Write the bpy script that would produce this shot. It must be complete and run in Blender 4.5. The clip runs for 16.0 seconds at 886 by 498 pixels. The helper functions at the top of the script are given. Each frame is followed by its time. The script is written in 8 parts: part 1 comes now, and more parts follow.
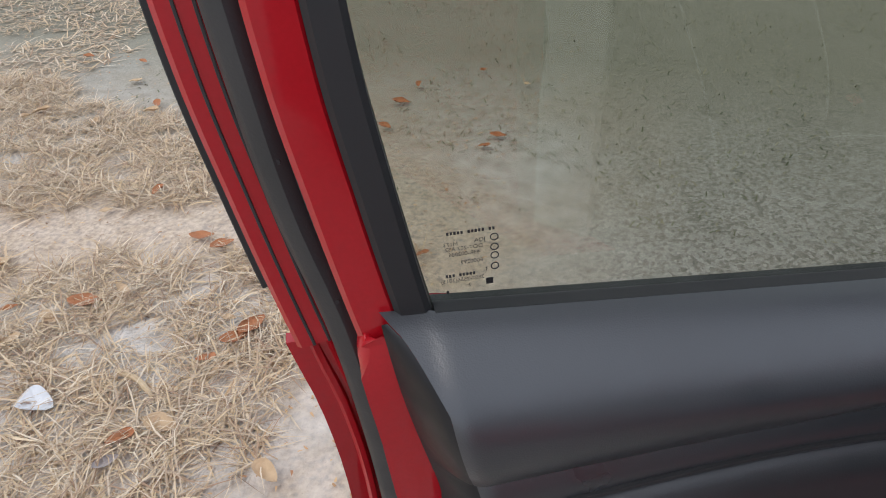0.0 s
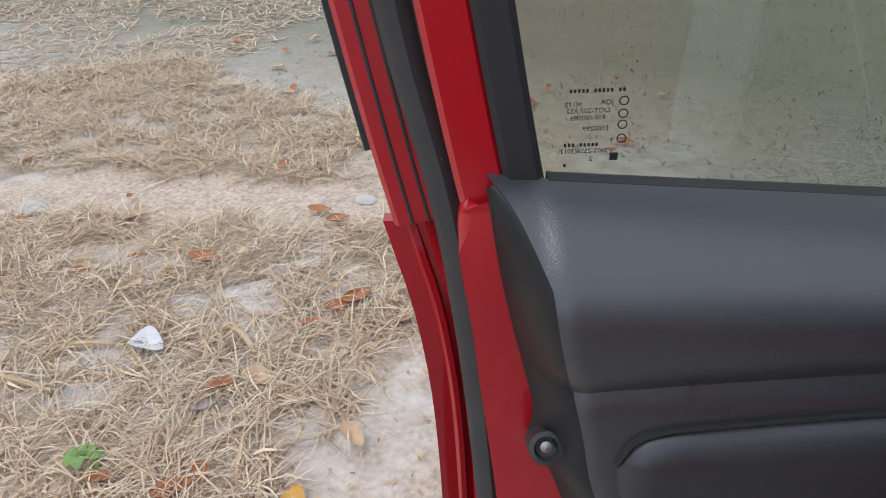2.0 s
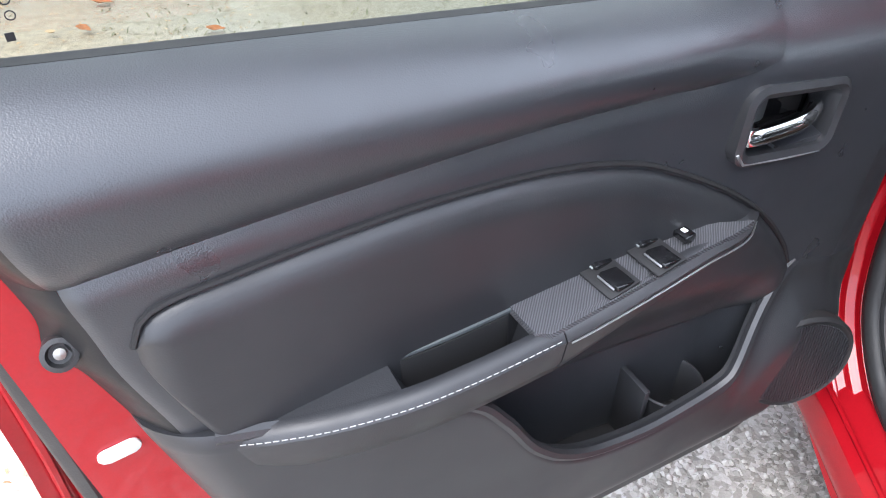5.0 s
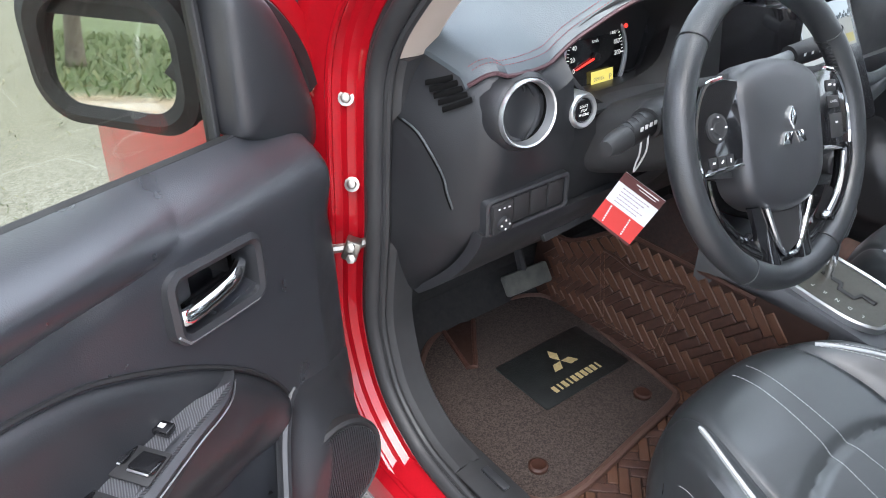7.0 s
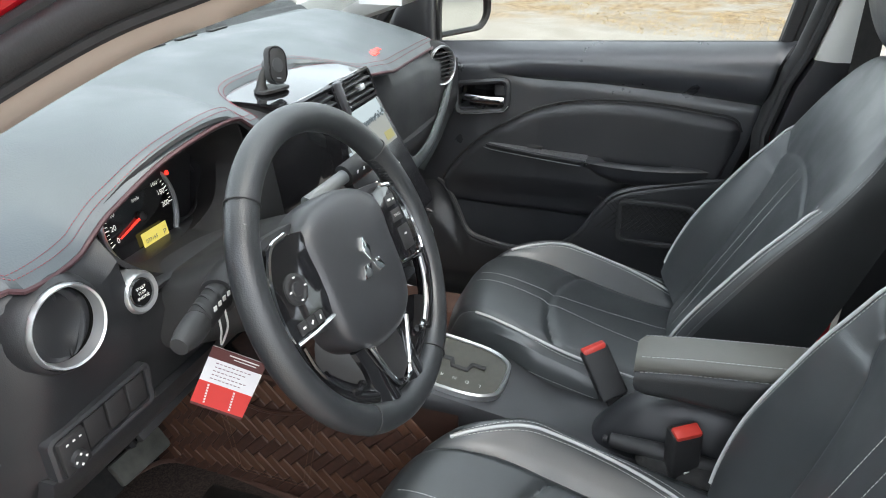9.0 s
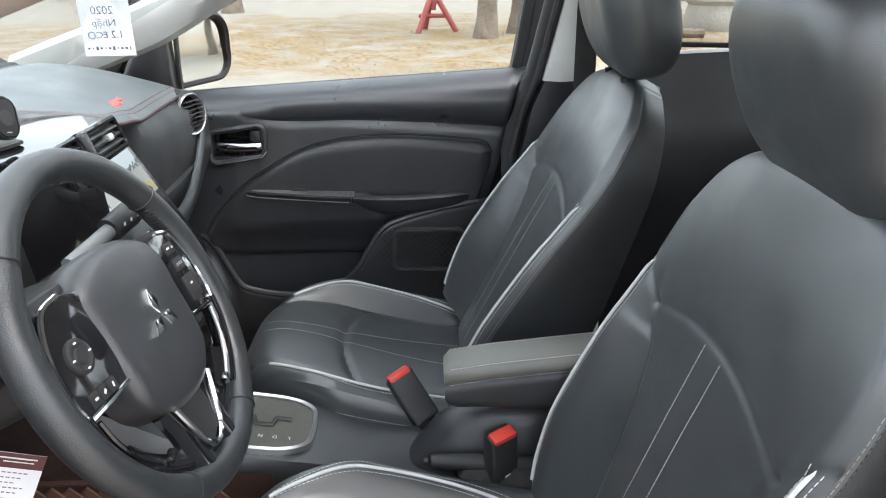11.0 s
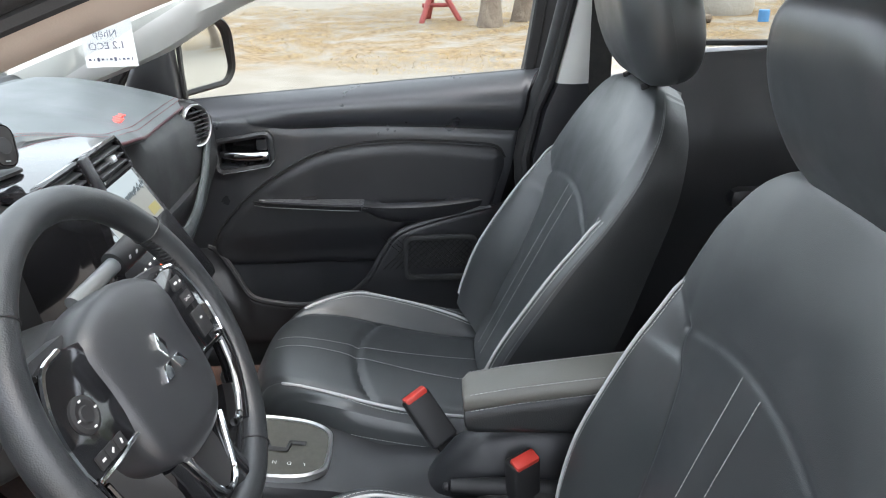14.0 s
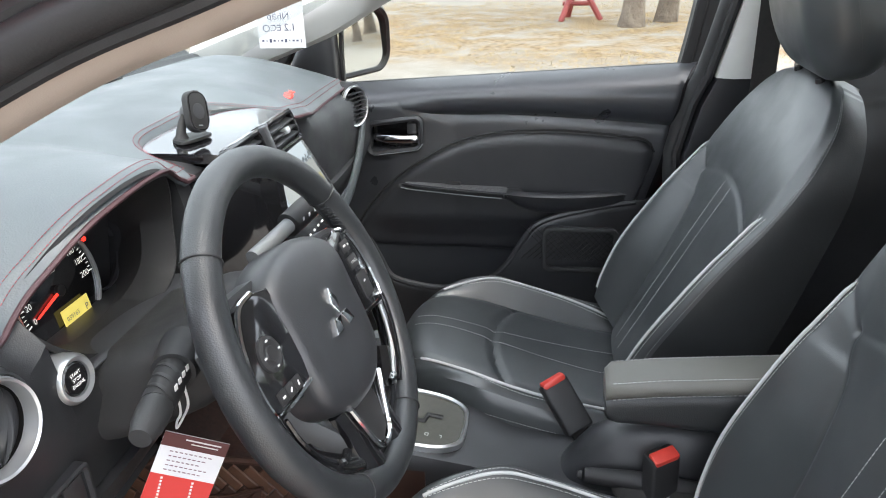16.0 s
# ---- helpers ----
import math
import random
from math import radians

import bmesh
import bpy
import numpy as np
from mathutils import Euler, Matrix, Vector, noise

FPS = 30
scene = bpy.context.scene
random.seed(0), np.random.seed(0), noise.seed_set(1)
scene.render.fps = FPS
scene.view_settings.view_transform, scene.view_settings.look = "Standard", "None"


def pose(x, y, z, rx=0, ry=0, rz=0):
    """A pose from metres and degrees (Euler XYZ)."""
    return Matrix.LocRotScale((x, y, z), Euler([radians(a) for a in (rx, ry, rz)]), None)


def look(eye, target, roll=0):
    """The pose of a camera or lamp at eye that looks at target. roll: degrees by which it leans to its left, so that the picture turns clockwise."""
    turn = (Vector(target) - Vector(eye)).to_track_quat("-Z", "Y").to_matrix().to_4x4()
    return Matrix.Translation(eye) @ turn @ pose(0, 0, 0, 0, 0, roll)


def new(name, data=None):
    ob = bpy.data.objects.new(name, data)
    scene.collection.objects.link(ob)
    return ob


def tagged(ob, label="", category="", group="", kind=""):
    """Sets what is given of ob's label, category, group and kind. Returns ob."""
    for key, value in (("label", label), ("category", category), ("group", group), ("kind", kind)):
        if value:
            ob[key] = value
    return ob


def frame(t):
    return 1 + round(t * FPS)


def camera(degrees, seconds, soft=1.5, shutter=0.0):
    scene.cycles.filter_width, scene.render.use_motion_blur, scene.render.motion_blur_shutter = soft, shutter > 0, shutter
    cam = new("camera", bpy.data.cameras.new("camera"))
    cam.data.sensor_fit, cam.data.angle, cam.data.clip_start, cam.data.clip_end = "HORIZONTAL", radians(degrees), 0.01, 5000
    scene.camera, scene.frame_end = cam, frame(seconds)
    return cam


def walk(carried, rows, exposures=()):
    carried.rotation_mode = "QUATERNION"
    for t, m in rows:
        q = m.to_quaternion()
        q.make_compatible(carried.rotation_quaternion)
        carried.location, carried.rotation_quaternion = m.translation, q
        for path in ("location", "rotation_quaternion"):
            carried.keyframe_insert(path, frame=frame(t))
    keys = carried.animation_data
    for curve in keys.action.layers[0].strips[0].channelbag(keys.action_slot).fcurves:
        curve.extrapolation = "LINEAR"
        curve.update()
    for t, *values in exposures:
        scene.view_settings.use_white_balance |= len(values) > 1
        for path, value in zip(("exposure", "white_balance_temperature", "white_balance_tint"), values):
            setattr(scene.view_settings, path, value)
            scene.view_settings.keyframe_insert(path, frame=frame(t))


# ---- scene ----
cam = camera(61.7, 16.0, soft=1.0)
PATH = [
    (0, (-1.411, 0.021, 1.261), (-2.005, 1.565, 0.137), -4.2),
    (0.5, (-1.402, 0.016, 1.224), (-2.142, 1.534, 0.153), -3.7),
    (1, (-1.397, 0.007, 1.209), (-2.218, 1.509, 0.175), -3.5),
    (1.5, (-1.4, -0.004, 1.189), (-2.265, 1.481, 0.167), -3.4),
    (2, (-1.408, 0.006, 1.148), (-2.29, 1.462, 0.097), -3.6),
    (2.5, (-1.414, 0.019, 1.114), (-2.295, 1.431, 0.006), -3.7),
    (3, (-1.417, 0.029, 1.064), (-2.285, 1.386, -0.121), -3.8),
    (3.2, (-1.414, 0.04, 1.036), (-2.276, 1.373, -0.18), -4.0),
    (5.3, (-1.254, 0.02, 1.14), (-1.09, 1.528, -0.163), 0.6),
    (5.5, (-1.238, 0.029, 1.137), (-0.966, 1.541, -0.144), 0.7),
    (6, (-1.19, 0.015, 1.142), (-0.663, 1.516, -0.07), 0.6),
    (6.5, (-1.166, 0.023, 1.17), (-0.359, 1.461, 0.038), 0.8),
    (7, (-1.161, 0.016, 1.191), (-0.109, 1.357, 0.145), 0.5),
    (7.5, (-1.172, 0.04, 1.208), (0.107, 1.227, 0.23), 0.2),
    (8, (-1.09, 0.026, 1.239), (0.364, 1.028, 0.3), 0.2),
    (8.5, (-1.022, 0.019, 1.239), (0.57, 0.808, 0.32), 0.1),
    (9, (-1.015, 0.088, 1.244), (0.678, 0.662, 0.347), -0.0),
    (9.5, (-1.01, 0.152, 1.218), (0.755, 0.523, 0.354), -0.0),
    (10, (-1.011, 0.135, 1.215), (0.799, 0.316, 0.383), -0.1),
    (10.2, (-1.011, 0.134, 1.213), (0.81, 0.247, 0.395), -0.0),
    (12.3, (-1.021, 0.146, 1.19), (0.83, 0.027, 0.442), -1.0),
    (12.5, (-1.017, 0.157, 1.187), (0.832, 0.04, 0.432), -1.1),
    (13, (-1.008, 0.165, 1.18), (0.833, 0.053, 0.406), -1.2),
    (13.5, (-1.004, 0.155, 1.176), (0.83, 0.062, 0.385), -1.3),
    (14, (-0.959, 0.148, 1.231), (0.875, 0.114, 0.435), -1.5),
    (14.5, (-0.942, 0.158, 1.236), (0.892, 0.209, 0.441), -1.6),
    (15, (-0.952, 0.167, 1.228), (0.877, 0.309, 0.434), -1.6),
    (15.5, (-0.968, 0.186, 1.216), (0.854, 0.411, 0.423), -1.6),
    (16, (-0.983, 0.191, 1.214), (0.831, 0.478, 0.423), -1.5),
]
walk(cam, [(t, look(eye, target, roll)) for t, eye, target, roll in PATH],
     exposures=[(0, -0.1, 6450, 11), (0.6, -0.1, 6450, 11), (2.0, -0.05, 6250, 11), (3.0, -0.08, 6100, 11), (5.3, 1.65, 6200, 12), (7.5, 1.75, 6400, 10), (8.5, 1.4, 6650, 7), (9.5, 1.62, 6750, 8), (12.5, 1.52, 6700, 10), (14, 1.55, 6700, 10), (16, 1.58, 6750, 10)])

# ---- world and light: a bright hazy sky, the sun behind thin cloud ----
world = bpy.data.worlds.new("world")
scene.world = world
world.use_nodes = True
wt = world.node_tree
sky = wt.nodes.new("ShaderNodeTexSky")
sky.sky_type, sky.sun_disc, sky.sun_elevation, sky.sun_rotation = "NISHITA", False, radians(58), radians(215)
sky.dust_density, sky.air_density = 4.0, 1.0
haze = wt.nodes.new("ShaderNodeMixRGB")
haze.inputs[0].default_value = 0.75
haze.inputs[2].default_value = (8.2, 8.9, 10.1, 1)
wt.links.new(sky.outputs[0], haze.inputs[1])
wt.links.new(haze.outputs[0], wt.nodes["Background"].inputs[0])
wt.nodes["Background"].inputs[1].default_value = 0.16
sun = new("sun", bpy.data.lights.new("sun", "SUN"))
sun.data.energy, sun.data.angle, sun.data.color = 0.8, radians(30), (1.0, 0.97, 0.93)
sun.matrix_world = look((0, 0, 0), (0.30, 0.45, -1.0))


# ---- materials ----
def mat(name, color, rough=0.5, metal=0.0, bump=None, vary=None, coat=0.0, spec=0.5, trans=0.0, sheen=0.0):
    """bump: (kind, cells per metre, strength); vary: (cells per metre, second colour, contrast)."""
    m = bpy.data.materials.new(name)
    m.use_nodes = True
    nt = m.node_tree
    b = nt.nodes["Principled BSDF"]
    b.inputs["Base Color"].default_value = (*color, 1)
    b.inputs["Roughness"].default_value = rough
    b.inputs["Metallic"].default_value = metal
    b.inputs["Coat Weight"].default_value = coat
    b.inputs["Coat Roughness"].default_value = 0.05
    b.inputs["Specular IOR Level"].default_value = spec
    b.inputs["Transmission Weight"].default_value = trans
    b.inputs["Sheen Weight"].default_value = sheen
    tc = nt.nodes.new("ShaderNodeTexCoord")
    if vary:
        n = nt.nodes.new("ShaderNodeTexNoise")
        n.inputs["Scale"].default_value, n.inputs["Detail"].default_value = vary[0], 6
        nt.links.new(tc.outputs["Object"], n.inputs["Vector"])
        r = nt.nodes.new("ShaderNodeValToRGB")
        lo, hi = 0.5 - 0.25 / vary[2], 0.5 + 0.25 / vary[2]
        r.color_ramp.elements[0].position, r.color_ramp.elements[1].position = lo, hi
        r.color_ramp.elements[0].color, r.color_ramp.elements[1].color = (*color, 1), (*vary[1], 1)
        nt.links.new(n.outputs["Fac"], r.inputs["Fac"])
        nt.links.new(r.outputs["Color"], b.inputs["Base Color"])
        n2 = nt.nodes.new("ShaderNodeTexNoise")
        n2.inputs["Scale"].default_value, n2.inputs["Detail"].default_value = vary[0] * 2.3, 4
        nt.links.new(tc.outputs["Object"], n2.inputs["Vector"])
        mr = nt.nodes.new("ShaderNodeMapRange")
        mr.inputs["From Min"].default_value, mr.inputs["From Max"].default_value = 0.3, 0.7
        mr.inputs["To Min"].default_value, mr.inputs["To Max"].default_value = max(rough - 0.08, 0.02), min(rough + 0.08, 1)
        nt.links.new(n2.outputs["Fac"], mr.inputs["Value"])
        nt.links.new(mr.outputs["Result"], b.inputs["Roughness"])
    if bump:
        kind, scale, strength = bump
        if kind == "cells":
            t = nt.nodes.new("ShaderNodeTexVoronoi")
            t.feature = "SMOOTH_F1"
            out = t.outputs["Distance"]
        elif kind == "weave":
            t = nt.nodes.new("ShaderNodeTexWave")
            t.wave_type, t.bands_direction = "BANDS", "DIAGONAL"
            out = t.outputs["Fac"]
        else:
            t = nt.nodes.new("ShaderNodeTexNoise")
            t.inputs["Detail"].default_value = 5
            out = t.outputs["Fac"]
        t.inputs["Scale"].default_value = scale
        nt.links.new(tc.outputs["Object"], t.inputs["Vector"])
        bp = nt.nodes.new("ShaderNodeBump")
        bp.inputs["Strength"].default_value, bp.inputs["Distance"].default_value = strength, 0.6 / scale
        nt.links.new(out, bp.inputs["Height"])
        nt.links.new(bp.outputs["Normal"], b.inputs["Normal"])
    return m


def glow(name, color, strength, base=None):
    m = mat(name, base or color, 0.3, spec=0.15 if base else 0.5)
    b = m.node_tree.nodes["Principled BSDF"]
    b.inputs["Emission Color"].default_value = (*color, 1)
    b.inputs["Emission Strength"].default_value = strength
    return m


def stripes(name, a, b_, scale, rough, direction="DIAGONAL", distort=0.0):
    m = mat(name, a, rough, bump=("weave", scale, 0.35))
    nt = m.node_tree
    w = next(n for n in nt.nodes if n.type == "TEX_WAVE")
    w.bands_direction, w.inputs["Distortion"].default_value = direction, distort
    r = nt.nodes.new("ShaderNodeValToRGB")
    r.color_ramp.elements[0].color, r.color_ramp.elements[1].color = (*a, 1), (*b_, 1)
    nt.links.new(w.outputs["Fac"], r.inputs["Fac"])
    nt.links.new(r.outputs["Color"], nt.nodes["Principled BSDF"].inputs["Base Color"])
    return m


GRAIN = mat("grained black plastic", (0.026, 0.028, 0.033), 0.34, bump=("cells", 900, 0.22), vary=(6, (0.032, 0.034, 0.039), 1.5), spec=1.0)
# darker copy of the grained plastic: the dash's shade is put into its colour
DASHSHADE = mat("black dash plastic, shade in colour", (0.017, 0.018, 0.020), 0.46, bump=("cells", 900, 0.2), vary=(6, (0.022, 0.023, 0.025), 1.5), spec=0.5)
# smooth plastic, blackened further to paint the dark reflection on the trim's end face
ENDSHADE = mat("smooth end plastic, shade in colour", (0.011, 0.011, 0.012), 0.5, bump=("noise", 600, 0.1), vary=(12, (0.015, 0.015, 0.016), 1.2), spec=0.3)
FINE = mat("fine grained dark plastic", (0.022, 0.023, 0.026), 0.42, bump=("cells", 1000, 0.18), vary=(5, (0.028, 0.029, 0.032), 1.5), spec=0.75)
SOFT = mat("soft dark vinyl", (0.017, 0.018, 0.021), 0.44, bump=("noise", 700, 0.2), vary=(8, (0.023, 0.024, 0.027), 1.2), spec=0.7)
LEATHER = mat("black leatherette", (0.031, 0.035, 0.037), 0.37, bump=("cells", 1000, 0.14), vary=(7, (0.039, 0.043, 0.045), 1.2), spec=0.95)
RIMLEATHER = mat("worn black wheel leather", (0.016, 0.018, 0.020), 0.40, bump=("cells", 800, 0.3), vary=(14, (0.024, 0.026, 0.028), 1.3), spec=0.7)
PERF = mat("dark side leatherette", (0.022, 0.024, 0.025), 0.44, bump=("cells", 700, 0.25), vary=(9, (0.028, 0.030, 0.031), 1.2))
GREYTRIM = mat("grey leatherette trim", (0.046, 0.055, 0.059), 0.40, bump=("cells", 700, 0.15), vary=(9, (0.054, 0.063, 0.068), 1.2), spec=0.9)
PIPING = mat("white piping", (0.50, 0.52, 0.52), 0.5, bump=("noise", 900, 0.3), vary=(60, (0.5, 0.5, 0.5), 1))
THREAD = mat("pale thread", (0.50, 0.50, 0.49), 0.7)
REDTHREAD = mat("red thread", (0.22, 0.05, 0.06), 0.7)
COVER = mat("grey leatherette dash cover", (0.075, 0.090, 0.099), 0.48, bump=("cells", 600, 0.2), vary=(4, (0.087, 0.103, 0.112), 1.2), spec=0.55)
RED = mat("red car paint", (0.36, 0.004, 0.010), 0.5, coat=1.0, spec=0.1, vary=(300, (0.40, 0.005, 0.012), 1.0))
RUBBER = mat("black rubber", (0.022, 0.023, 0.024), 0.55, bump=("noise", 500, 0.2), vary=(12, (0.032, 0.032, 0.033), 1.2))
MATTE = mat("matte black plastic", (0.018, 0.018, 0.019), 0.6, bump=("noise", 800, 0.1))
# near-black that puts the shade inside openings into the colour
SLOT = mat("dark slot shade", (0.004, 0.004, 0.004), 0.9, spec=0.1)
PIANO = mat("piano black", (0.008, 0.008, 0.009), 0.08, coat=0.6)
CHROME = mat("chrome", (0.78, 0.79, 0.80), 0.08, metal=1.0)
SATIN = mat("satin silver", (0.60, 0.62, 0.63), 0.32, metal=0.85)
STEEL = mat("zinc bolt steel", (0.36, 0.35, 0.33), 0.42, metal=1.0, vary=(200, (0.3, 0.28, 0.25), 1.2))
BEIGE = mat("beige woven pillar trim", (0.47, 0.40, 0.34), 0.75, bump=("noise", 900, 0.2), vary=(14, (0.42, 0.355, 0.30), 1))
GREYPIL = mat("pale grey pillar trim", (0.64, 0.64, 0.61), 0.6, bump=("noise", 700, 0.15), vary=(14, (0.58, 0.58, 0.55), 1))
CARBON = stripes("carbon pattern film", (0.045, 0.046, 0.052), (0.12, 0.122, 0.13), 190, 0.35)
CARPET = mat("brown looped carpet", (0.021, 0.014, 0.012), 0.95, bump=("noise", 420, 1.0), vary=(330, (0.062, 0.045, 0.037), 2.2))
FELT = mat("dark felt", (0.018, 0.018, 0.018), 0.95, bump=("noise", 500, 0.5), vary=(60, (0.03, 0.029, 0.028), 1.2))
WEAVE_A = mat("dark brown leatherette", (0.055, 0.026, 0.019), 0.55, bump=("noise", 600, 0.3), vary=(90, (0.082, 0.038, 0.026), 1.4))
WEAVE_B = mat("tan brown leatherette", (0.098, 0.047, 0.028), 0.55, bump=("noise", 600, 0.3), vary=(90, (0.115, 0.050, 0.028), 1.4))
PATCH = mat("black badge leatherette", (0.013, 0.015, 0.015), 0.4, bump=("cells", 500, 0.4), vary=(30, (0.02, 0.022, 0.022), 1.2))
GOLD = mat("pale gold print", (0.55, 0.44, 0.22), 0.45, vary=(120, (0.42, 0.34, 0.17), 1.2))
WHITE = mat("white print", (0.72, 0.72, 0.70), 0.6)
PAPER = mat("white paper", (0.78, 0.79, 0.80), 0.7, vary=(30, (0.72, 0.73, 0.75), 1))
CARDRED = mat("red card print", (0.62, 0.05, 0.045), 0.45)
CARDDARK = mat("dark card print", (0.10, 0.03, 0.03), 0.45)
INK = mat("blue black ink", (0.10, 0.11, 0.17), 0.6)
REDPLASTIC = mat("red button plastic", (0.66, 0.06, 0.04), 0.4, vary=(60, (0.58, 0.05, 0.04), 1))
ORANGE = glow("orange lit key", (0.85, 0.10, 0.03), 0.5)
LCD = glow("amber lcd", (0.50, 0.42, 0.10), 0.42)
NEEDLE = glow("red lit needle", (0.9, 0.03, 0.02), 0.9)
DIALWHITE = glow("lit dial mark", (0.75, 0.75, 0.72), 0.25)
SCREENLIT = glow("lit screen picture", (0.50, 0.60, 0.66), 0.36, (0.01, 0.01, 0.01))
SCREENGREY = glow("lit screen grey", (0.22, 0.25, 0.24), 0.25, (0.01, 0.01, 0.01))
SCREENGLASS = mat("dark screen glass", (0.006, 0.006, 0.007), 0.22, spec=0.25)
MIRROR = mat("mirror glass", (0.86, 0.88, 0.87), 0.02, metal=1.0)
GREYPLASTIC = mat("mid grey plastic", (0.20, 0.21, 0.215), 0.4, vary=(30, (0.17, 0.18, 0.185), 1))
TRAYBASE = mat("deep brown leatherette", (0.030, 0.014, 0.010), 0.5, bump=("noise", 500, 0.3), vary=(40, (0.040, 0.019, 0.013), 1.2))
ALU = mat("white drain plug plastic", (0.72, 0.74, 0.73), 0.4)


def glass(name, tint):
    m = mat(name, tint, 0.0, trans=1.0)
    m.node_tree.nodes["Principled BSDF"].inputs["IOR"].default_value = 1.08
    return m


TINTED = glass("green tinted glass", (0.56, 0.58, 0.51))
TINTED.node_tree.nodes["Principled BSDF"].inputs["IOR"].default_value = 1.45
SHADED = glass("tinted rear glass", (0.64, 0.66, 0.62))
CLEAR = glass("clear glass", (0.77, 0.80, 0.77))


# ---- mesh builders ----
def spline(pts, n, closed=False):
    """n points of a smooth curve through pts."""
    p = np.array(pts, float)
    k = len(p)
    out = []
    segs = k if closed else k - 1
    for i in range(n):
        s = i * segs / (n if closed else n - 1)
        j = min(int(s), segs - 1)
        f = s - j
        if closed:
            a, b, c, d = p[(j - 1) % k], p[j % k], p[(j + 1) % k], p[(j + 2) % k]
        else:
            b, c = p[j], p[j + 1]
            a, d = p[j - 1] if j else 2 * b - c, p[j + 2] if j + 2 < k else 2 * c - b
        out.append(0.5 * (2 * b + (c - a) * f + (2 * a - 5 * b + 4 * c - d) * f * f + (3 * b - a - 3 * c + d) * f ** 3))
    return out


def curve1(xs, ys):
    """A smooth function through the given values."""
    p = np.array(spline(list(zip(xs, ys)), 16 * len(xs)))
    return lambda x: float(np.interp(x, p[:, 0], p[:, 1]))


def step(a, b, x):
    t = min(max((x - a) / (b - a), 0.0), 1.0)
    return t * t * (3 - 2 * t)


def grid(f, nu, nv, bm=None, wrap=False):
    """The sheet f(s, t), s and t from 0 to 1."""
    bm = bm or bmesh.new()
    vs = [[bm.verts.new(f(i / nu, j / nv)) for j in range(nv + 1)] for i in range(nu if wrap else nu + 1)]
    for i in range(nu):
        a, b = vs[i], vs[(i + 1) % len(vs)]
        for j in range(nv):
            bm.faces.new((a[j], b[j], b[j + 1], a[j + 1]))
    return bm


def shell(f, nu, nv, back, bm=None):
    """A sheet f(s, t) with a back sheet back(p), closed along its rim."""
    bm = bm or bmesh.new()
    fr = [[Vector(f(i / nu, j / nv)) for j in range(nv + 1)] for i in range(nu + 1)]
    a = [[bm.verts.new(p) for p in row] for row in fr]
    b = [[bm.verts.new(back(p)) for p in row] for row in fr]
    for i in range(nu):
        for j in range(nv):
            bm.faces.new((a[i][j], a[i + 1][j], a[i + 1][j + 1], a[i][j + 1]))
            bm.faces.new((b[i][j + 1], b[i + 1][j + 1], b[i + 1][j], b[i][j]))
    for i in range(nu):
        bm.faces.new((a[i + 1][0], a[i][0], b[i][0], b[i + 1][0]))
        bm.faces.new((a[i][nv], a[i + 1][nv], b[i + 1][nv], b[i][nv]))
    for j in range(nv):
        bm.faces.new((a[0][j], a[0][j + 1], b[0][j + 1], b[0][j]))
        bm.faces.new((a[nu][j + 1], a[nu][j], b[nu][j], b[nu][j + 1]))
    return bm


def loft(rings, bm=None, cap=True, closed=False):
    """Joins rings of points, all of one length."""
    bm = bm or bmesh.new()
    vs = [[bm.verts.new(p) for p in r] for r in rings]
    n = len(vs[0])
    for k in range(len(vs) if closed else len(vs) - 1):
        a, b = vs[k], vs[(k + 1) % len(vs)]
        for i in range(n):
            bm.faces.new((a[i], a[(i + 1) % n], b[(i + 1) % n], b[i]))
    if cap and not closed:
        bm.faces.new(vs[0][::-1])
        bm.faces.new(vs[-1])
    return bm


def tube(pts, r, n=8, closed=False, bm=None, flat=1.0, up=None):
    """A round (or flattened) cord along pts; r a number or one for each point."""
    pts = [Vector(p) for p in pts]
    k = len(pts)
    rings, ref = [], Vector(up) if up else None
    for i, p in enumerate(pts):
        a, b = pts[(i - 1) % k] if closed or i else p, pts[(i + 1) % k] if closed or i < k - 1 else p
        d = (b - a).normalized()
        if ref is None:
            ref = d.orthogonal()
        x = (ref - d * ref.dot(d)).normalized()
        if not up:
            ref = x
        y = d.cross(x)
        q = r[i] if hasattr(r, "__len__") else r
        rings.append([p + x * (q * math.cos(2 * math.pi * j / n) * flat) + y * (q * math.sin(2 * math.pi * j / n)) for j in range(n)])
    return loft(rings, bm, closed=closed)


def rbox(sx, sy, sz, bev=0.003, m=Matrix(), bm=None, seg=2):
    """A box with rounded edges."""
    own = bmesh.new()
    bmesh.ops.create_cube(own, size=1, matrix=Matrix.Diagonal((sx, sy, sz, 1)))
    if bev:
        bmesh.ops.bevel(own, geom=own.edges[:], offset=min(bev, 0.49 * min(sx, sy, sz)), segments=seg, affect="EDGES", profile=0.5)
    bmesh.ops.transform(own, matrix=m, verts=own.verts)
    return join(own, bm)


def join(own, bm):
    if bm is None:
        return own
    me = bpy.data.meshes.new("t")
    own.to_mesh(me)
    own.free()
    bm.from_mesh(me)
    bpy.data.meshes.remove(me)
    return bm


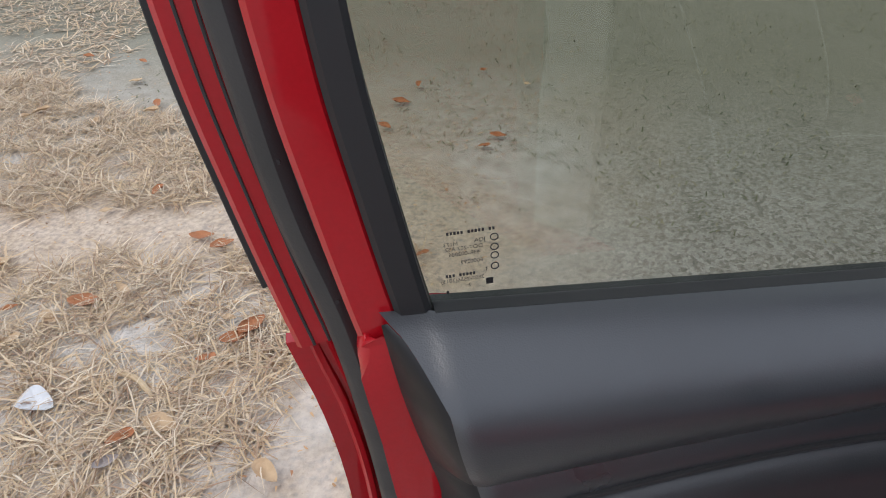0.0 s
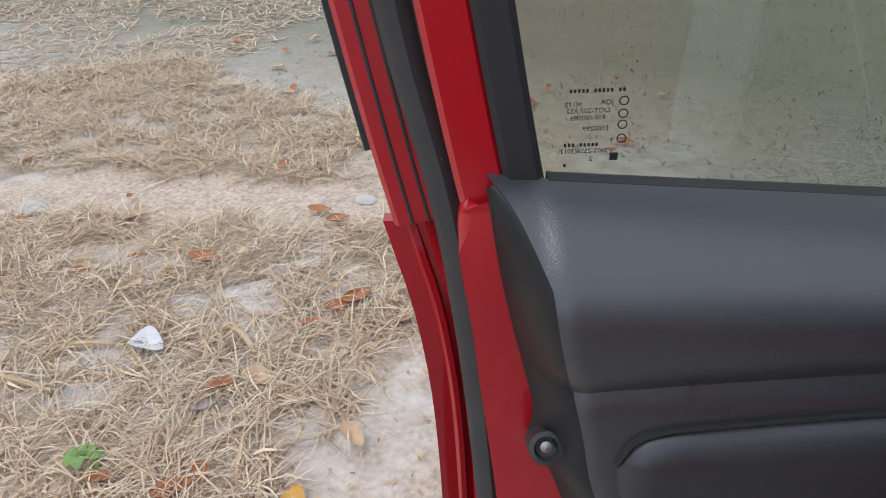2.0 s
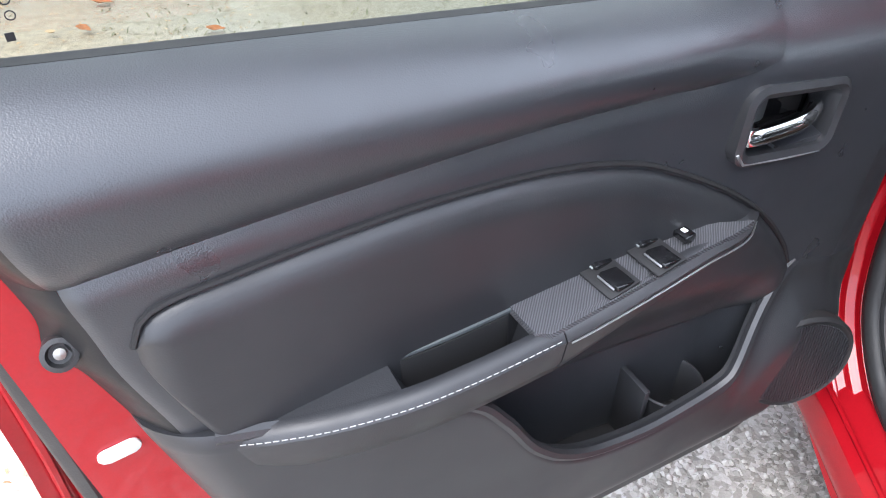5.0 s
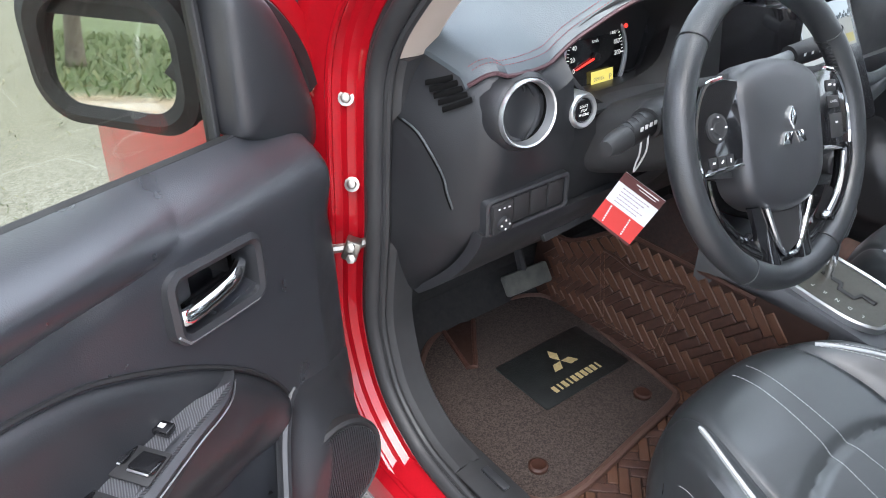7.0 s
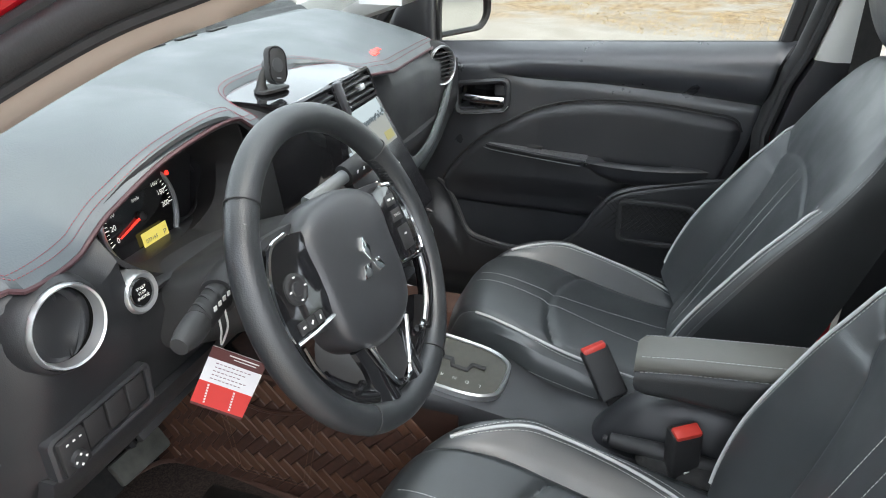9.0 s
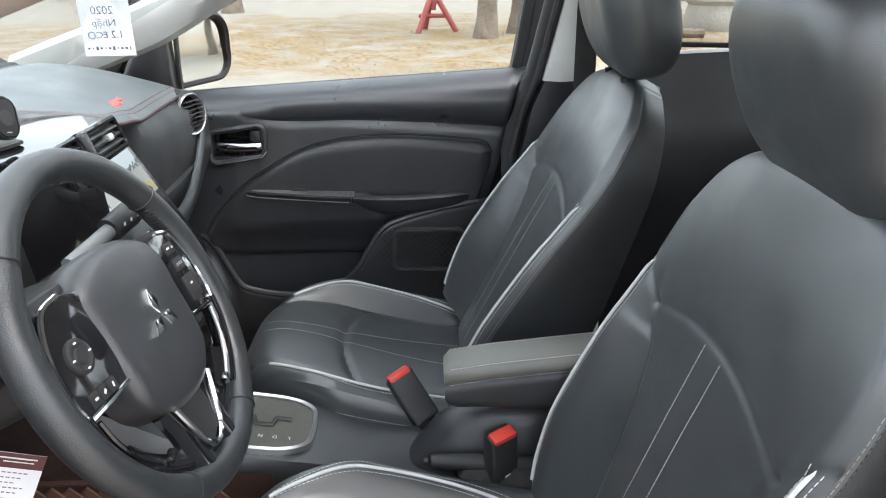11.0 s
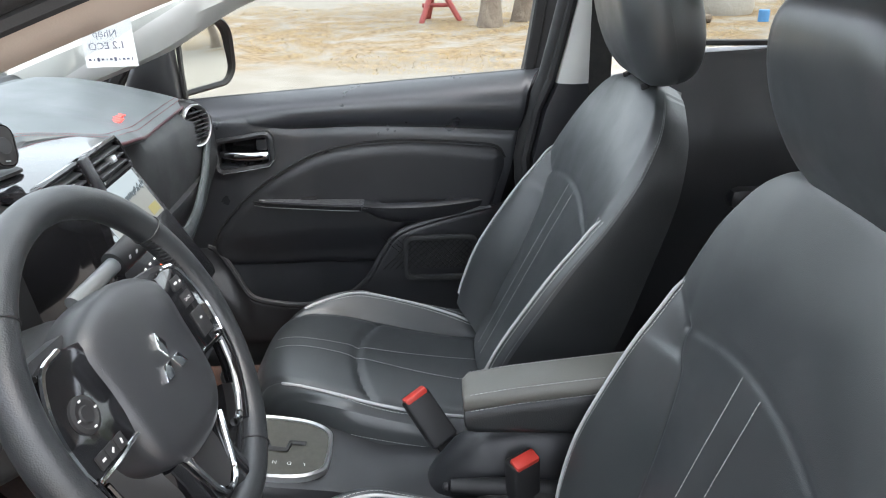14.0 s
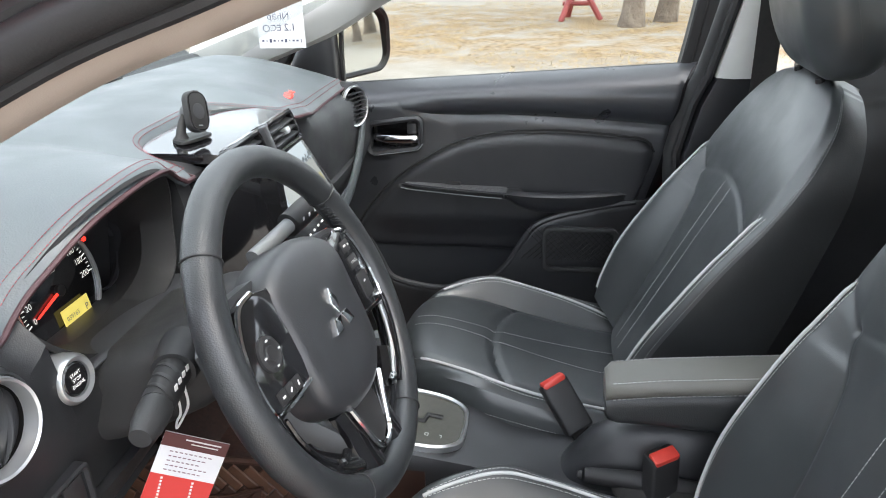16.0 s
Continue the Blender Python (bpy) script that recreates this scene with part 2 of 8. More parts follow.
def prism(outline, z0, z1, bev=0.0, m=Matrix(), bm=None, seg=2):
    """An outline in x and y, raised from z0 to z1, its edges rounded."""
    own = bmesh.new()
    lo = [own.verts.new((p[0], p[1], z0)) for p in outline]
    hi = [own.verts.new((p[0], p[1], z1)) for p in outline]
    n = len(lo)
    own.faces.new(lo[::-1])
    top = own.faces.new(hi)
    for i in range(n):
        own.faces.new((lo[i], lo[(i + 1) % n], hi[(i + 1) % n], hi[i]))
    if bev:
        bmesh.ops.bevel(own, geom=list(top.edges), offset=bev, segments=seg, affect="EDGES", profile=0.5)
    bmesh.ops.transform(own, matrix=m, verts=own.verts)
    return join(own, bm)


def rrect(w, h, r, n=5, cx=0.0, cy=0.0):
    """The outline of a rectangle with round corners."""
    out = []
    for k, (sx, sy) in enumerate(((1, 1), (-1, 1), (-1, -1), (1, -1))):
        for i in range(n + 1):
            a = math.pi / 2 * (k + i / n)
            out.append((cx + sx * (w / 2 - r) + r * math.cos(a), cy + sy * (h / 2 - r) + r * math.sin(a)))
    return out


def ring(outer, inner, z0, z1, m=Matrix(), bm=None, crown=0.0):
    """A frame between two outlines with the same number of points."""
    n = len(outer)
    mid = [((a[0] + b[0]) / 2, (a[1] + b[1]) / 2) for a, b in zip(outer, inner)]
    rows = [[m @ Vector((*outer[i], z0)) for i in range(n)], [m @ Vector((*outer[i], z1 - crown * 0.5)) for i in range(n)],
            [m @ Vector((*mid[i], z1 + crown)) for i in range(n)], [m @ Vector((*inner[i], z1 - crown * 0.5)) for i in range(n)],
            [m @ Vector((*inner[i], z0)) for i in range(n)]]
    return loft(rows, bm, cap=False, closed=True)


def spin(profile, n=32, m=Matrix(), bm=None, cap=True):
    """A profile of (radius, height) turned about z."""
    return loft([[m @ Vector((r * math.cos(2 * math.pi * i / n), r * math.sin(2 * math.pi * i / n), z)) for i in range(n)] for r, z in profile], bm, cap)


def stitches(pts, length=0.0045, gap=0.002, r=0.00045, bm=None):
    """Short threads along a line."""
    pts = [Vector(p) for p in pts]
    bm = bm or bmesh.new()
    s = [0.0]
    for a, b in zip(pts, pts[1:]):
        s.append(s[-1] + (b - a).length)
    arr = np.array([tuple(p) for p in pts])
    at = lambda d: Vector([float(np.interp(d, s, arr[:, k])) for k in range(3)])
    d = 0.0
    while d + length < s[-1]:
        tube([at(d), at(d + length)], r, 4, bm=bm)
        d += length + gap
    return bm


def part(name, bm, material, parent, label="", smooth=38, kind=""):
    """Links a bmesh as one mesh under a thing or a part."""
    bmesh.ops.recalc_face_normals(bm, faces=bm.faces[:])
    me = bpy.data.meshes.new(name)
    bm.to_mesh(me)
    bm.free()
    me.materials.append(material)
    me.polygons.foreach_set("use_smooth", [True] * len(me.polygons))
    me.set_sharp_from_angle(angle=radians(smooth))
    ob = new(name, me)
    ob.parent = parent
    return tagged(ob, label, kind=kind)


def thing(name, label, category, m=Matrix(), group="", kind=""):
    ob = new(name)
    ob.matrix_world = m
    ob.empty_display_size = 0.05
    return tagged(ob, label, category, group, kind)


def lone(name, bm, material, label, category, group="", kind="", smooth=38):
    return tagged(part(name, bm, material, None, smooth=smooth), label, category, group, kind)
def words(name, text, size, m, material, parent, align="CENTER"):
    cu = bpy.data.curves.new(name, "FONT")
    cu.body, cu.size, cu.align_x, cu.align_y = text, size, align, "CENTER"
    t_ob = new(name, cu)
    me = bpy.data.meshes.new_from_object(t_ob.evaluated_get(bpy.context.evaluated_depsgraph_get()))
    bpy.data.objects.remove(t_ob)
    me.transform(m)
    me.materials.append(material)
    ob = new(name, me)
    ob.parent = parent
    return ob


# ---- front doors: local x inward, -y towards the door's rear edge, z up ----
BELT = [0.858, 0.0935]
belt = lambda u: BELT[0] + BELT[1] * u
rear_edge = curve1([0.20, 0.30, 0.42, 0.50, 0.587, 0.649, 0.723, 0.776, 0.878, 0.99], [0.78, 0.818, 0.855, 0.878, 0.901, 0.917, 0.938, 0.947, 0.967, 0.980])
front_edge = curve1([0.20, 0.26, 0.43, 0.58, 0.70, 0.825, 0.99], [0.10, 0.045, 0.022, 0.030, 0.042, 0.066, 0.080])
crease = curve1([0.30, 0.325, 0.345, 0.434, 0.572, 0.747, 0.885, 0.98], [0.875, 0.855, 0.842, 0.829, 0.829, 0.821, 0.811, 0.803])
pad_top = curve1([0.215, 0.235, 0.27, 0.31, 0.37, 0.458, 0.55, 0.654, 0.744, 0.825, 0.862, 0.882, 0.893], [0.565, 0.60, 0.642, 0.68, 0.722, 0.767, 0.789, 0.795, 0.791, 0.783, 0.778, 0.768, 0.745])
pad_low = curve1([0.215, 0.30, 0.80, 0.84, 0.862, 0.882, 0.893], [0.545, 0.50, 0.50, 0.585, 0.635, 0.695, 0.735])
lip = curve1([0.00, 0.08, 0.14, 0.18, 0.205, 0.23, 0.26, 0.295, 0.36, 0.43, 0.51, 0.57, 0.61, 0.65, 0.75, 0.85, 0.93], [0.50, 0.53, 0.55, 0.562, 0.560, 0.540, 0.495, 0.445, 0.425, 0.42, 0.437, 0.483, 0.548, 0.592, 0.62, 0.634, 0.645])


def end_width(z):
    """The trim's end face narrows to nothing under the window."""
    return 0.031 * math.sqrt(min(max((belt(0.97) - 0.002 - z) / 0.045, 0.0), 1.0))


def trim_v(u, z):
    """How far the door's inner trim stands out at a place."""
    d = belt(u) - z
    body = float(np.interp(u, [0.05, 0.13, 0.30, 0.45, 0.9], [0.065, 0.084, 0.084, 0.070, 0.066]))
    zc = crease(max(u, 0.30))
    s = step(0.29, 0.47, u)
    plain = 0.020 + 0.068 * math.sin(math.pi / 2 * min(d / 0.055, 1.0)) + (body - 0.088) * step(0.055, 0.13, d)
    k = min(max(d / max(belt(u) - zc, 0.02), 0.0), 1.0)
    bulge = 0.020 + 0.068 * math.sin(math.pi / 2 * k / 0.5) ** 0.72 if k < 0.5 else body - 0.004 + (0.092 - body) * (1 - ((k - 0.5) / 0.5) ** 2.2)
    v = (1 - s) * plain + s * bulge
    if z < zc:
        below = zc - z
        v = (1 - s) * plain + s * (body - 0.004 + 0.003 * step(0.0, 0.020, below))
    v -= 0.004 * math.exp(-((z - zc) / 0.006) ** 2) * s
    if z < 0.60:
        v -= 0.022 * step(0.60, 0.52, z) * step(0.22, 0.30, u) * (1 - step(0.70, 0.80, u))
    e = min(max((rear_edge(z) - u - 0.030) / 0.012, 0), 1)
    v -= 0.004 * (1 - e) ** 2
    e = min(max((u - front_edge(z)) / 0.035, 0), 1)
    v = 0.020 + (v - 0.020) * math.sqrt(1 - (1 - e) ** 2)
    if 0.236 < u - 0.013 * SIDE[0] < 0.352 and 0.750 < z - 0.005 * SIDE[0] < 0.812 - 0.10 * (0.352 - u + 0.013 * SIDE[0]):
        v -= 0.034
    return v


def bin_v(u, z):
    v = float(np.interp(u, [0.05, 0.10, 0.20, 0.55, 0.75, 0.95], [0.070, 0.110, 0.126, 0.126, 0.100, 0.062]))
    v -= 0.035 * step(0.34, 0.25, z)
    v += (trim_v(u, z) + 0.003 - v) * step(lip(u) - 0.10, lip(u) - 0.01, z) * (1 - step(0.20, 0.30, u))
    e = min(max((rear_edge(z) - u) / 0.05, 0), 1)
    v = 0.03 + (v - 0.03) * math.sqrt(1 - (1 - e) ** 2)
    e = min(max((u - front_edge(z)) / 0.03, 0), 1)
    return 0.03 + (v - 0.03) * math.sqrt(1 - (1 - e) ** 2)


ARM = [curve1([0.30, 0.36, 0.42, 0.565, 0.70, 0.80, 0.875], [0.676, 0.680, 0.680, 0.664, 0.650, 0.637, 0.622]),
       curve1([0.30, 0.42, 0.565, 0.70, 0.80, 0.875], [0.676, 0.670, 0.663, 0.660, 0.660, 0.658])]
DEEP = [([0.30, 0.42, 0.565, 0.80], [0.30, 0.55, 0.85, 0.85]), ([0.30, 0.575, 0.62, 0.80, 0.875], [0.20, 0.27, 0.62, 0.64, 0.50])]
SIDE = [0]
arm_top = lambda u: ARM[SIDE[0]](u)
arm_out = curve1([0.30, 0.34, 0.40, 0.48, 0.565, 0.68, 0.76, 0.82, 0.875], [0.088, 0.112, 0.122, 0.130, 0.134, 0.132, 0.118, 0.096, 0.066])


def arm_section(u, out, P, dip):
    """One cross-section of the armrest; dip: depth of the finger slot."""
    zt, vo = arm_top(u), out(u)
    vi = 0.04 if vo > 0.07 else vo - 0.03
    a, b = max(vo - 0.052, vi + 0.003), max(vo - 0.019, vi + 0.006)
    k = float(np.interp(u, *DEEP[SIDE[0]]))
    pts = [(vi, zt - 0.10 * k), (vi, zt - 0.002), (a, zt), (a + 0.002, zt - dip), (b - 0.002, zt - dip), (b, zt), (vo - 0.012, zt + 0.001), (vo - 0.004, zt - 0.003),
           (vo, zt - 0.010 * k), (vo - 0.004, zt - 0.045 * k), (vo - 0.014, zt - 0.072 * k), (max(vo - 0.045, vi + 0.004), zt - 0.092 * k)]
    return [P(v, u, z) for v, z in pts]


def sweep(path, a0, a1, v0, v1, P, bm=None, bev=0.004):
    """A bar along a path in the door's plane: a0 to a1 across the path, v0 to v1 through the door."""
    rings = []
    for i, (u, z) in enumerate(path):
        p, q = path[max(i - 1, 0)], path[min(i + 1, len(path) - 1)]
        du, dz = q[0] - p[0], q[1] - p[1]
        n = math.hypot(du, dz) or 1
        nx, nz = -dz / n, du / n
        rings.append([P(v, u + nx * a, z + nz * a) for a, v in ((a0 + bev, v0), (a1 - bev, v0), (a1, v0 + bev), (a1, v1 - bev), (a1 - bev, v1), (a0 + bev, v1), (a0, v1 - bev), (a0, v0 + bev))])
    return loft(rings, bm)


def front_door(driver, M):
    sx = 1 if driver else -1
    SIDE[0] = 0 if driver else 1
    BELT[:] = (0.858, 0.0935) if driver else (0.880, 0.060)
    P = lambda v, u, z: Vector((sx * v, -u, z))
    label = "open red front car door with black grained trim and mirror" if driver else "closed front car door with black trim and net pocket"
    door = thing("front_door", label, "car door", M, "front doors")
    # painted metal
    outline = [(0.03, 0.30), (0.06, 0.235), (0.12, 0.215), (0.72, 0.215), (0.82, 0.25), (0.90, 0.35), (0.950, 0.46), (0.966, 0.58), (0.976, 0.70), (0.986, 0.82), (0.990, 0.930), (0.92, 0.905), (0.5, 0.862), (0.08, 0.825), (0.045, 0.80), (0.03, 0.55)]
    to = Matrix(((0, 0, sx, 0), (-1, 0, 0, 0), (0, 1, 0, 0), (0, 0, 0, 1)))
    part("inner_panel", prism(spline(outline, 90, True), -0.052, 0.022, 0.008, to, seg=3), RED, door, "gloss red painted door metal")
    # the skin bulges outward and ends in a folded flange
    skin_rear = curve1([0.20, 0.30, 0.418, 0.553, 0.658, 0.736, 0.808, 0.852, 0.92, 0.96], [0.95, 1.00, 1.024, 1.023, 1.023, 1.026, 1.034, 1.043, 1.057, 1.066])

    def skin(s, t):
        z = 0.205 + t * 0.595
        u = 0.012 + s * (skin_rear(z + 0.085 * t) - 0.012)
        z += 0.085 * t * s
        return P(-0.056 - 0.045 * math.sin(math.pi * min(max((t * 0.93 + 0.06), 0), 1)) ** 0.8 * min(1, (1 - s) * 9 + 0.05), u, z)
    part("outer_skin", shell(skin, 30, 24, lambda p: p + Vector((sx * 0.012, 0, 0))), RED, door, "gloss red outer door skin")
    for off in (0.020, 0.034):
        part("flange", tube([P(-0.046, skin_rear(z) - off, z) for z in np.linspace(0.36, 0.955, 30)], 0.0045, 6), RED, door, "folded red door flange")
    # rubber seal along the rear edge and up the window frame
    line = [(0.70, 0.245), (0.82, 0.285), (0.92, 0.38), (0.963, 0.479), (0.974, 0.60), (0.979, 0.70), (0.985, 0.80), (0.998, 0.92), (1.018, 1.02), (1.028, 1.10), (1.034, 1.2), (1.02, 1.29), (0.97, 1.325)]
    line = [tuple(p) for p in spline(line, 60)]
    part("door_seal", tube([P(-0.012, u, z) for u, z in line], 0.0150, 10, flat=1.2, up=(1, 0, 0)), RUBBER, door, "black rubber door seal")
    part("seal_lip", tube([P(0.002, u - 0.012, z) for u, z in line], 0.0035, 6), RUBBER, door)
    pins = bmesh.new()
    for k in range(12, 58, 6):
        u, z = line[k]
        spin([(0.0026, 0), (0.0018, 0.0012)], 8, Matrix.Translation(P(0.0042, u - 0.002, z)) @ pose(0, 0, 0, 0, 90 * sx, 0), pins)
    part("seal_pins", pins, MATTE, door)
    # window frame: red outside, black inside
    up = [(0.938, 0.835), (0.950, 0.90), (0.962, 0.965), (0.974, 1.04), (0.985, 1.12), (0.988, 1.20), (0.972, 1.275), (0.92, 1.300)]
    over = [(0.92, 1.300), (0.75, 1.272), (0.57, 1.225), (0.42, 1.172), (0.28, 1.108), (0.19, 1.062), (0.126, 1.026), (0.066, 0.982), (0.022, 0.930), (0.002, 0.880)]
    path = [tuple(p) for p in spline(up + over[1:], 110)]
    part("window_frame", sweep(path, -0.006, 0.018, -0.030, 0.020, P), MATTE, door, "black plastic window frame")
    part("window_frame", sweep([(u, z) for u, z in path if z > 0.855], -0.036, -0.004, -0.045, 0.016, P), RED if driver else RUBBER, door, "painted window frame")
    part("window_frame", sweep([(u, z) for u, z in path if z > 0.895], -0.092, -0.034, -0.074, -0.034, P), RED if driver else MATTE, door, "outer window frame")
    part("frame_seal", sweep([(u, z) for u, z in path if u < 0.93 and z > 0.93 and not (u > 0.9 and z < 1.28)], -0.064, -0.027, -0.036, 0.008, P, bev=0.010), RUBBER, door, "black rubber seal on the window frame")
    part("frame_edge", sweep([(u, z) for u, z in path if z > 0.955], -0.097, -0.091, -0.072, -0.040, P, bev=0.001), MATTE, door)
    part("frame_groove", tube([P(-0.030, u + 0.056 * (1 if u > 0.9 else 0), z + (0.0 if u > 0.9 else 0.056)) for u, z in path[5:36]], 0.0028, 6), RED, door)
    if driver:
        # thin black strips on the paint stand for the shade in its grooves
        for off, v in ((-0.050, -0.0335), (-0.066, -0.0335), (-0.078, -0.0335)):
            part("frame_groove", sweep([(u, z) for u, z in path[4:34] if z > 0.90], off - 0.0011, off + 0.0011, v - 0.002, v + 0.0006, P, bev=0.0003), RUBBER, door, "dark strip painting groove shade on the frame")
    # glass
    win = path + [(0.004, 0.80), (0.125, 0.832), (0.5, 0.867), (0.95, 0.908)]
    pane = part("window_glass", prism(win, -0.006, -0.002, 0, to), TINTED if driver else CLEAR, door, "green tinted side window")
    pane.visible_shadow = False
    # belt strips
    part("belt_strip", shell(lambda s, t: P(0.002 + 0.019 * t, 0.13 + s * 0.808, belt(0.13 + s * 0.808) - 0.013 + 0.013 * math.sin(min(t * 3.0, 1.0) * math.pi * 0.5)), 30, 8, lambda p: p - Vector((0, 0, 0.02))), MATTE, door, "black window belt seal")
    part("belt_strip", shell(lambda s, t: P(-0.040 + 0.030 * t, 0.10 + s * 0.88, belt(0.10 + s * 0.88) - 0.030 + 0.004 * t), 20, 2, lambda p: p - Vector((0, 0, 0.03))), RUBBER, door)

    # trim
    def trim(s, t):
        u = 0.06 + s * 0.91
        for _ in range(4):
            zc = crease(max(u, 0.30))
            z = 0.26 + t / 0.7 * (zc - 0.26) if t < 0.7 else zc + (t - 0.7) / 0.3 * (belt(u) - zc)
            u = front_edge(z) + s * (rear_edge(z) - end_width(z) - front_edge(z))
        return P(trim_v(u, z), u, z)
    part("trim_panel", grid(trim, 190, 130), GRAIN, door, "black grained door trim with padded top roll")

    def trim_end(s, t):
        z = 0.26 + t * (belt(0.96) - 0.262)
        z = min(z, belt(rear_edge(z)) - 0.0005)
        u0, u1 = rear_edge(z) - end_width(z), rear_edge(z) + 0.009 * math.exp(-((z - 0.735) / 0.020) ** 2)
        v0 = trim_v(u0, z)
        return P(v0 + (0.026 - v0) * s ** 1.25, u0 + (u1 - u0) * s ** 0.9, z)
    part("trim_end", grid(trim_end, 12, 110), ENDSHADE, door, "smooth end face of the trim, darkened for shade", 50)

    def pad(s, t):
        u = 0.216 + s * 0.676
        lo, hi = pad_low(u), pad_top(u)
        z = lo + t * (hi - lo)
        e = min((hi - z) / 0.03, (z - lo) / 0.03, (u - 0.215) / 0.02, (0.894 - u) / 0.03, 1.0)
        e = math.sqrt(max(1 - (1 - max(e, 0)) ** 2, 0))
        return P(trim_v(u, z) - 0.010 + 0.024 * e, u, z)
    part("door_insert", grid(pad, 110, 50), SOFT, door, "soft dark door insert")
    part("insert_groove", tube([P(trim_v(0.216 + s * 0.676, pad_top(0.216 + s * 0.676)) + 0.001, 0.216 + s * 0.676, pad_top(0.216 + s * 0.676) + 0.002) for s in np.linspace(0, 1, 80)], 0.0028, 6), MATTE, door)
    # armrest
    out = arm_out if driver else (lambda u: 0.86 * arm_out(u) + 0.006)
    slot = lambda u: 0.052 * step(0.578, 0.592, u) * (1 - step(0.690, 0.712, u)) if driver else 0.03 * step(0.60, 0.605, u) * (1 - step(0.70, 0.76, u))
    rear = [arm_section(u, out, P, slot(u)) for u in [0.566, 0.572, 0.58, 0.585, 0.592, 0.60, 0.64, 0.68, 0.69, 0.70, 0.712, 0.73, 0.76, 0.79, 0.82, 0.845, 0.86, 0.872]]
    part("armrest", loft(rear), SOFT, door, "padded dark armrest with finger slot")
    fore = [arm_section(u, out, P, 0.0) for u in np.linspace(0.302, 0.5645, 22)]
    part("switch_console", loft(fore), FINE, door, "grained plastic switch console")
    if driver:
        part("grip_cup", shell(lambda s, t: P(arm_out(0.596 + 0.104 * s) - 0.0490 + 0.003 * t, 0.596 + 0.104 * s, arm_top(0.596 + 0.104 * s) - 0.002 - 0.049 * t), 10, 4, lambda p: p - Vector((0.002, 0, 0))), MATTE, door, "black pull grip lining")
        part("grip_edge", tube([P(arm_out(u) - 0.0515, u, arm_top(u) + 0.001) for u in np.linspace(0.590, 0.708, 20)], 0.0022, 6), GREYTRIM, door, "pale grip edge")
        part("grip_floor", shell(lambda s, t: P(arm_out(0.596 + 0.104 * s) - 0.049 + 0.026 * t, 0.596 + 0.104 * s, arm_top(0.596 + 0.104 * s) - 0.050), 10, 3, lambda p: p - Vector((0, 0, 0.002))), MATTE, door)
    seam = [P(out(u) - 0.0015, u, arm_top(u) - 0.006) for u in np.linspace(0.57, 0.87, 60)]
    part("stitching", stitches(seam, 0.005, 0.002, 0.0005), THREAD, door, "white armrest stitching")
    part("console_seam", tube([P(out(u) + 0.0003, u, arm_top(u) - 0.012) for u in np.linspace(0.305, 0.56, 50)], 0.0010, 5), SATIN, door)
    # switch plate
    edge = [(0.326, 0.104), (0.36, 0.112), (0.42, 0.118), (0.50, 0.124), (0.578, 0.128), (0.590, 0.120), (0.594, 0.056), (0.588, 0.045), (0.56, 0.045), (0.50, 0.056), (0.44, 0.068), (0.38, 0.086)]
    if driver:
        plate = bmesh.new()
        top = [plate.verts.new(P(v, u, arm_top(u) + 0.0045)) for u, v in edge]
        low = [plate.verts.new(P(v, u, arm_top(u) - 0.004)) for u, v in edge]
        plate.faces.new(top)
        for i in range(len(edge)):
            plate.faces.new((top[i], top[(i + 1) % len(edge)], low[(i + 1) % len(edge)], low[i]))
        part("switch_plate", plate, CARBON, door, "carbon patterned window switch plate")
        tilt = lambda u: math.degrees(math.atan2(arm_top(u + 0.02) - arm_top(u - 0.02), 0.04))

        def on(u, v, up=0.0):
            return Matrix.Translation(P(v, u, arm_top(u) + 0.0045 + up)) @ pose(0, 0, 0, -tilt(u), 0, 6 * sx)
        for u in (0.448, 0.500):
            part("switch_well", rbox(0.060, 0.036, 0.003, 0.001, on(u, 0.092, 0.0006)), MATTE, door, "recessed window switch well")
            for v, w in ((0.076, 0.024), (0.107, 0.026)):
                sw = part("window_switch", rbox(w, 0.022, 0.006, 0.002, on(u - 0.004, v, 0.0022) @ pose(0, 0, 0, -14, 0, 0)), PIANO, door, "black window rocker switch")
                part("switch_tip", rbox(w * 0.85, 0.0020, 0.002, 0.0006, on(u + 0.0085, v, 0.0042)), SATIN, sw, "bright switch edge")
        lock = part("lock_switch", rbox(0.020, 0.014, 0.008, 0.002, on(0.408, 0.092, 0.002)), PIANO, door, "black window lock button")
        part("lock_mark", rbox(0.006, 0.005, 0.0006, 0, on(0.408, 0.092, 0.0064)), WHITE, lock)
        part("switch_mark", rbox(0.007, 0.005, 0.0006, 0, on(0.440, 0.076, 0.0105)), WHITE, door)
    else:
        part("switch_plate", shell(lambda s, t: P(out(0.335 + 0.235 * s) - (0.012 + 0.030 * s) * (1 - t), 0.335 + 0.235 * s, arm_top(0.335 + 0.235 * s) + 0.003 - 0.001 * t), 20, 3, lambda p: p - Vector((0, 0, 0.004))), CARBON, door, "thin carbon patterned strip")
        part("window_switch", rbox(0.018, 0.036, 0.008, 0.002, Matrix.Translation(P(0.085, 0.445, arm_top(0.445) + 0.004))), MATTE, door, "black window switch")
        part("grip_edge", rbox(0.006, 0.10, 0.004, 0.001, Matrix.Translation(P(0.070, 0.65, arm_top(0.65) + 0.001))), SATIN, door)

    # lower bin
    def low_bin(s, t):
        u = 0.05 + s * 0.90
        z = 0.235 + t * (lip(u) - 0.235)
        k = min(max(z, 0.24), 0.98)
        u = front_edge(k) + s * (rear_edge(k) - front_edge(k))
        z = 0.235 + t * (lip(u) - 0.235)
        v = bin_v(u, z)
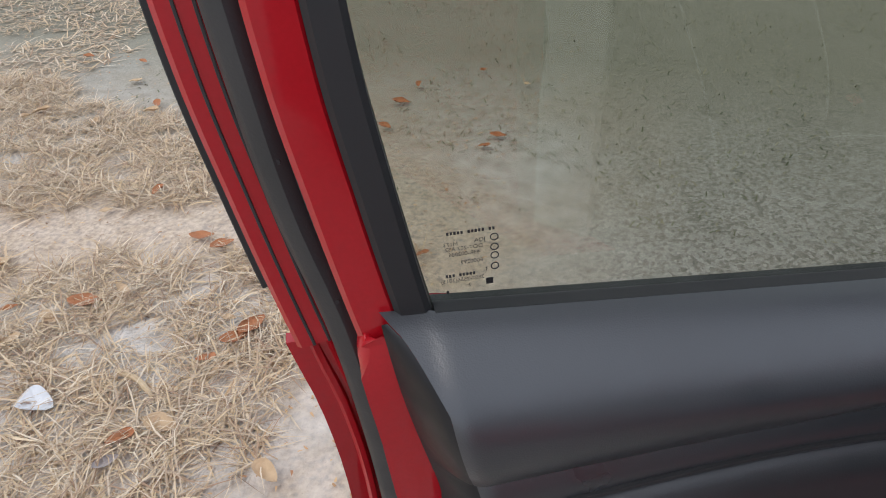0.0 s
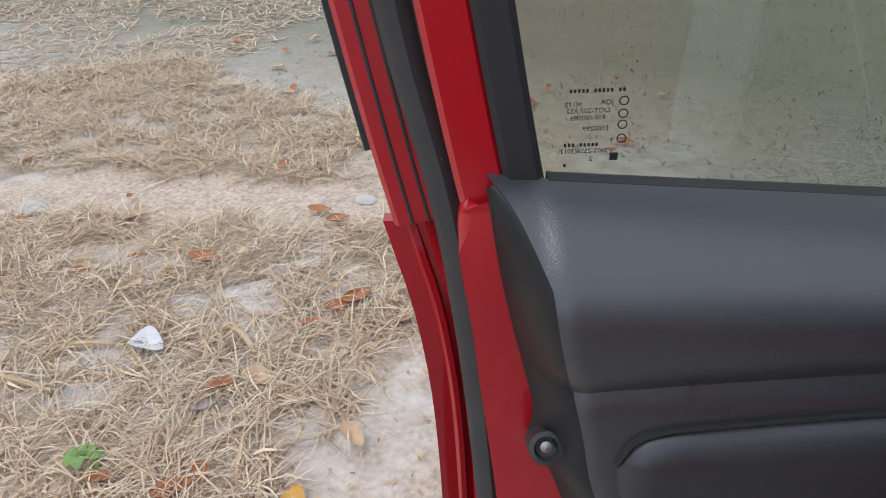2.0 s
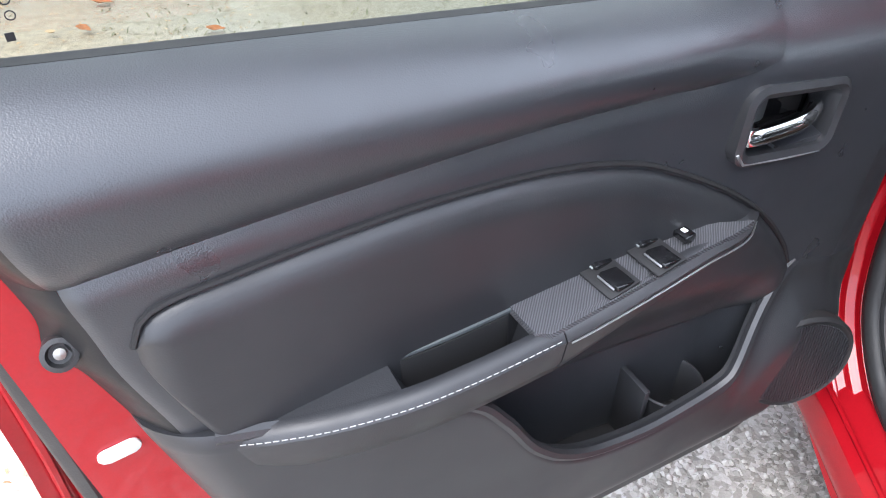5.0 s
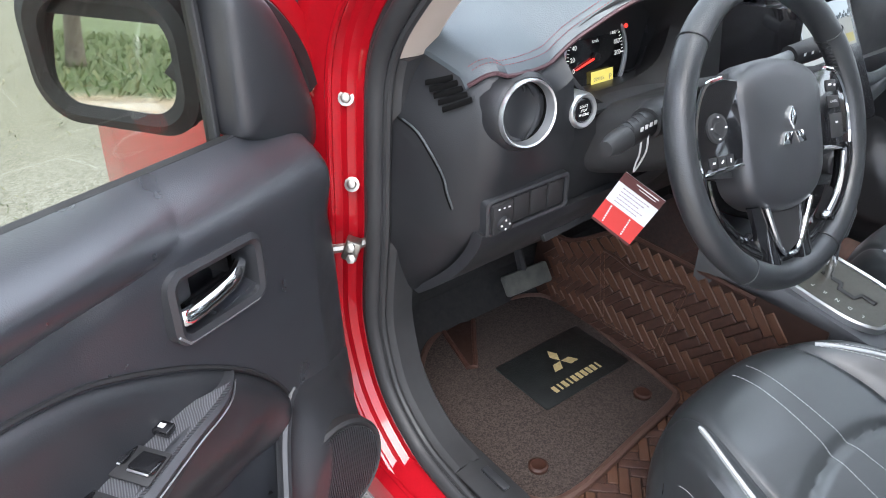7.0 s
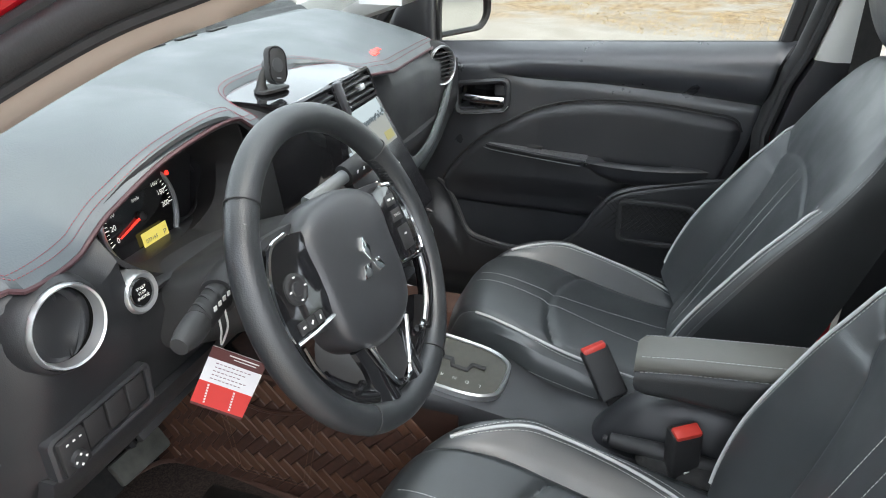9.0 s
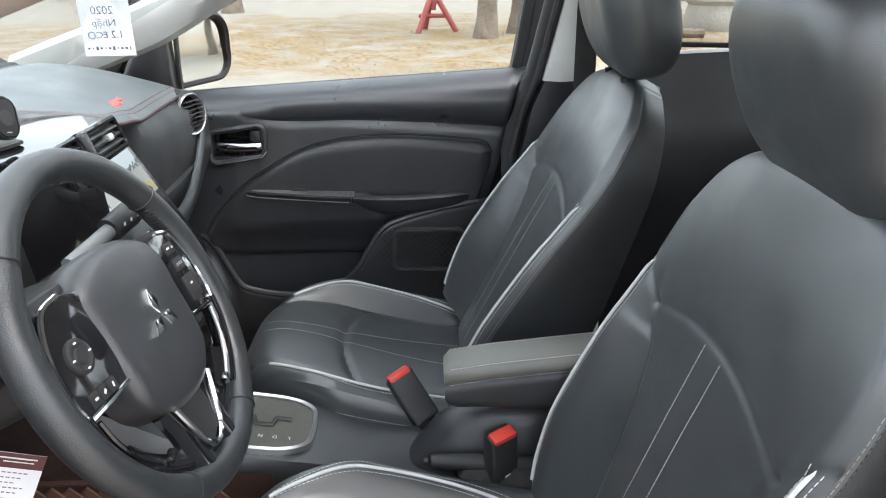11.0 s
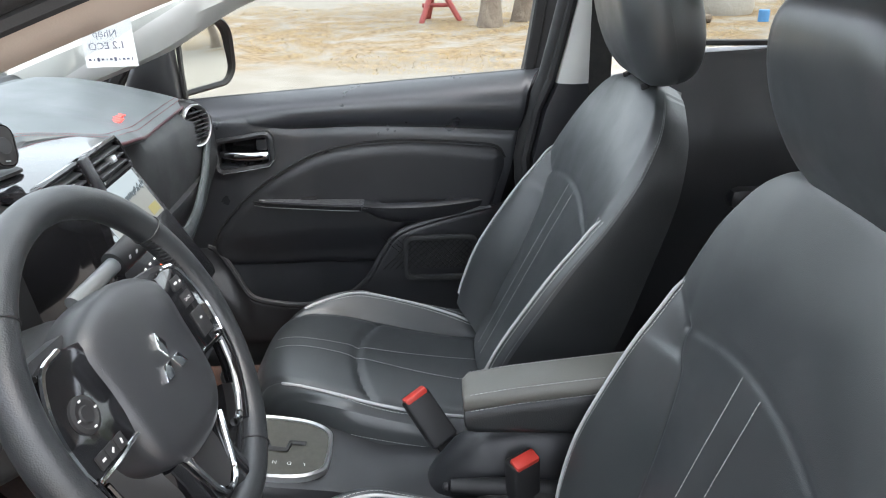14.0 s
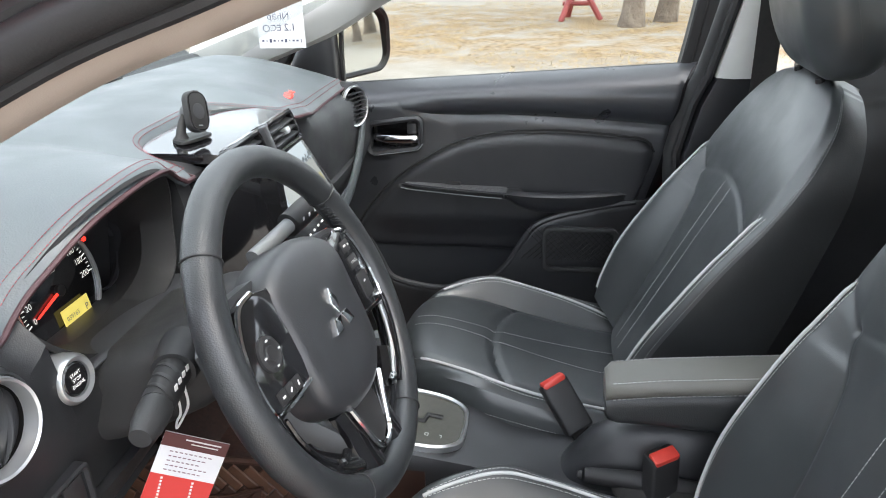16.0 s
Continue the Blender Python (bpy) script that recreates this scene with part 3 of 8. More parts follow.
        return P(v - 0.006 * step(lip(u) - 0.010, lip(u), z), u, z)
    part("map_pocket", shell(low_bin, 130, 44, lambda p: p - Vector((sx * 0.013, 0, 0.0))), FINE, door, "moulded map pocket wall")
    part("pocket_lip", tube([P(bin_v(u, lip(u)) - 0.006, u, lip(u) - 0.001) for u in np.linspace(0.20, 0.86, 120)], 0.0075, 8), FINE, door)
    part("pocket_floor", rbox(0.09, 0.50, 0.012, 0.003, Matrix.Translation(P(0.075, 0.45, 0.335))), MATTE, door)
    if driver:
        part("bottle_ring", spin([(0.036, 0), (0.041, 0.0), (0.043, 0.075), (0.040, 0.076), (0.038, 0.073), (0.036, 0.01)], 28, Matrix.Translation(P(0.077, 0.345, 0.345)), cap=False), FINE, door, "round bottle holder")
        part("pocket_divider", rbox(0.055, 0.008, 0.11, 0.002, Matrix.Translation(P(0.07, 0.40, 0.395))), FINE, door)
    # loudspeaker
    face = Matrix.Translation(P(0.127, 0.180, 0.418)) @ pose(0, 0, 0, 0, 84 * sx, -16 * sx)
    spk = part("speaker_grille", spin([(0.074, -0.012), (0.074, 0.002), (0.070, 0.006), (0.066, 0.003), (0.001, 0.005)], 44, face), MATTE, door, "round ribbed speaker grille")
    ribs = bmesh.new()
    for k in range(-17, 18):
        y = k * 0.0036
        w = math.sqrt(max(0.064 ** 2 - y * y, 0))
        if w > 0.008:
            rbox(2 * w, 0.0016, 0.003, 0, face @ pose(0, y, 0.0055) @ pose(0, 0, 0, 0, 0, 0), ribs)
    part("ribs", ribs, FINE, spk)
    # inner handle
    hm = Matrix.Translation(P(0.0, 0.298 if driver else 0.311, 0.777 if driver else 0.782)) @ Matrix(((0, 0, sx, 0), (-1, 0, 0, 0), (0, 1, 0, 0), (0, 0, 0, 1)))
    skew = lambda pts: [(x, y + 0.14 * x) for x, y in pts]
    part("handle_bezel", ring(skew(rrect(0.136, 0.084, 0.020)), skew(rrect(0.112, 0.060, 0.010)), 0.058, 0.0905, hm, crown=0.002), FINE, door, "grey black handle surround")
    part("bezel_edge", tube([hm @ Vector((x, y, 0.091)) for x, y in skew([(-0.05, -0.037), (0.0, -0.038), (0.055, -0.037), (0.066, -0.025)])], 0.0016, 6), SATIN, door)
    part("handle_cup", prism(skew(rrect(0.116, 0.064, 0.010)), 0.046, 0.054, 0, hm), PIANO, door)
    part("door_handle", tube([hm @ Vector((x, y, v)) for x, y, v in spline([(-0.052, -0.004, 0.072), (-0.02, -0.006, 0.084), (0.02, -0.007, 0.086), (0.048, -0.006, 0.085), (0.056, -0.006, 0.078)], 20)], [0.006] + [0.0095] * 18 + [0.007], 10, flat=0.8, up=(sx, 0, 0)), CHROME, door, "chrome inner door handle")
    part("handle_back", rbox(0.07, 0.02, 0.012, 0.004, hm @ pose(0.0, -0.018, 0.066)), PIANO, door)
    part("lock_knob", rbox(0.024, 0.026, 0.020, 0.004, hm @ pose(0.040, 0.016, 0.068)), FINE, door, "dark lock knob")
    # mirror sail and mirror
    sail = [(0.045, 0.812), (0.090, 0.836), (0.13, 0.854), (0.160, 0.868), (0.170, 0.882), (0.171, 0.93), (0.170, 0.98), (0.168, 1.022), (0.157, 1.036), (0.136, 1.030), (0.105, 1.005), (0.076, 0.962), (0.054, 0.915), (0.036, 0.868), (0.032, 0.835)]
    sail = [tuple(p) for p in spline(sail, 72, True)]
    su, sz = sum(p[0] for p in sail) / 72, sum(p[1] for p in sail) / 72
    dome = ((1.0, 0.0), (1.0, 0.024), (0.985, 0.032), (0.95, 0.037), (0.88, 0.041), (0.75, 0.0445), (0.55, 0.047), (0.3, 0.0485), (0.06, 0.049))
    part("mirror_sail", loft([[P(v, su + (u - su) * k, sz + (z - sz) * k) for u, z in sail] for k, v in dome]), FINE, door, "black mirror corner trim", 60)
    part("sail_edge", sweep([(0.176, 0.850), (0.176, 0.95), (0.180, 1.040)], -0.004, 0.004, -0.012, 0.006, P, bev=0.0015), RUBBER, door, "black rubber edge of the window")
    if driver:
        cu, cv, cz, ang, nod, gw, gh = 0.143, -0.164, 0.931, -6, 7, 0.181, 0.125
    else:
        cu, cv, cz, ang, nod, gw, gh = 0.172, -0.140, 0.962, -26, 3, 0.205, 0.120
    wide = -0.002 if driver else 0.022
    ca, sa = math.cos(radians(ang)), math.sin(radians(ang))
    ax, nm = (P(ca, sa, 0), P(-sa, ca, 0)) if driver else (P(-ca, -sa, 0), P(-sa, ca, 0))
    c0_ = P(cv, cu, cz)
    mm = Matrix(((ax.x, 0, nm.x, c0_.x), (ax.y, 0, nm.y, c0_.y), (0, 1, 0, c0_.z), (0, 0, 0, 1)))
    hous = []
    for k in range(13):
        a = k / 12 * math.pi / 2
        sc = math.cos(a) ** 0.45 if k < 12 else 0.10
        hous.append([mm @ Vector((x * sc, y * sc, -0.004 - 0.105 * math.sin(a))) for x, y in rrect(gw + 0.050, gh + 0.046, 0.055, 7)])
    mirror = part("side_mirror", loft(hous), MATTE if driver else RUBBER, door, "black door mirror housing")
    part("mirror_rim", ring(rrect(gw + 0.052, gh + 0.048, 0.056, 7), rrect(gw + wide, gh + wide, 0.042, 7), -0.006, 0.012, mm, crown=0.004), MATTE, mirror)
    part("mirror_glass", prism(rrect(gw + wide + 0.012, gh + wide + 0.012, 0.045, 7), -0.004, 0.001, 0, mm @ pose(0, 0, 0, -nod, 0, 0)), MIRROR, mirror, "door mirror glass")
    part("mirror_arm", tube([P(-0.02, 0.10, 0.885), P(-0.06, 0.095, 0.90), P(-0.125, 0.085, 0.92)], [0.046, 0.050, 0.056], 14, flat=0.8), MATTE, mirror)
    if driver:
        # edge fittings
        scr = Matrix.Translation(P(0.055, 0.938, 0.752)) @ pose(0, 0, 0, 0, 60, 0)
        cup = part("screw_boss", spin([(0.0135, -0.03), (0.0125, -0.005), (0.009, -0.004), (0.0075, -0.010), (0.001, -0.011)], 20, scr), RUBBER, door, "round screw recess")
        part("screw", spin([(0.0046, -0.011), (0.0043, -0.008), (0.001, -0.007)], 14, scr), STEEL, cup, "zinc trim screw")
        part("drain_plug", prism(rrect(0.036, 0.016, 0.0075, 6), 0.0, 0.003, 0.001, Matrix.Translation(P(0.0225, 0.935, 0.600)) @ Matrix(((0, 0, 1, 0), (-1, 0, 0, 0), (0, 1, 0, 0), (0, 0, 0, 1))) @ pose(0, 0, 0, 0, 0, -8)), ALU, door, "white plastic latch plug")
        # etched glass marks, seen from behind, kept as bars and rings
        marks = bmesh.new()
        put = lambda du, dz, w, h: rbox(0.0004, w, h, 0, Matrix.Translation(P(0.0002, 0.932 - du, 0.942 + dz)), marks)
        for k, (w, dz) in enumerate(((0.036, 0.051), (0.026, 0.0165), (0.004, 0.008), (0.003, 0.003))):
            n = max(int(w / 0.0024), 1)
            for j in range(n):
                if (j * 7 + k * 3) % 6:
                    put(0.006 + j * 0.0024, dz, 0.0015, 0.0022)
        for dz in (0.044, 0.036, 0.029, 0.020):
            ring([(0.0030 * math.cos(a), 0.0030 * math.sin(a)) for a in np.linspace(0, 2 * math.pi, 16, endpoint=False)], [(0.0023 * math.cos(a), 0.0023 * math.sin(a)) for a in np.linspace(0, 2 * math.pi, 16, endpoint=False)], 0, 0.0004, Matrix.Translation(P(0.0, 0.932 - 0.040, 0.942 + dz)) @ pose(0, 0, 0, 0, 90, 0), marks)
        rbox(0.0004, 0.005, 0.005, 0, Matrix.Translation(P(0.0002, 0.932 - 0.036, 0.950)), marks)
        etch = part("glass_print", marks, MATTE, door, "black etched marks on the glass")
        mirrored = lambda du, dz: Matrix.Translation(P(0.0006, 0.932 - du, 0.942 + dz)) @ Matrix(((0, 0, 1, 0), (1, 0, 0, 0), (0, 1, 0, 0), (0, 0, 0, 1))) @ Matrix.Diagonal((-1, 1, 1, 1))
        for text, du, dz in (("M173", 0.010, 0.0425), ("JQA", 0.030, 0.0435), ("DOT-207 AS2", 0.019, 0.0385), ("43R-002086", 0.019, 0.0340), ("E000299", 0.024, 0.0270), ("T", 0.034, 0.0185), ("2602-2556(2013)", 0.017, 0.0125), ("2", 0.022, 0.007)):
            words("etched_code", text, 0.0044, mirrored(du, dz), MATTE, etch)
        part("check_arm", tube([Vector((0.005, -0.03, 0.645)), Vector((0.05, 0.0, 0.648)), Vector((0.075, 0.035, 0.65))], 0.007, 8), STEEL, door, "steel door check arm")
    else:
        # net pocket on the rear part of the bin
        net = part("net_pocket", ring(rrect(0.17, 0.11, 0.02), rrect(0.15, 0.09, 0.014), 0.0, 0.012, Matrix.Translation(P(0.118, 0.740, 0.532)) @ Matrix(((0, 0, sx, 0), (-1, 0, 0, 0), (0, 1, 0, 0), (0, 0, 0, 1))), crown=0.001), RUBBER, door, "black net pocket frame")
        cords = bmesh.new()
        for k in range(-7, 8):
            for s in (1, -1):
                x = k * 0.014
                tube([P(0.122, 0.745 + x - s * 0.04, 0.505), P(0.120, 0.745 + x + s * 0.04, 0.585)], 0.0009, 4, bm=cords)
        part("net", cords, FELT, net, "black elastic net")
    return door


OPEN = Matrix.Translation((-0.74, 0.84, 0)) @ pose(0, 0, 0, 0, 0, -62)
front_door(True, OPEN)
front_door(False, Matrix.Translation((0.728, 0.865, 0)))
# ---- car body round the driver's door opening ----
# the opening's rim in y and z, from over the door down the windscreen pillar and along the sill
RIM = [(-0.62, 1.340), (-0.30, 1.335), (0.00, 1.301), (0.16, 1.259), (0.274, 1.223), (0.368, 1.189), (0.464, 1.152), (0.598, 1.076), (0.684, 0.994), (0.740, 0.912), (0.757, 0.80), (0.766, 0.678), (0.779, 0.58),
       (0.785, 0.508), (0.770, 0.44), (0.744, 0.388), (0.69, 0.345), (0.628, 0.324), (0.50, 0.312), (0.20, 0.305), (-0.20, 0.305), (-0.32, 0.33)]
rim = [tuple(p) for p in spline(RIM, 150)]


def rim_x(z, side=-1):
    """The body leans inward above the belt."""
    return side * (0.672 - 0.10 * step(0.95, 1.35, z) ** 1.2)


def rim_band(profile, side=-1, path=rim, dx=0.0):
    """A band along the rim: profile of (outward from the opening, towards the outside)."""
    rings = []
    for i, (y, z) in enumerate(path):
        a, b = path[max(i - 1, 0)], path[min(i + 1, len(path) - 1)]
        ty, tz = b[0] - a[0], b[1] - a[1]
        n = math.hypot(ty, tz)
        oy, oz = -tz / n, ty / n
        slim = 1 - 0.42 * step(0.86, 1.06, z)
        rings.append([Vector((rim_x(z, side) + dx + side * o, y + oy * k, z + oz * k)) for k, o in ((0.04 + (k - 0.04) * slim if k > 0.04 else k, o) for k, o in profile)])
    return rings


car = thing("car_body", "red compact car body shell with open door aperture", "car")
side_profile = [(0.005, 0.000), (0.020, 0.010), (0.030, 0.011), (0.033, 0.017), (0.043, 0.020), (0.047, 0.032), (0.056, 0.036), (0.060, 0.050), (0.072, 0.058), (0.095, 0.068), (0.120, 0.072), (0.120, 0.030), (0.06, -0.02), (0.02, -0.03), (0.004, -0.02)]
part("body_side", loft(rim_band(side_profile)), RED, car, "gloss red pillar and sill metal")
part("body_crease", tube([r[0] for r in rim_band([(0.062, 0.050)], path=rim[45:118])], 0.005, 8), RED, car)
seal = part("aperture_seal", tube([r[0] for r in rim_band([(0.010, 0.012)])], 0.0135, 12, flat=0.85), RUBBER, car, "black rubber door aperture seal")
part("seal_ridge", tube([r[0] for r in rim_band([(0.025, 0.013)])], 0.0065, 8), RUBBER, seal)
part("seal_lip", tube([r[0] for r in rim_band([(-0.004, 0.004)])], 0.006, 8), RUBBER, seal)
# windscreen pillar trim, inside the seal
up = [q for q in rim if q[1] > 0.905]
bulge = lambda z: 0.013 * step(0.99, 1.12, z)
part("pillar_trim", loft([[Vector((rim_x(z) - o, y, z + k)) for k, o in ((0.004, 0.004), (-0.006 - 0.6 * bulge(z), -0.006), (-0.010 - bulge(z), -0.030), (-0.004 - 0.8 * bulge(z), -0.055), (0.02, -0.066), (0.03, -0.04))] for y, z in up]), BEIGE, car, "pale beige windscreen pillar trim")
part("kick_trim", loft(rim_band([(0.000, 0.0), (-0.010, -0.012), (-0.006, -0.05), (0.05, -0.08), (0.05, -0.03)], path=[q for q in rim if q[1] < 0.930 and q[0] > 0.60 and q[1] > 0.312])), RUBBER, car, "black kick panel trim")
part("sill_trim", loft([[Vector((x, y, z)) for x, z in ((-0.672, 0.300), (-0.666, 0.322), (-0.640, 0.330), (-0.605, 0.318), (-0.590, 0.245), (-0.60, 0.22), (-0.67, 0.22))] for y in (0.76, 0.70, 0.5, 0.2, -0.2, -0.5)]), RUBBER, car, "black sill scuff trim")
part("sill_clip", rbox(0.012, 0.05, 0.006, 0.002, pose(-0.632, 0.56, 0.333)), FINE, car)
# outer sill under the seal
part("rocker", loft([[Vector((x, y, z)) for x, z in ((-0.69, 0.30), (-0.72, 0.285), (-0.742, 0.27), (-0.75, 0.235), (-0.735, 0.19), (-0.70, 0.165), (-0.62, 0.165), (-0.62, 0.28))] for y in (1.0, 0.9, 0.7, 0.3, -0.2, -1.2)]), RED, car, "gloss red rocker panel")
part("rocker_line", tube([Vector((-0.727, y, 0.284)) for y in (0.78, 0.5, 0.0, -0.4)], 0.004, 6), RED, car)
# hinge pillar bolts and check arm bracket
for x, y, z in ((-0.704, 0.800, 0.862), (-0.702, 0.802, 0.739)):
    bolt = part("hinge_bolt", spin([(0.0105, 0), (0.0105, 0.0018), (0.0066, 0.0025), (0.0062, 0.008), (0.0048, 0.009), (0.0016, 0.009)], 12, Matrix.Translation((x, y, z)) @ pose(0, 0, 0, 62, 0, -38)), STEEL, car, "zinc hinge bolt")
    part("hinge_leaf", rbox(0.03, 0.05, 0.05, 0.006, pose(x - 0.012, y + 0.045, z, 0, 0, 45)), RED, car)
part("check_bracket", rbox(0.022, 0.020, 0.032, 0.003, pose(-0.716, 0.790, 0.648, 0, 20, -38)), STEEL, car, "steel door check bracket")
for dz in (-0.009, 0.009):
    part("check_bolt", spin([(0.007, 0), (0.007, 0.006), (0.002, 0.008)], 6, pose(-0.724, 0.780, 0.648 + dz, 62, 0, -38)), STEEL, car)
# front wing and bonnet
def wing(s, t):
    y = 0.92 + s * 1.0
    a = t * math.pi / 2
    return Vector((-0.805 + 0.08 * (1 - math.cos(a)) + 0.03 * s * s, y, 0.30 + 0.60 * math.sin(a) - 0.12 * s * s * math.sin(a) + 0.03 * step(0.35, 0.0, s) * t))
part("front_wing", shell(wing, 16, 14, lambda p: p + Vector((0.015, 0, -0.01))), RED, car, "gloss red front wing")
part("wing_inner", rbox(0.10, 0.12, 0.85, 0.01, pose(-0.765, 0.96, 0.56)), RED, car)
bonnet = lambda s, t: Vector((-0.74 + 1.40 * s, 1.12 + t * 0.85, 0.90 + 0.05 * math.sin(math.pi * s) - 0.16 * t * t))
part("bonnet", shell(bonnet, 24, 14, lambda p: p - Vector((0, 0, 0.02))), RED, car, "gloss red bonnet")
part("wing_far", shell(lambda s, t: Vector((0.66 + 0.10 * math.sin(t * math.pi / 2), 0.9 + s * 1.0, 0.30 + 0.58 * math.cos(t * math.pi / 2))), 8, 8, lambda p: p - Vector((0.015, 0, 0.01))), RED, car)
# windscreen with cowl
def screen(s, t):
    x = -0.60 + s * 1.16
    bow = 1 - (2 * s - 1) ** 2
    return Vector((-0.02 + (x + 0.02) * (1 - 0.12 * t), 0.90 + 0.12 * bow - t * 0.80 + 0.02 * math.sin(math.pi * t), 0.955 + t * 0.40))
ws = part("windscreen", shell(screen, 24, 14, lambda p: p + Vector((0, 0.003, 0.003))), CLEAR, car, "clear windscreen")
ws.visible_shadow = False
part("cowl", shell(lambda s, t: Vector((-0.64 + 1.24 * s, 0.92 + 0.12 * math.sin(math.pi * s) + 0.20 * t, 0.966 + 0.040 * t + 0.004 * math.sin(9 * math.pi * t))), 24, 20, lambda p: p - Vector((0, 0, 0.015))), MATTE, car, "black cowl panel")
for x0, x1, dy in ((-0.45, 0.10, 0.0), (0.02, 0.50, 0.02)):
    w = part("wiper", tube(spline([(x0, 1.04 + dy, 1.000), ((x0 + x1) / 2, 1.08 + dy, 1.013), (x1, 1.05 + dy, 1.010)], 14), 0.009, 6, flat=0.6), MATTE, car, "black wiper")
    part("wiper_blade", tube(spline([(x0 + 0.05, 1.02 + dy, 1.000), ((x0 + x1) / 2 + 0.02, 1.055 + dy, 1.006), (x1 + 0.04, 1.02 + dy, 1.004)], 14), 0.006, 6), RUBBER, w)
# far windscreen pillar, passenger side
far = [tuple(p) for p in spline([(0.985, 0.955), (0.90, 0.985), (0.80, 1.020), (0.70, 1.058), (0.61, 1.092), (0.45, 1.15), (0.27, 1.21), (0.0, 1.30)], 40)]
part("pillar_trim", loft([[Vector((0.60 - 0.10 * step(0.95, 1.35, z) + o, y + k * 0.35, z + k)) for k, o in ((-0.030 - 0.024 * step(0.50, 0.72, y), 0.05), (-0.024 - 0.022 * step(0.50, 0.72, y), 0.006), (-0.010, -0.016), (0.024, -0.018), (0.036, 0.004), (0.038, 0.05))] for y, z in far]), GREYPIL, car, "pale grey windscreen pillar trim")
# middle pillar on the passenger side
bp = [(0.30, -0.10, 0.66), (0.60, -0.10, 0.65), (0.75, -0.085, 0.640), (0.86, -0.108, 0.634), (0.925, -0.134, 0.624)]
part("middle_pillar_lower", loft([[Vector((x + 0.03, y, z)), Vector((x, y - 0.006, z)), Vector((x - 0.012, y - 0.05, z)), Vector((x + 0.02, y - 0.15, z)), Vector((x + 0.06, y - 0.15, z))] for z, y, x in bp]), FINE, car, "dark lower pillar trim")
bp2 = [(0.920, -0.134, 0.622), (1.00, -0.150, 0.61), (1.094, -0.169, 0.595), (1.20, -0.19, 0.575), (1.34, -0.22, 0.545)]
part("middle_pillar", loft([[Vector((x + 0.035, y + 0.004, z)), Vector((x, y, z)), Vector((x - 0.014, y - 0.03, z)), Vector((x - 0.006, y - 0.082, z)), Vector((x + 0.045, y - 0.10, z))] for z, y, x in bp2]), GREYPIL, car, "pale grey middle pillar trim")
part("pillar_seal", tube([Vector((x + 0.012, y + 0.012, z)) for z, y, x in bp[1:] + bp2[1:]], 0.010, 8), RUBBER, car)
part("pillar_seal", tube([Vector((x + 0.030, y + 0.020, z)) for z, y, x in bp[1:] + bp2[1:]], 0.019, 10), RUBBER, car, "black rubber door seal")
part("belt_strap", shell(lambda s, t: Vector((0.585 - 0.03 * (1 - s) + 0.003 * t, -0.19 - 0.046 * t, 0.42 + 0.85 * s)), 10, 3, lambda p: p + Vector((0.002, 0, 0))), FELT, car, "black seat belt webbing")
# middle pillar on the driver's side
part("middle_pillar", loft([[Vector((-x - 0.05, y - 0.13, z)), Vector((-x - 0.02, y - 0.14, z)), Vector((-x - 0.01, y - 0.20, z)), Vector((-x - 0.04, y - 0.27, z)), Vector((-x - 0.09, y - 0.26, z))] for z, y, x in bp + bp2[1:]]), GREYPIL, car, "pale grey middle pillar trim")
# roof with headliner, out of view, added to shade the cabin
def roof(s, t):
    x = -1 + 2 * s
    y = 0.06 - 2.1 * t
    return Vector((-0.03 + x * (0.56 + 0.02 * math.sin(math.pi * t)), y, 1.365 + 0.055 * math.sin(math.pi * min(t * 1.2 + 0.08, 1)) - 0.06 * abs(x) ** 3))
part("roof", shell(roof, 20, 20, lambda p: p + Vector((0, 0, 0.03))), RED, car, "unseen gloss red roof that shades the cabin")
part("headliner", shell(lambda s, t: roof(0.02 + 0.96 * s, 0.02 + 0.96 * t) - Vector((0, 0, 0.006)), 12, 12, lambda p: p - Vector((0, 0, 0.012))), GREYPIL, car, "pale grey headliner")
# far side behind the front door, with the rear door's trim and window
rear = thing("rear_door", "closed rear car door with dark trim and window", "car door")
part("rear_trim", shell(lambda s, t: Vector((0.645 - 0.035 * math.sin(math.pi * t) ** 0.7 - 0.02 * step(0.45, 0.65, t) * (1 - step(0.75, 0.95, t)), -0.30 - 0.80 * s, 0.215 + t * (0.751 + 0.03 * s))), 24, 30, lambda p: p + Vector((0.05, 0, 0))), FINE, rear, "dark rear door trim")
part("door_insert", shell(lambda s, t: Vector((0.606 - 0.012 * math.sin(math.pi * t), -0.40 - 0.6 * s, 0.62 + (0.10 + 0.12 * math.sqrt(max(s, 0)) * (1 - 0.2 * s)) * t)), 24, 8, lambda p: p + Vector((0.02, 0, 0))), SOFT, rear)
part("armrest", rbox(0.06, 0.40, 0.05, 0.02, pose(0.60, -0.72, 0.66)), SOFT, rear)
part("rear_skin", rbox(0.05, 0.95, 0.66, 0.02, pose(0.745, -0.76, 0.54)), RED, rear)
part("window_frame", rbox(0.03, 0.92, 0.03, 0.006, pose(0.625, -0.73, 1.315, 0, -14, 0)), MATTE, rear)
part("belt_strip", rbox(0.02, 0.85, 0.012, 0.004, pose(0.668, -0.74, 0.982, 1.5, 0, 0)), RUBBER, rear)
rg = part("window_glass", shell(lambda s, t: Vector((0.665 - 0.06 * t, -0.28 - 0.85 * s, 0.972 + 0.03 * s + 0.35 * t)), 4, 4, lambda p: p + Vector((0.003, 0, 0))), SHADED, rear, "tinted rear side window")
rg.visible_shadow = False
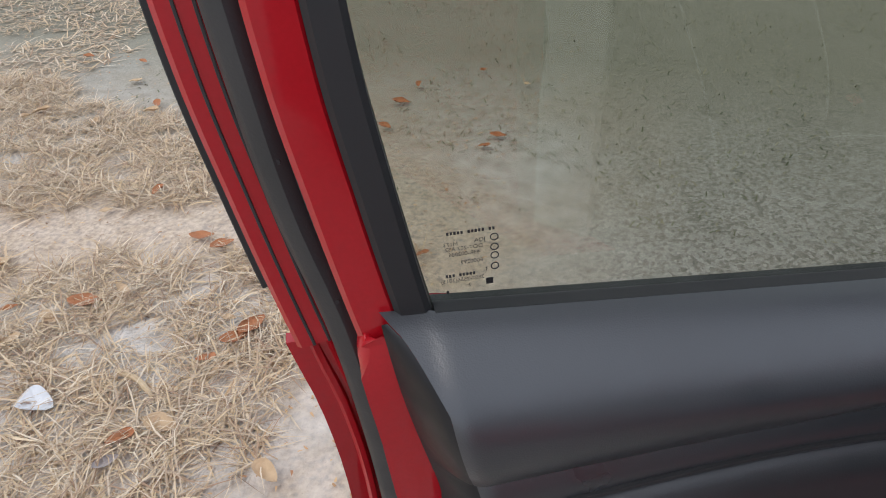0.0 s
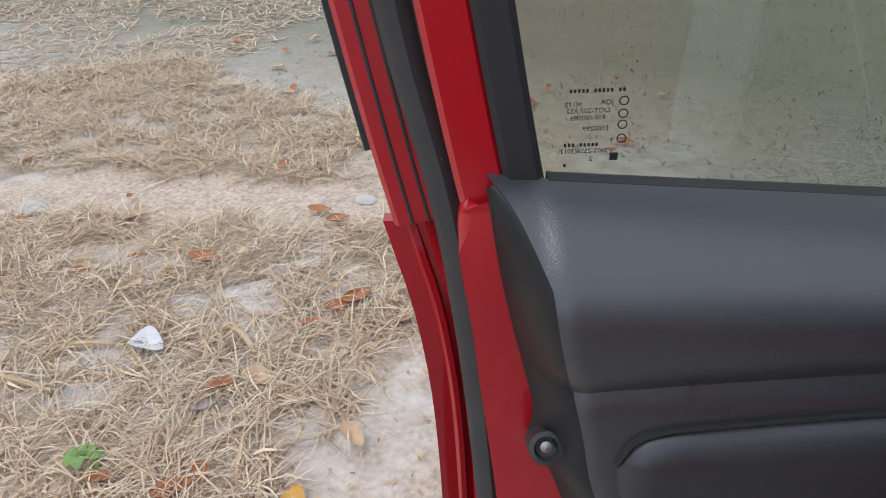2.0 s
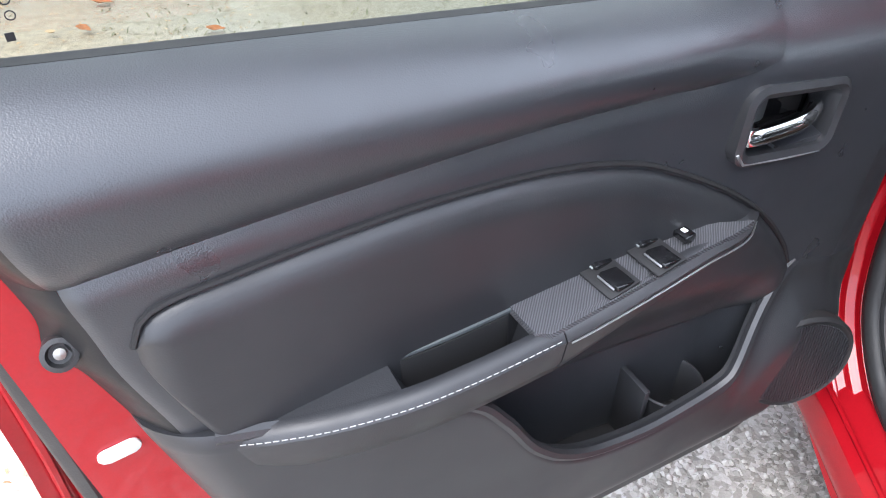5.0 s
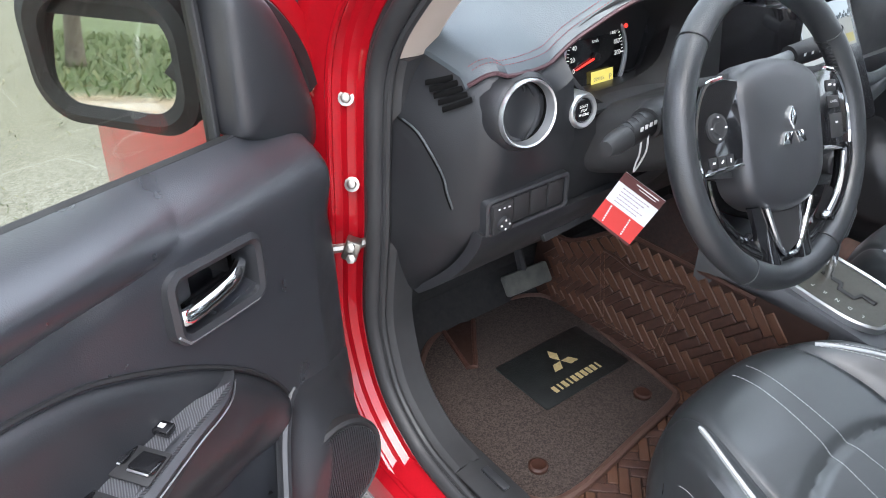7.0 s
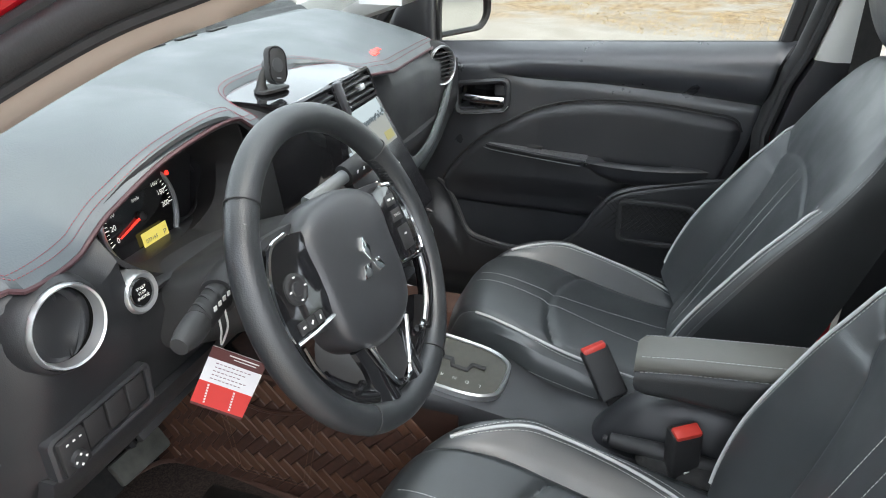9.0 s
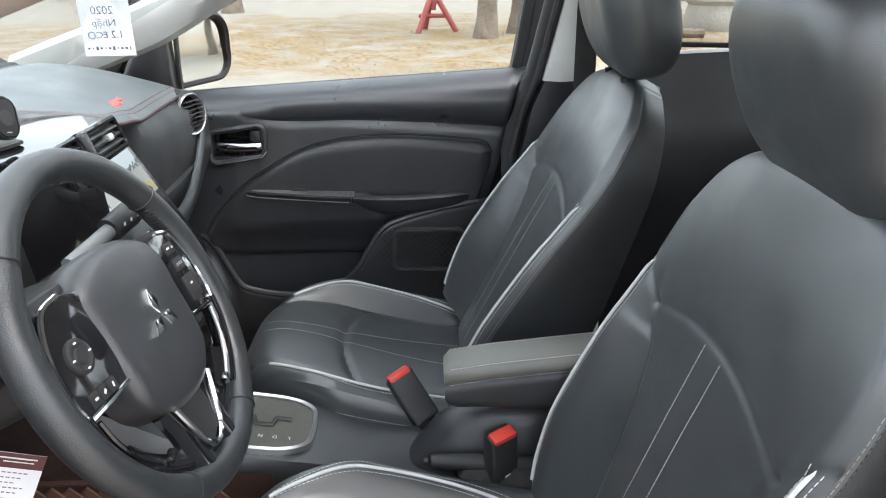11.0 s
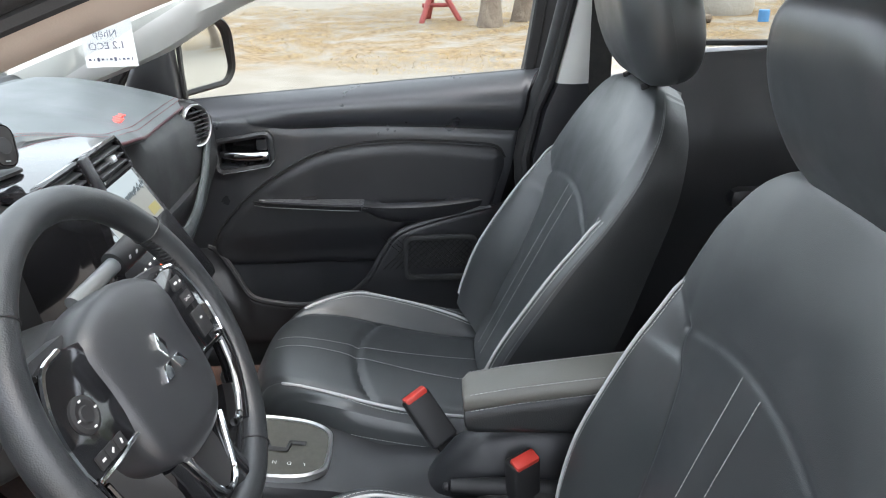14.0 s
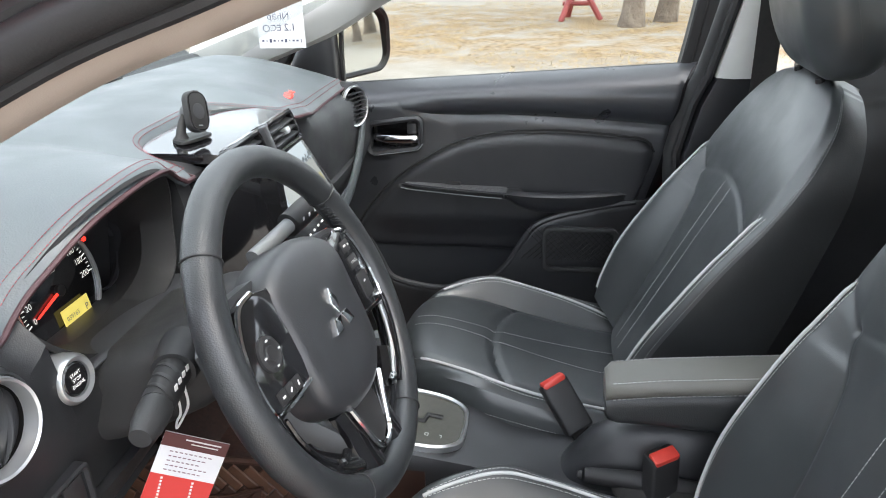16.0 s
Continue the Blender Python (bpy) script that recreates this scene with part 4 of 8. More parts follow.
# driver's side rear door and the tail of the cabin
part("rear_quarter", shell(lambda s, t: Vector((-0.75 + 0.05 * step(0.75, 1.0, t), -0.42 - 1.3 * s, 0.20 + 0.76 * t)), 10, 10, lambda p: p + Vector((0.08, 0, 0))), RED, car, "closed red rear door")
part("rear_quarter", shell(lambda s, t: Vector((0.77 - 0.05 * step(0.75, 1.0, t), -1.22 - 0.6 * s, 0.20 + 0.76 * t)), 8, 8, lambda p: p - Vector((0.08, 0, 0))), RED, car)
part("tail", rbox(1.40, 0.10, 0.80, 0.03, pose(-0.02, -1.76, 0.58)), RED, car)
part("rear_pillar", loft([[Vector((s * (0.68 - 0.12 * t) + dx, -1.25 - 0.5 * (1 - t) + dy, 0.95 + 0.42 * t)) for dx, dy in ((-0.04, 0.12), (0.04, 0.12), (0.04, -0.12), (-0.04, -0.12))] for s, t in ((1, 0), (1, 0.5), (1, 1))]), GREYPIL, car)
part("rear_pillar", loft([[Vector((-0.70 + 0.12 * t + dx, -1.25 - 0.5 * (1 - t) + dy, 0.95 + 0.42 * t)) for dx, dy in ((-0.04, 0.12), (0.04, 0.12), (0.04, -0.12), (-0.04, -0.12))] for t in (0, 0.5, 1)]), GREYPIL, car)
# panes out of view, added and tinted to set the light in the rear cabin
DARKGLASS = glass("dark tinted glass", (0.55, 0.57, 0.55))
rw = part("rear_window", shell(lambda s, t: Vector((-0.58 + 1.10 * s, -1.80 - 0.14 * t, 0.96 + 0.41 * t)), 6, 6, lambda p: p - Vector((0, 0.004, 0))), DARKGLASS, car, "unseen rear window, tinted to dim the cabin")
rw.visible_shadow = False
rw = part("rear_side_window", shell(lambda s, t: Vector((-0.700 + 0.10 * t, -0.44 - 0.84 * s, 0.955 + 0.38 * t)), 6, 6, lambda p: p - Vector((0.004, 0, 0))), DARKGLASS, car, "unseen rear side window, tinted to dim the cabin")
rw.visible_shadow = False
part("rear_lining", shell(lambda s, t: Vector((-0.662, -0.42 - 1.28 * s, 0.22 + 0.73 * t)), 4, 4, lambda p: p + Vector((0.006, 0, 0))), FINE, car, "dark rear door trim")
part("rear_lining", shell(lambda s, t: Vector((0.682, -1.18 - 0.52 * s, 0.22 + 0.73 * t)), 4, 4, lambda p: p - Vector((0.006, 0, 0))), FINE, car)
part("boot_lining", rbox(1.28, 0.02, 0.74, 0.004, pose(-0.02, -1.69, 0.59)), FELT, car, "dark boot lining")
# floor pan, bulkhead, tunnel
part("floor_pan", rbox(1.30, 3.0, 0.05, 0.01, pose(-0.02, -0.45, 0.20)), FELT, car, "dark floor carpet")
part("bulkhead", rbox(1.30, 0.06, 0.75, 0.02, pose(-0.02, 1.08, 0.55, -8)), FELT, car)
part("toe_board", rbox(1.28, 0.34, 0.04, 0.01, pose(-0.02, 1.075, 0.33, 42)), FELT, car)
bench = thing("rear_seat", "black leatherette rear bench seat", "seat")
part("bench_cushion", rbox(1.16, 0.48, 0.20, 0.05, pose(-0.02, -0.85, 0.42, 6), seg=4), LEATHER, bench)
part("bench_back", rbox(1.16, 0.14, 0.62, 0.05, pose(-0.02, -1.20, 0.76, 20), seg=4), LEATHER, bench)
# ---- dashboard ----
dash = thing("dashboard", "black dashboard with grey leatherette cover and round vents", "dashboard")
edge_z = curve1([-0.665, -0.637, -0.607, -0.53, -0.505, -0.47, -0.44, -0.395, -0.338, -0.270, -0.225, -0.19, 0.0, 0.14, 0.24, 0.40, 0.52, 0.62], [0.862, 0.905, 0.925, 0.922, 0.928, 0.952, 0.972, 0.990, 0.998, 0.990, 0.965, 0.958, 0.962, 0.955, 0.938, 0.934, 0.928, 0.915])
edge_y = curve1([-0.665, -0.60, -0.50, -0.44, -0.36, -0.28, -0.22, 0.0, 0.10, 0.16, 0.22, 0.30, 0.40, 0.52, 0.62], [0.700, 0.622, 0.636, 0.615, 0.597, 0.604, 0.616, 0.618, 0.600, 0.592, 0.604, 0.612, 0.616, 0.630, 0.680])


def top_z(x, y):
    """The height of the dashboard's top."""
    k = min(max((y - edge_y(x)) / (0.95 - edge_y(x)), 0), 1)
    crown = 0.988 - 0.05 * step(0.45, 0.62, abs(x + 0.02))
    return edge_z(x) + (crown - edge_z(x)) * (1 - (1 - k) ** 2) + 0.012 * math.sin(math.pi * k)


def far_y(x):
    return 0.87 + 0.09 * (1 - ((x + 0.03) / 0.66) ** 2)


def dash_ring(x):
    zf, ye = edge_z(x) - 0.004, edge_y(x)
    cl = step(-0.492, -0.484, x) * (1 - step(-0.236, -0.228, x))
    right = step(0.10, 0.18, x)
    low = 0.53 + 0.08 * right
    pts = [(1.02, 0.95), (far_y(x), top_z(x, far_y(x)) - 0.004), ((far_y(x) + 0.74) / 2, top_z(x, 0.84) - 0.004), (0.74, top_z(x, 0.74) - 0.004)]
    if cl > 0.5:
        pts += [(0.745, 0.90), (0.742, 0.765), (0.66, 0.790), (0.612, 0.834)]
    else:
        pts += [(0.70, top_z(x, 0.70) - 0.004), (ye + 0.02, top_z(x, ye + 0.02) - 0.005), (ye + 0.004, zf - 0.006), (0.613 - 0.012 * right, zf - 0.035)]
    pts += [(0.608 - 0.010 * right, 0.815), (0.622 - 0.02 * right, 0.776), (0.628, 0.715), (0.655, 0.680), (0.70, 0.62 + 0.02 * right), (0.76, low + 0.02), (0.80, low), (1.02, low + 0.05)]
    back = 0.085 * max((-0.605 - x) / 0.06, 0) ** 1.6
    return [Vector((x, min(y + back, 1.02), z)) for y, z in pts]


xs = sorted(set(list(np.linspace(-0.668, 0.60, 70)) + [-0.492, -0.484, -0.236, -0.228]))
part("dash_body", loft([dash_ring(float(x)) for x in xs]), DASHSHADE, dash, "black grained dashboard moulding")

# cover: leatherette sheet with a notch round the gloss tray
notch = lambda x: math.sqrt(max(1 - max(-(x + 0.10) / 0.094, 0.0) ** 3, 0.0)) * (1 - step(0.035, 0.120, x)) if x > -0.194 else 0.0


def cover(s, t):
    x = -0.628 + s * 1.165
    y0 = edge_y(x) + 0.086 * notch(x) - 0.004
    if x < -0.60:
        y0 += 0.01
    y1 = far_y(x) - 0.01
    y = y0 + t * (y1 - y0)
    x -= 0.012 * t * (1 - s) ** 6
    lift = 0.003 - 0.010 * step(0.04, 0.0, t) - 0.006 * step(0.06, 0.0, s * 4) - 0.006 * step(0.985, 1.0, s)
    return Vector((x, y, top_z(x, y) + lift))
cov = part("dash_cover", shell(cover, 300, 40, lambda p: p - Vector((0, -0.003, 0.006))), COVER, dash, "grey leatherette dash cover, red stitched")
for t in (0.030, 0.058):
    part("stitching", stitches([cover(s, t + 0.06 * notch(-0.628 + s * 1.165) * 0) + Vector((0, 0, 0.001)) for s in np.linspace(0.005, 0.995, 400)], 0.0028, 0.0016, 0.00045), REDTHREAD, cov, "red edge stitching")
part("hem", tube([cover(s, 0.0) + Vector((0, -0.001, 0.0)) for s in np.linspace(0.0, 1.0, 240)], 0.0028, 6), mat("dark red hem", (0.060, 0.025, 0.030), 0.55), cov, "dark red hem")
bars = bmesh.new()
for k, (w, h) in enumerate(((0.008, 0.016), (0.010, 0.018), (0.007, 0.014), (0.009, 0.017))):
    rbox(w * 1.25, h * 1.25, 0.0012, 0.0003, pose(0.232 + k * 0.015, 0.648 + 0.004 * k, top_z(0.25, 0.65) + 0.004, 9, 0, -14), bars)
# the print is no lamp; the lit needle's red brightens it
part("cover_print", bars, NEEDLE, cov, "small red printed bars, made to glow")
for k in range(8):
    x = -0.42 + k * 0.085
    part("demister_slot", rbox(0.052, 0.012, 0.003, 0.001, pose(x, far_y(x) - 0.022, top_z(x, far_y(x) - 0.022) + 0.005)), MATTE, dash, "black demister slot")

# instrument cluster in its hood
O = [(-0.485, 0.645, 0.925), (-0.452, 0.628, 0.962), (-0.405, 0.607, 0.988), (-0.345, 0.598, 0.997), (-0.288, 0.606, 0.986), (-0.250, 0.621, 0.955), (-0.240, 0.630, 0.915), (-0.258, 0.624, 0.868), (-0.30, 0.620, 0.849), (-0.36, 0.617, 0.843), (-0.42, 0.620, 0.847), (-0.466, 0.632, 0.880)]
O = [Vector(p) for p in spline(O, 60, True)]
c0 = Vector((-0.362, 0.735, 0.900))
well = [[p + Vector((0, -0.004, 0)) + (p - Vector((-0.362, p.y, 0.92))) * 0.05 for p in O], [p + (p - Vector((-0.362, p.y, 0.92))) * 0.0 + Vector((0, -0.006, 0)) for p in O], [p.lerp(Vector((p.x, 0.68, p.z)), 0.6) + (Vector((-0.362, 0, 0.92)) - Vector((p.x, 0, p.z))) * 0.06 for p in O],
        [Vector((-0.350 + (p.x + 0.362) * 1.0, 0.709 - 0.15 * (p.z - 0.92), 0.880 + (p.z - 0.92) * 0.92)) for p in O]]
part("cluster_hood", loft(well, cap=False), MATTE, dash, "matte black instrument hood")
clu = part("cluster_face", grid(lambda s, t: Vector((-0.462 + 0.222 * s, 0.711 - 0.15 * (t - 0.5) * 0.17, 0.800 + 0.150 * t)), 2, 2), MATTE, dash, "black instrument face")
CM = Matrix.Translation((-0.352, 0.702, 0.875)) @ pose(0, 0, 0, 81, 0, 0)
circle = lambda r, n=48: [(r * math.cos(2 * math.pi * k / n), r * math.sin(2 * math.pi * k / n)) for k in range(n)]
part("dial_ring", ring(circle(0.067), circle(0.062), -0.003, 0.003, CM, crown=0.0008), SATIN, clu, "dim silver dial ring")
part("dial_face", prism(circle(0.0625), -0.004, 0.0, 0, CM), PIANO, clu, "black speedometer dial")
RM = CM @ pose(0.082, 0.004, -0.004)
part("dial_ring", ring(circle(0.040), circle(0.038), -0.003, 0.002, RM, crown=0.0006), FINE, clu)
LM = CM @ pose(-0.082, -0.006, -0.004)
part("dial_ring", ring(circle(0.034), circle(0.0315), -0.003, 0.002, LM, crown=0.0006), FINE, clu)
ticks = bmesh.new()
for k in range(0, 41):
    a = radians(196 - k * 4.95)
    big = k % 4 == 0
    rbox(0.0065 if big else 0.0035, 0.0012 if big else 0.0007, 0.0006, 0, CM @ pose(0.0565 * math.cos(a), 0.0565 * math.sin(a), 0.0006, 0, 0, math.degrees(a)), ticks)
part("dial_marks", ticks, DIALWHITE, clu, "white lit speed marks")
for k in range(0, 11):
    a = radians(196 - k * 19.8)
    cu = bpy.data.curves.new("dial_number", "FONT")
    cu.body, cu.size, cu.align_x, cu.align_y = str(k * 20), 0.0092, "CENTER", "CENTER"
    t_ob = new("dial_number", cu)
    me = bpy.data.meshes.new_from_object(t_ob.evaluated_get(bpy.context.evaluated_depsgraph_get()))
    bpy.data.objects.remove(t_ob)
    me.transform(CM @ pose(0.0465 * math.cos(a), 0.0465 * math.sin(a), 0.0008))
    me.materials.append(DIALWHITE)
    new("dial_number", me).parent = clu


words("dial_unit", "km/h", 0.0065, CM @ pose(0.0, 0.022, 0.0008), DIALWHITE, clu)
part("needle", prism([(-0.044, -0.0005), (-0.044, 0.0005), (0.002, 0.0014), (0.006, 0.0), (0.002, -0.0014)], 0.002, 0.004, 0, CM @ pose(0, 0, 0, 0, 0, 15)), NEEDLE, clu, "red speed needle at zero")
part("needle_hub", spin([(0.006, 0.0), (0.006, 0.005), (0.004, 0.006), (0.001, 0.006)], 20, CM), MATTE, clu)
part("warning_light", spin([(0.003, 0.0), (0.003, 0.0015), (0.001, 0.0015)], 12, CM @ pose(0.060, 0.034, 0.004)), NEEDLE, clu, "red warning light")
lcd = part("trip_display", rbox(0.046, 0.029, 0.001, 0.0003, CM @ pose(0.010, -0.034, 0.004, 0, 0, 0)), LCD, clu, "amber lit trip display")
words("display_text", "039165", 0.0072, CM @ pose(0.002, -0.031, 0.0052), INK, lcd)
words("display_text", "P", 0.011, CM @ pose(0.026, -0.032, 0.0052), INK, lcd)
part("display_text", rbox(0.010, 0.003, 0.0004, 0, CM @ pose(0.0, -0.043, 0.0052)), INK, lcd)
part("cluster_sill", loft([[Vector((x, y, z)) for y, z in ((0.612, 0.838), (0.607, 0.846), (0.614, 0.850), (0.70, 0.838), (0.70, 0.83))] for x in (-0.475, -0.40, -0.32, -0.245)]), FINE, dash)

# round vents
def round_vent(cx, cy, cz, r, rx, rz):
    vm = Matrix.Translation((cx, cy, cz)) @ pose(0, 0, 0, rx, 0, rz)
    pod = part("vent_pod", spin([(r * 1.30, -0.050), (r * 1.22, -0.010), (r * 1.13, 0.002), (r * 1.04, 0.006), (r * 1.0, -0.012)], 44, vm, cap=False), DASHSHADE, dash, "moulded vent surround")
    part("vent_ring", spin([(r * 1.03, -0.004), (r * 1.02, 0.007), (r * 0.98, 0.0115), (r * 0.93, 0.010), (r * 0.885, 0.002), (r * 0.88, -0.003)], 48, vm, cap=False), SATIN, pod, "satin silver vent ring")
    part("vent_barrel", spin([(r * 0.885, -0.0005), (r * 0.875, -0.012), (r * 0.86, -0.030), (0.001, -0.034)], 48, vm, cap=False), SLOT, pod, "black vent barrel")
    # blades run from pole to pole like slices of a bowl
    R = r * 0.862
    for k, (o0, o1) in enumerate(((-1.0, -0.16), (-0.08, 0.26), (0.34, 1.0))):
        def blade(a, t, k=k, o0=o0, o1=o1):
            q = -0.985 + 1.97 * t
            c = math.sqrt(1 - q * q)
            o = o0 + a * (o1 - o0)
            x = R * c * o + 0.30 * R * c * c * (1 - o * o) * (1 if k else 0.8)
            return vm @ Vector((x, q * R, -0.001 - 0.007 * c * (1 - o * o) - 0.011 * c * a + 0.003 * c * math.sin(math.pi * a)))
        part("vent_blade", shell(blade, 12, 20, lambda p: p - (vm.to_3x3() @ Vector((0, 0, 0.002)))), SOFT, pod, "dark curved vent blade")
round_vent(-0.577, 0.608, 0.873, 0.0405, 84, -6)
round_vent(0.492, 0.606, 0.884, 0.041, 86, -22)
vm = Matrix.Translation((0.492, 0.604, 0.884)) @ pose(0, 0, 0, 86, 0, -22)
fins = bmesh.new()
for k in range(-3, 4):
    w = 0.034 * math.sqrt(1 - (k / 4) ** 2)
    rbox(2 * w, 0.0022, 0.014, 0.0006, vm @ pose(0, k * 0.0085, 0.002), fins)
part("vent_fins", fins, FINE, dash, "dark vent fins")
# start button
sb = Matrix.Translation((-0.473, 0.613, 0.851)) @ pose(0, 0, 0, 82, 0, -4)
but = part("start_button_bezel", spin([(0.0245, -0.02), (0.0235, 0.004), (0.0205, 0.008), (0.0165, 0.006), (0.0155, 0.0)], 40, sb, cap=False), SATIN, dash, "satin silver button ring")
part("start_button", spin([(0.0160, 0.0), (0.0158, 0.004), (0.0140, 0.0055), (0.001, 0.005)], 32, sb), PIANO, but, "black start stop button")
for k, w in enumerate(("START", "STOP", "ENGINE")):
    words("button_text", w, 0.0046, sb @ pose(0, 0.0050 - 0.0052 * k, 0.0062), DIALWHITE, but)
# switch panel by the driver's knee
km = Matrix.Translation((-0.548, 0.620, 0.737)) @ pose(0, 0, 0, 92, 0, -3)
kp = part("knee_switch_panel", ring(rrect(0.140, 0.056, 0.009), rrect(0.124, 0.042, 0.004), -0.012, 0.003, km @ pose(0, 0, 0, 0, 0, 3), crown=0.001), FINE, dash, "black switch panel frame")
part("panel_back", rbox(0.13, 0.048, 0.004, 0.001, km @ pose(0, 0, -0.004, 0, 0, 3)), MATTE, kp)
ctl = part("mirror_control", rbox(0.032, 0.043, 0.012, 0.002, km @ pose(-0.046, -0.003, 0.002, 0, 0, 3)), MATTE, kp, "black mirror control")
part("control_knob", spin([(0.0095, 0), (0.009, 0.005), (0.001, 0.005)], 20, km @ pose(-0.046, -0.010, 0.008)), FINE, ctl)
marks = bmesh.new()
for a in range(4):
    rbox(0.0026, 0.0026, 0.0005, 0, km @ pose(-0.046 + 0.0064 * math.cos(a * math.pi / 2), -0.010 + 0.0064 * math.sin(a * math.pi / 2), 0.0135, 0, 0, 45), marks)
for k in (-1, 0, 1):
    rbox(0.003, 0.002, 0.0005, 0, km @ pose(-0.046 + k * 0.008, 0.012, 0.0083), marks)
part("control_marks", marks, WHITE, ctl)
for k in range(3):
    part("blank_switch", rbox(0.0265, 0.038, 0.010, 0.002, km @ pose(-0.012 + k * 0.0295, 0.000 + 0.0016 * k, -0.003, 0, 0, 3)), MATTE, kp, "blank switch cover")
# slots in the dash end: their inner shade painted as flat dark strips
for k in range(5):
    q = k / 4
    a, b = Vector((-0.6465, 0.709 - 0.034 * q, 0.8955 - 0.024 * q)), Vector((-0.6310, 0.676 - 0.036 * q, 0.9080 - 0.017 * q))
    part("side_vent_slot", tube([a, a.lerp(b, 0.5) + Vector((-0.002, -0.001, 0.0)), b], 0.0034, 8, flat=0.28, up=(-0.9, -0.25, 0.36)), SLOT, dash, "dark strip painted as side demister slot shade")
gap = spline([(-0.666, 0.742, 0.846), (-0.664, 0.708, 0.838), (-0.662, 0.682, 0.818), (-0.650, 0.672, 0.786), (-0.646, 0.668, 0.762), (-0.640, 0.664, 0.74)], 30)
part("panel_gap", tube(gap, 0.0014, 6), SLOT, dash, "dark gap round the dash end panel")
# pale cord that paints the highlight along the panel's edge
part("panel_edge_highlight", tube([p + np.array((0.0012, -0.0022, 0.001)) for p in gap[1:]], 0.0014, 6), GREYTRIM, dash)
part("knee_panel", shell(lambda s, t: Vector((-0.62 + 0.38 * s, 0.625 + 0.14 * (1 - t) ** 1.5 - 0.006 * math.sin(math.pi * s), 0.545 + 0.165 * t + 0.03 * s * (1 - t))), 16, 12, lambda p: p + Vector((0, 0.02, 0.0))), FINE, dash, "black knee panel")
part("fuse_slot", rbox(0.16, 0.01, 0.022, 0.003, pose(-0.40, 0.655, 0.655, -30, -4, 0)), MATTE, dash)

# centre stack
def stack_pt(x, k):
    """k from the top edge (0) down to the console (1)."""
    z = 0.968 - 0.36 * k
    y = 0.612 - 0.085 * math.sin(min(k * 1.1, 1) * math.pi / 2) + 0.01 * k + 0.03 * math.sin(math.pi * min(k * 1.5, 1))
    return Vector((x * (1 - 0.18 * k) - 0.035, y, z))
part("centre_fascia", shell(lambda s, t: stack_pt(-0.122 + 0.244 * s, t) + Vector((0, 0.018 * (abs(2 * s - 1)) ** 8, 0)), 24, 24, lambda p: p + Vector((0, 0.13, -0.01))), PIANO, dash, "gloss black centre fascia")
part("fascia_cheek", shell(lambda s, t: Vector((-0.150 + 0.020 * t - 0.058 * (1 - 0.5 * t) * s ** 0.7, 0.530 + 0.12 * s - 0.02 * t * (1 - s), 0.945 - 0.33 * t)), 14, 16, lambda p: p + Vector((0.02, 0, 0))), PIANO, dash, "gloss black fascia side")
tray = part("gloss_tray", shell(lambda s, t: Vector((-0.180 + 0.262 * s + 0.030 * (1 - t) * (1 - s), 0.600 + 0.112 * t * (1 - 0.20 * (2 * s - 1) ** 4) * (1 - 0.28 * step(0.72, 1.0, s)), 0.966 + 0.009 * t + 0.003 * math.sin(math.pi * s))), 20, 10, lambda p: p - Vector((0, 0, 0.012))), PIANO, dash, "gloss black tray on the dash")
for cx in (-0.101, 0.027):
    fm = Matrix.Translation((cx, 0.586, 0.948)) @ pose(0, 0, 0, 70, 0, 0)
    fr = part("centre_vent", ring(rrect(0.108, 0.050, 0.008), rrect(0.094, 0.036, 0.005), -0.004, 0.008, fm, crown=0.001), PIANO, dash, "gloss black vent frame")
    part("vent_back", rbox(0.096, 0.038, 0.003, 0, fm @ pose(0, 0, -0.002)), MATTE, fr)
    for k in (-1, 0, 1):
        part("vent_blade", rbox(0.091, 0.003, 0.012, 0.001, fm @ pose(0, k * 0.0105, 0.003, 25, 0, 0)), FINE, fr)
    part("vent_tab", rbox(0.014, 0.010, 0.012, 0.002, fm @ pose(0.004, 0.0, 0.007)), SATIN, fr, "silver vent tab")
part("vent_trim", rbox(0.016, 0.012, 0.054, 0.004, pose(-0.037, 0.578, 0.948, -18)), FINE, dash, "dark vent divider")
# head unit: a wide screen set in the fascia
sm = Matrix.Translation((-0.031, 0.536, 0.838)) @ pose(0, 0, 0, 60, 0, 0)
hu = part("head_unit", prism(rrect(0.232, 0.200, 0.010), -0.022, 0.010, 0.002, sm), SCREENGLASS, dash, "wide gloss black touch screen")
DARKBASE = (0.01, 0.01, 0.01)
part("screen_panel", rbox(0.086, 0.092, 0.0006, 0, sm @ pose(-0.040, 0.054, 0.0108)), glow("lit screen pale", (0.42, 0.46, 0.46), 0.36, DARKBASE), hu, "pale lit camera panel")
part("screen_panel", rbox(0.024, 0.062, 0.0006, 0, sm @ pose(-0.071, 0.040, 0.0112)), glow("lit screen sand", (0.45, 0.40, 0.26), 0.32, DARKBASE), hu)
part("screen_icon", prism(rrect(0.019, 0.050, 0.007), 0.0112, 0.0116, 0, sm @ pose(-0.050, 0.040, 0)), SCREENLIT, hu, "top view car outline")
part("screen_icon", prism(rrect(0.013, 0.036, 0.004), 0.0117, 0.0119, 0, sm @ pose(-0.050, 0.040, 0)), glow("lit screen dark", (0.03, 0.035, 0.04), 0.3, DARKBASE), hu)
part("screen_icon", prism(rrect(0.010, 0.013, 0.003), 0.0120, 0.0122, 0, sm @ pose(-0.050, 0.038, 0)), SCREENLIT, hu)
part("screen_sky", rbox(0.098, 0.028, 0.0006, 0, sm @ pose(0.056, 0.079, 0.0108)), SCREENLIT, hu, "lit camera picture")
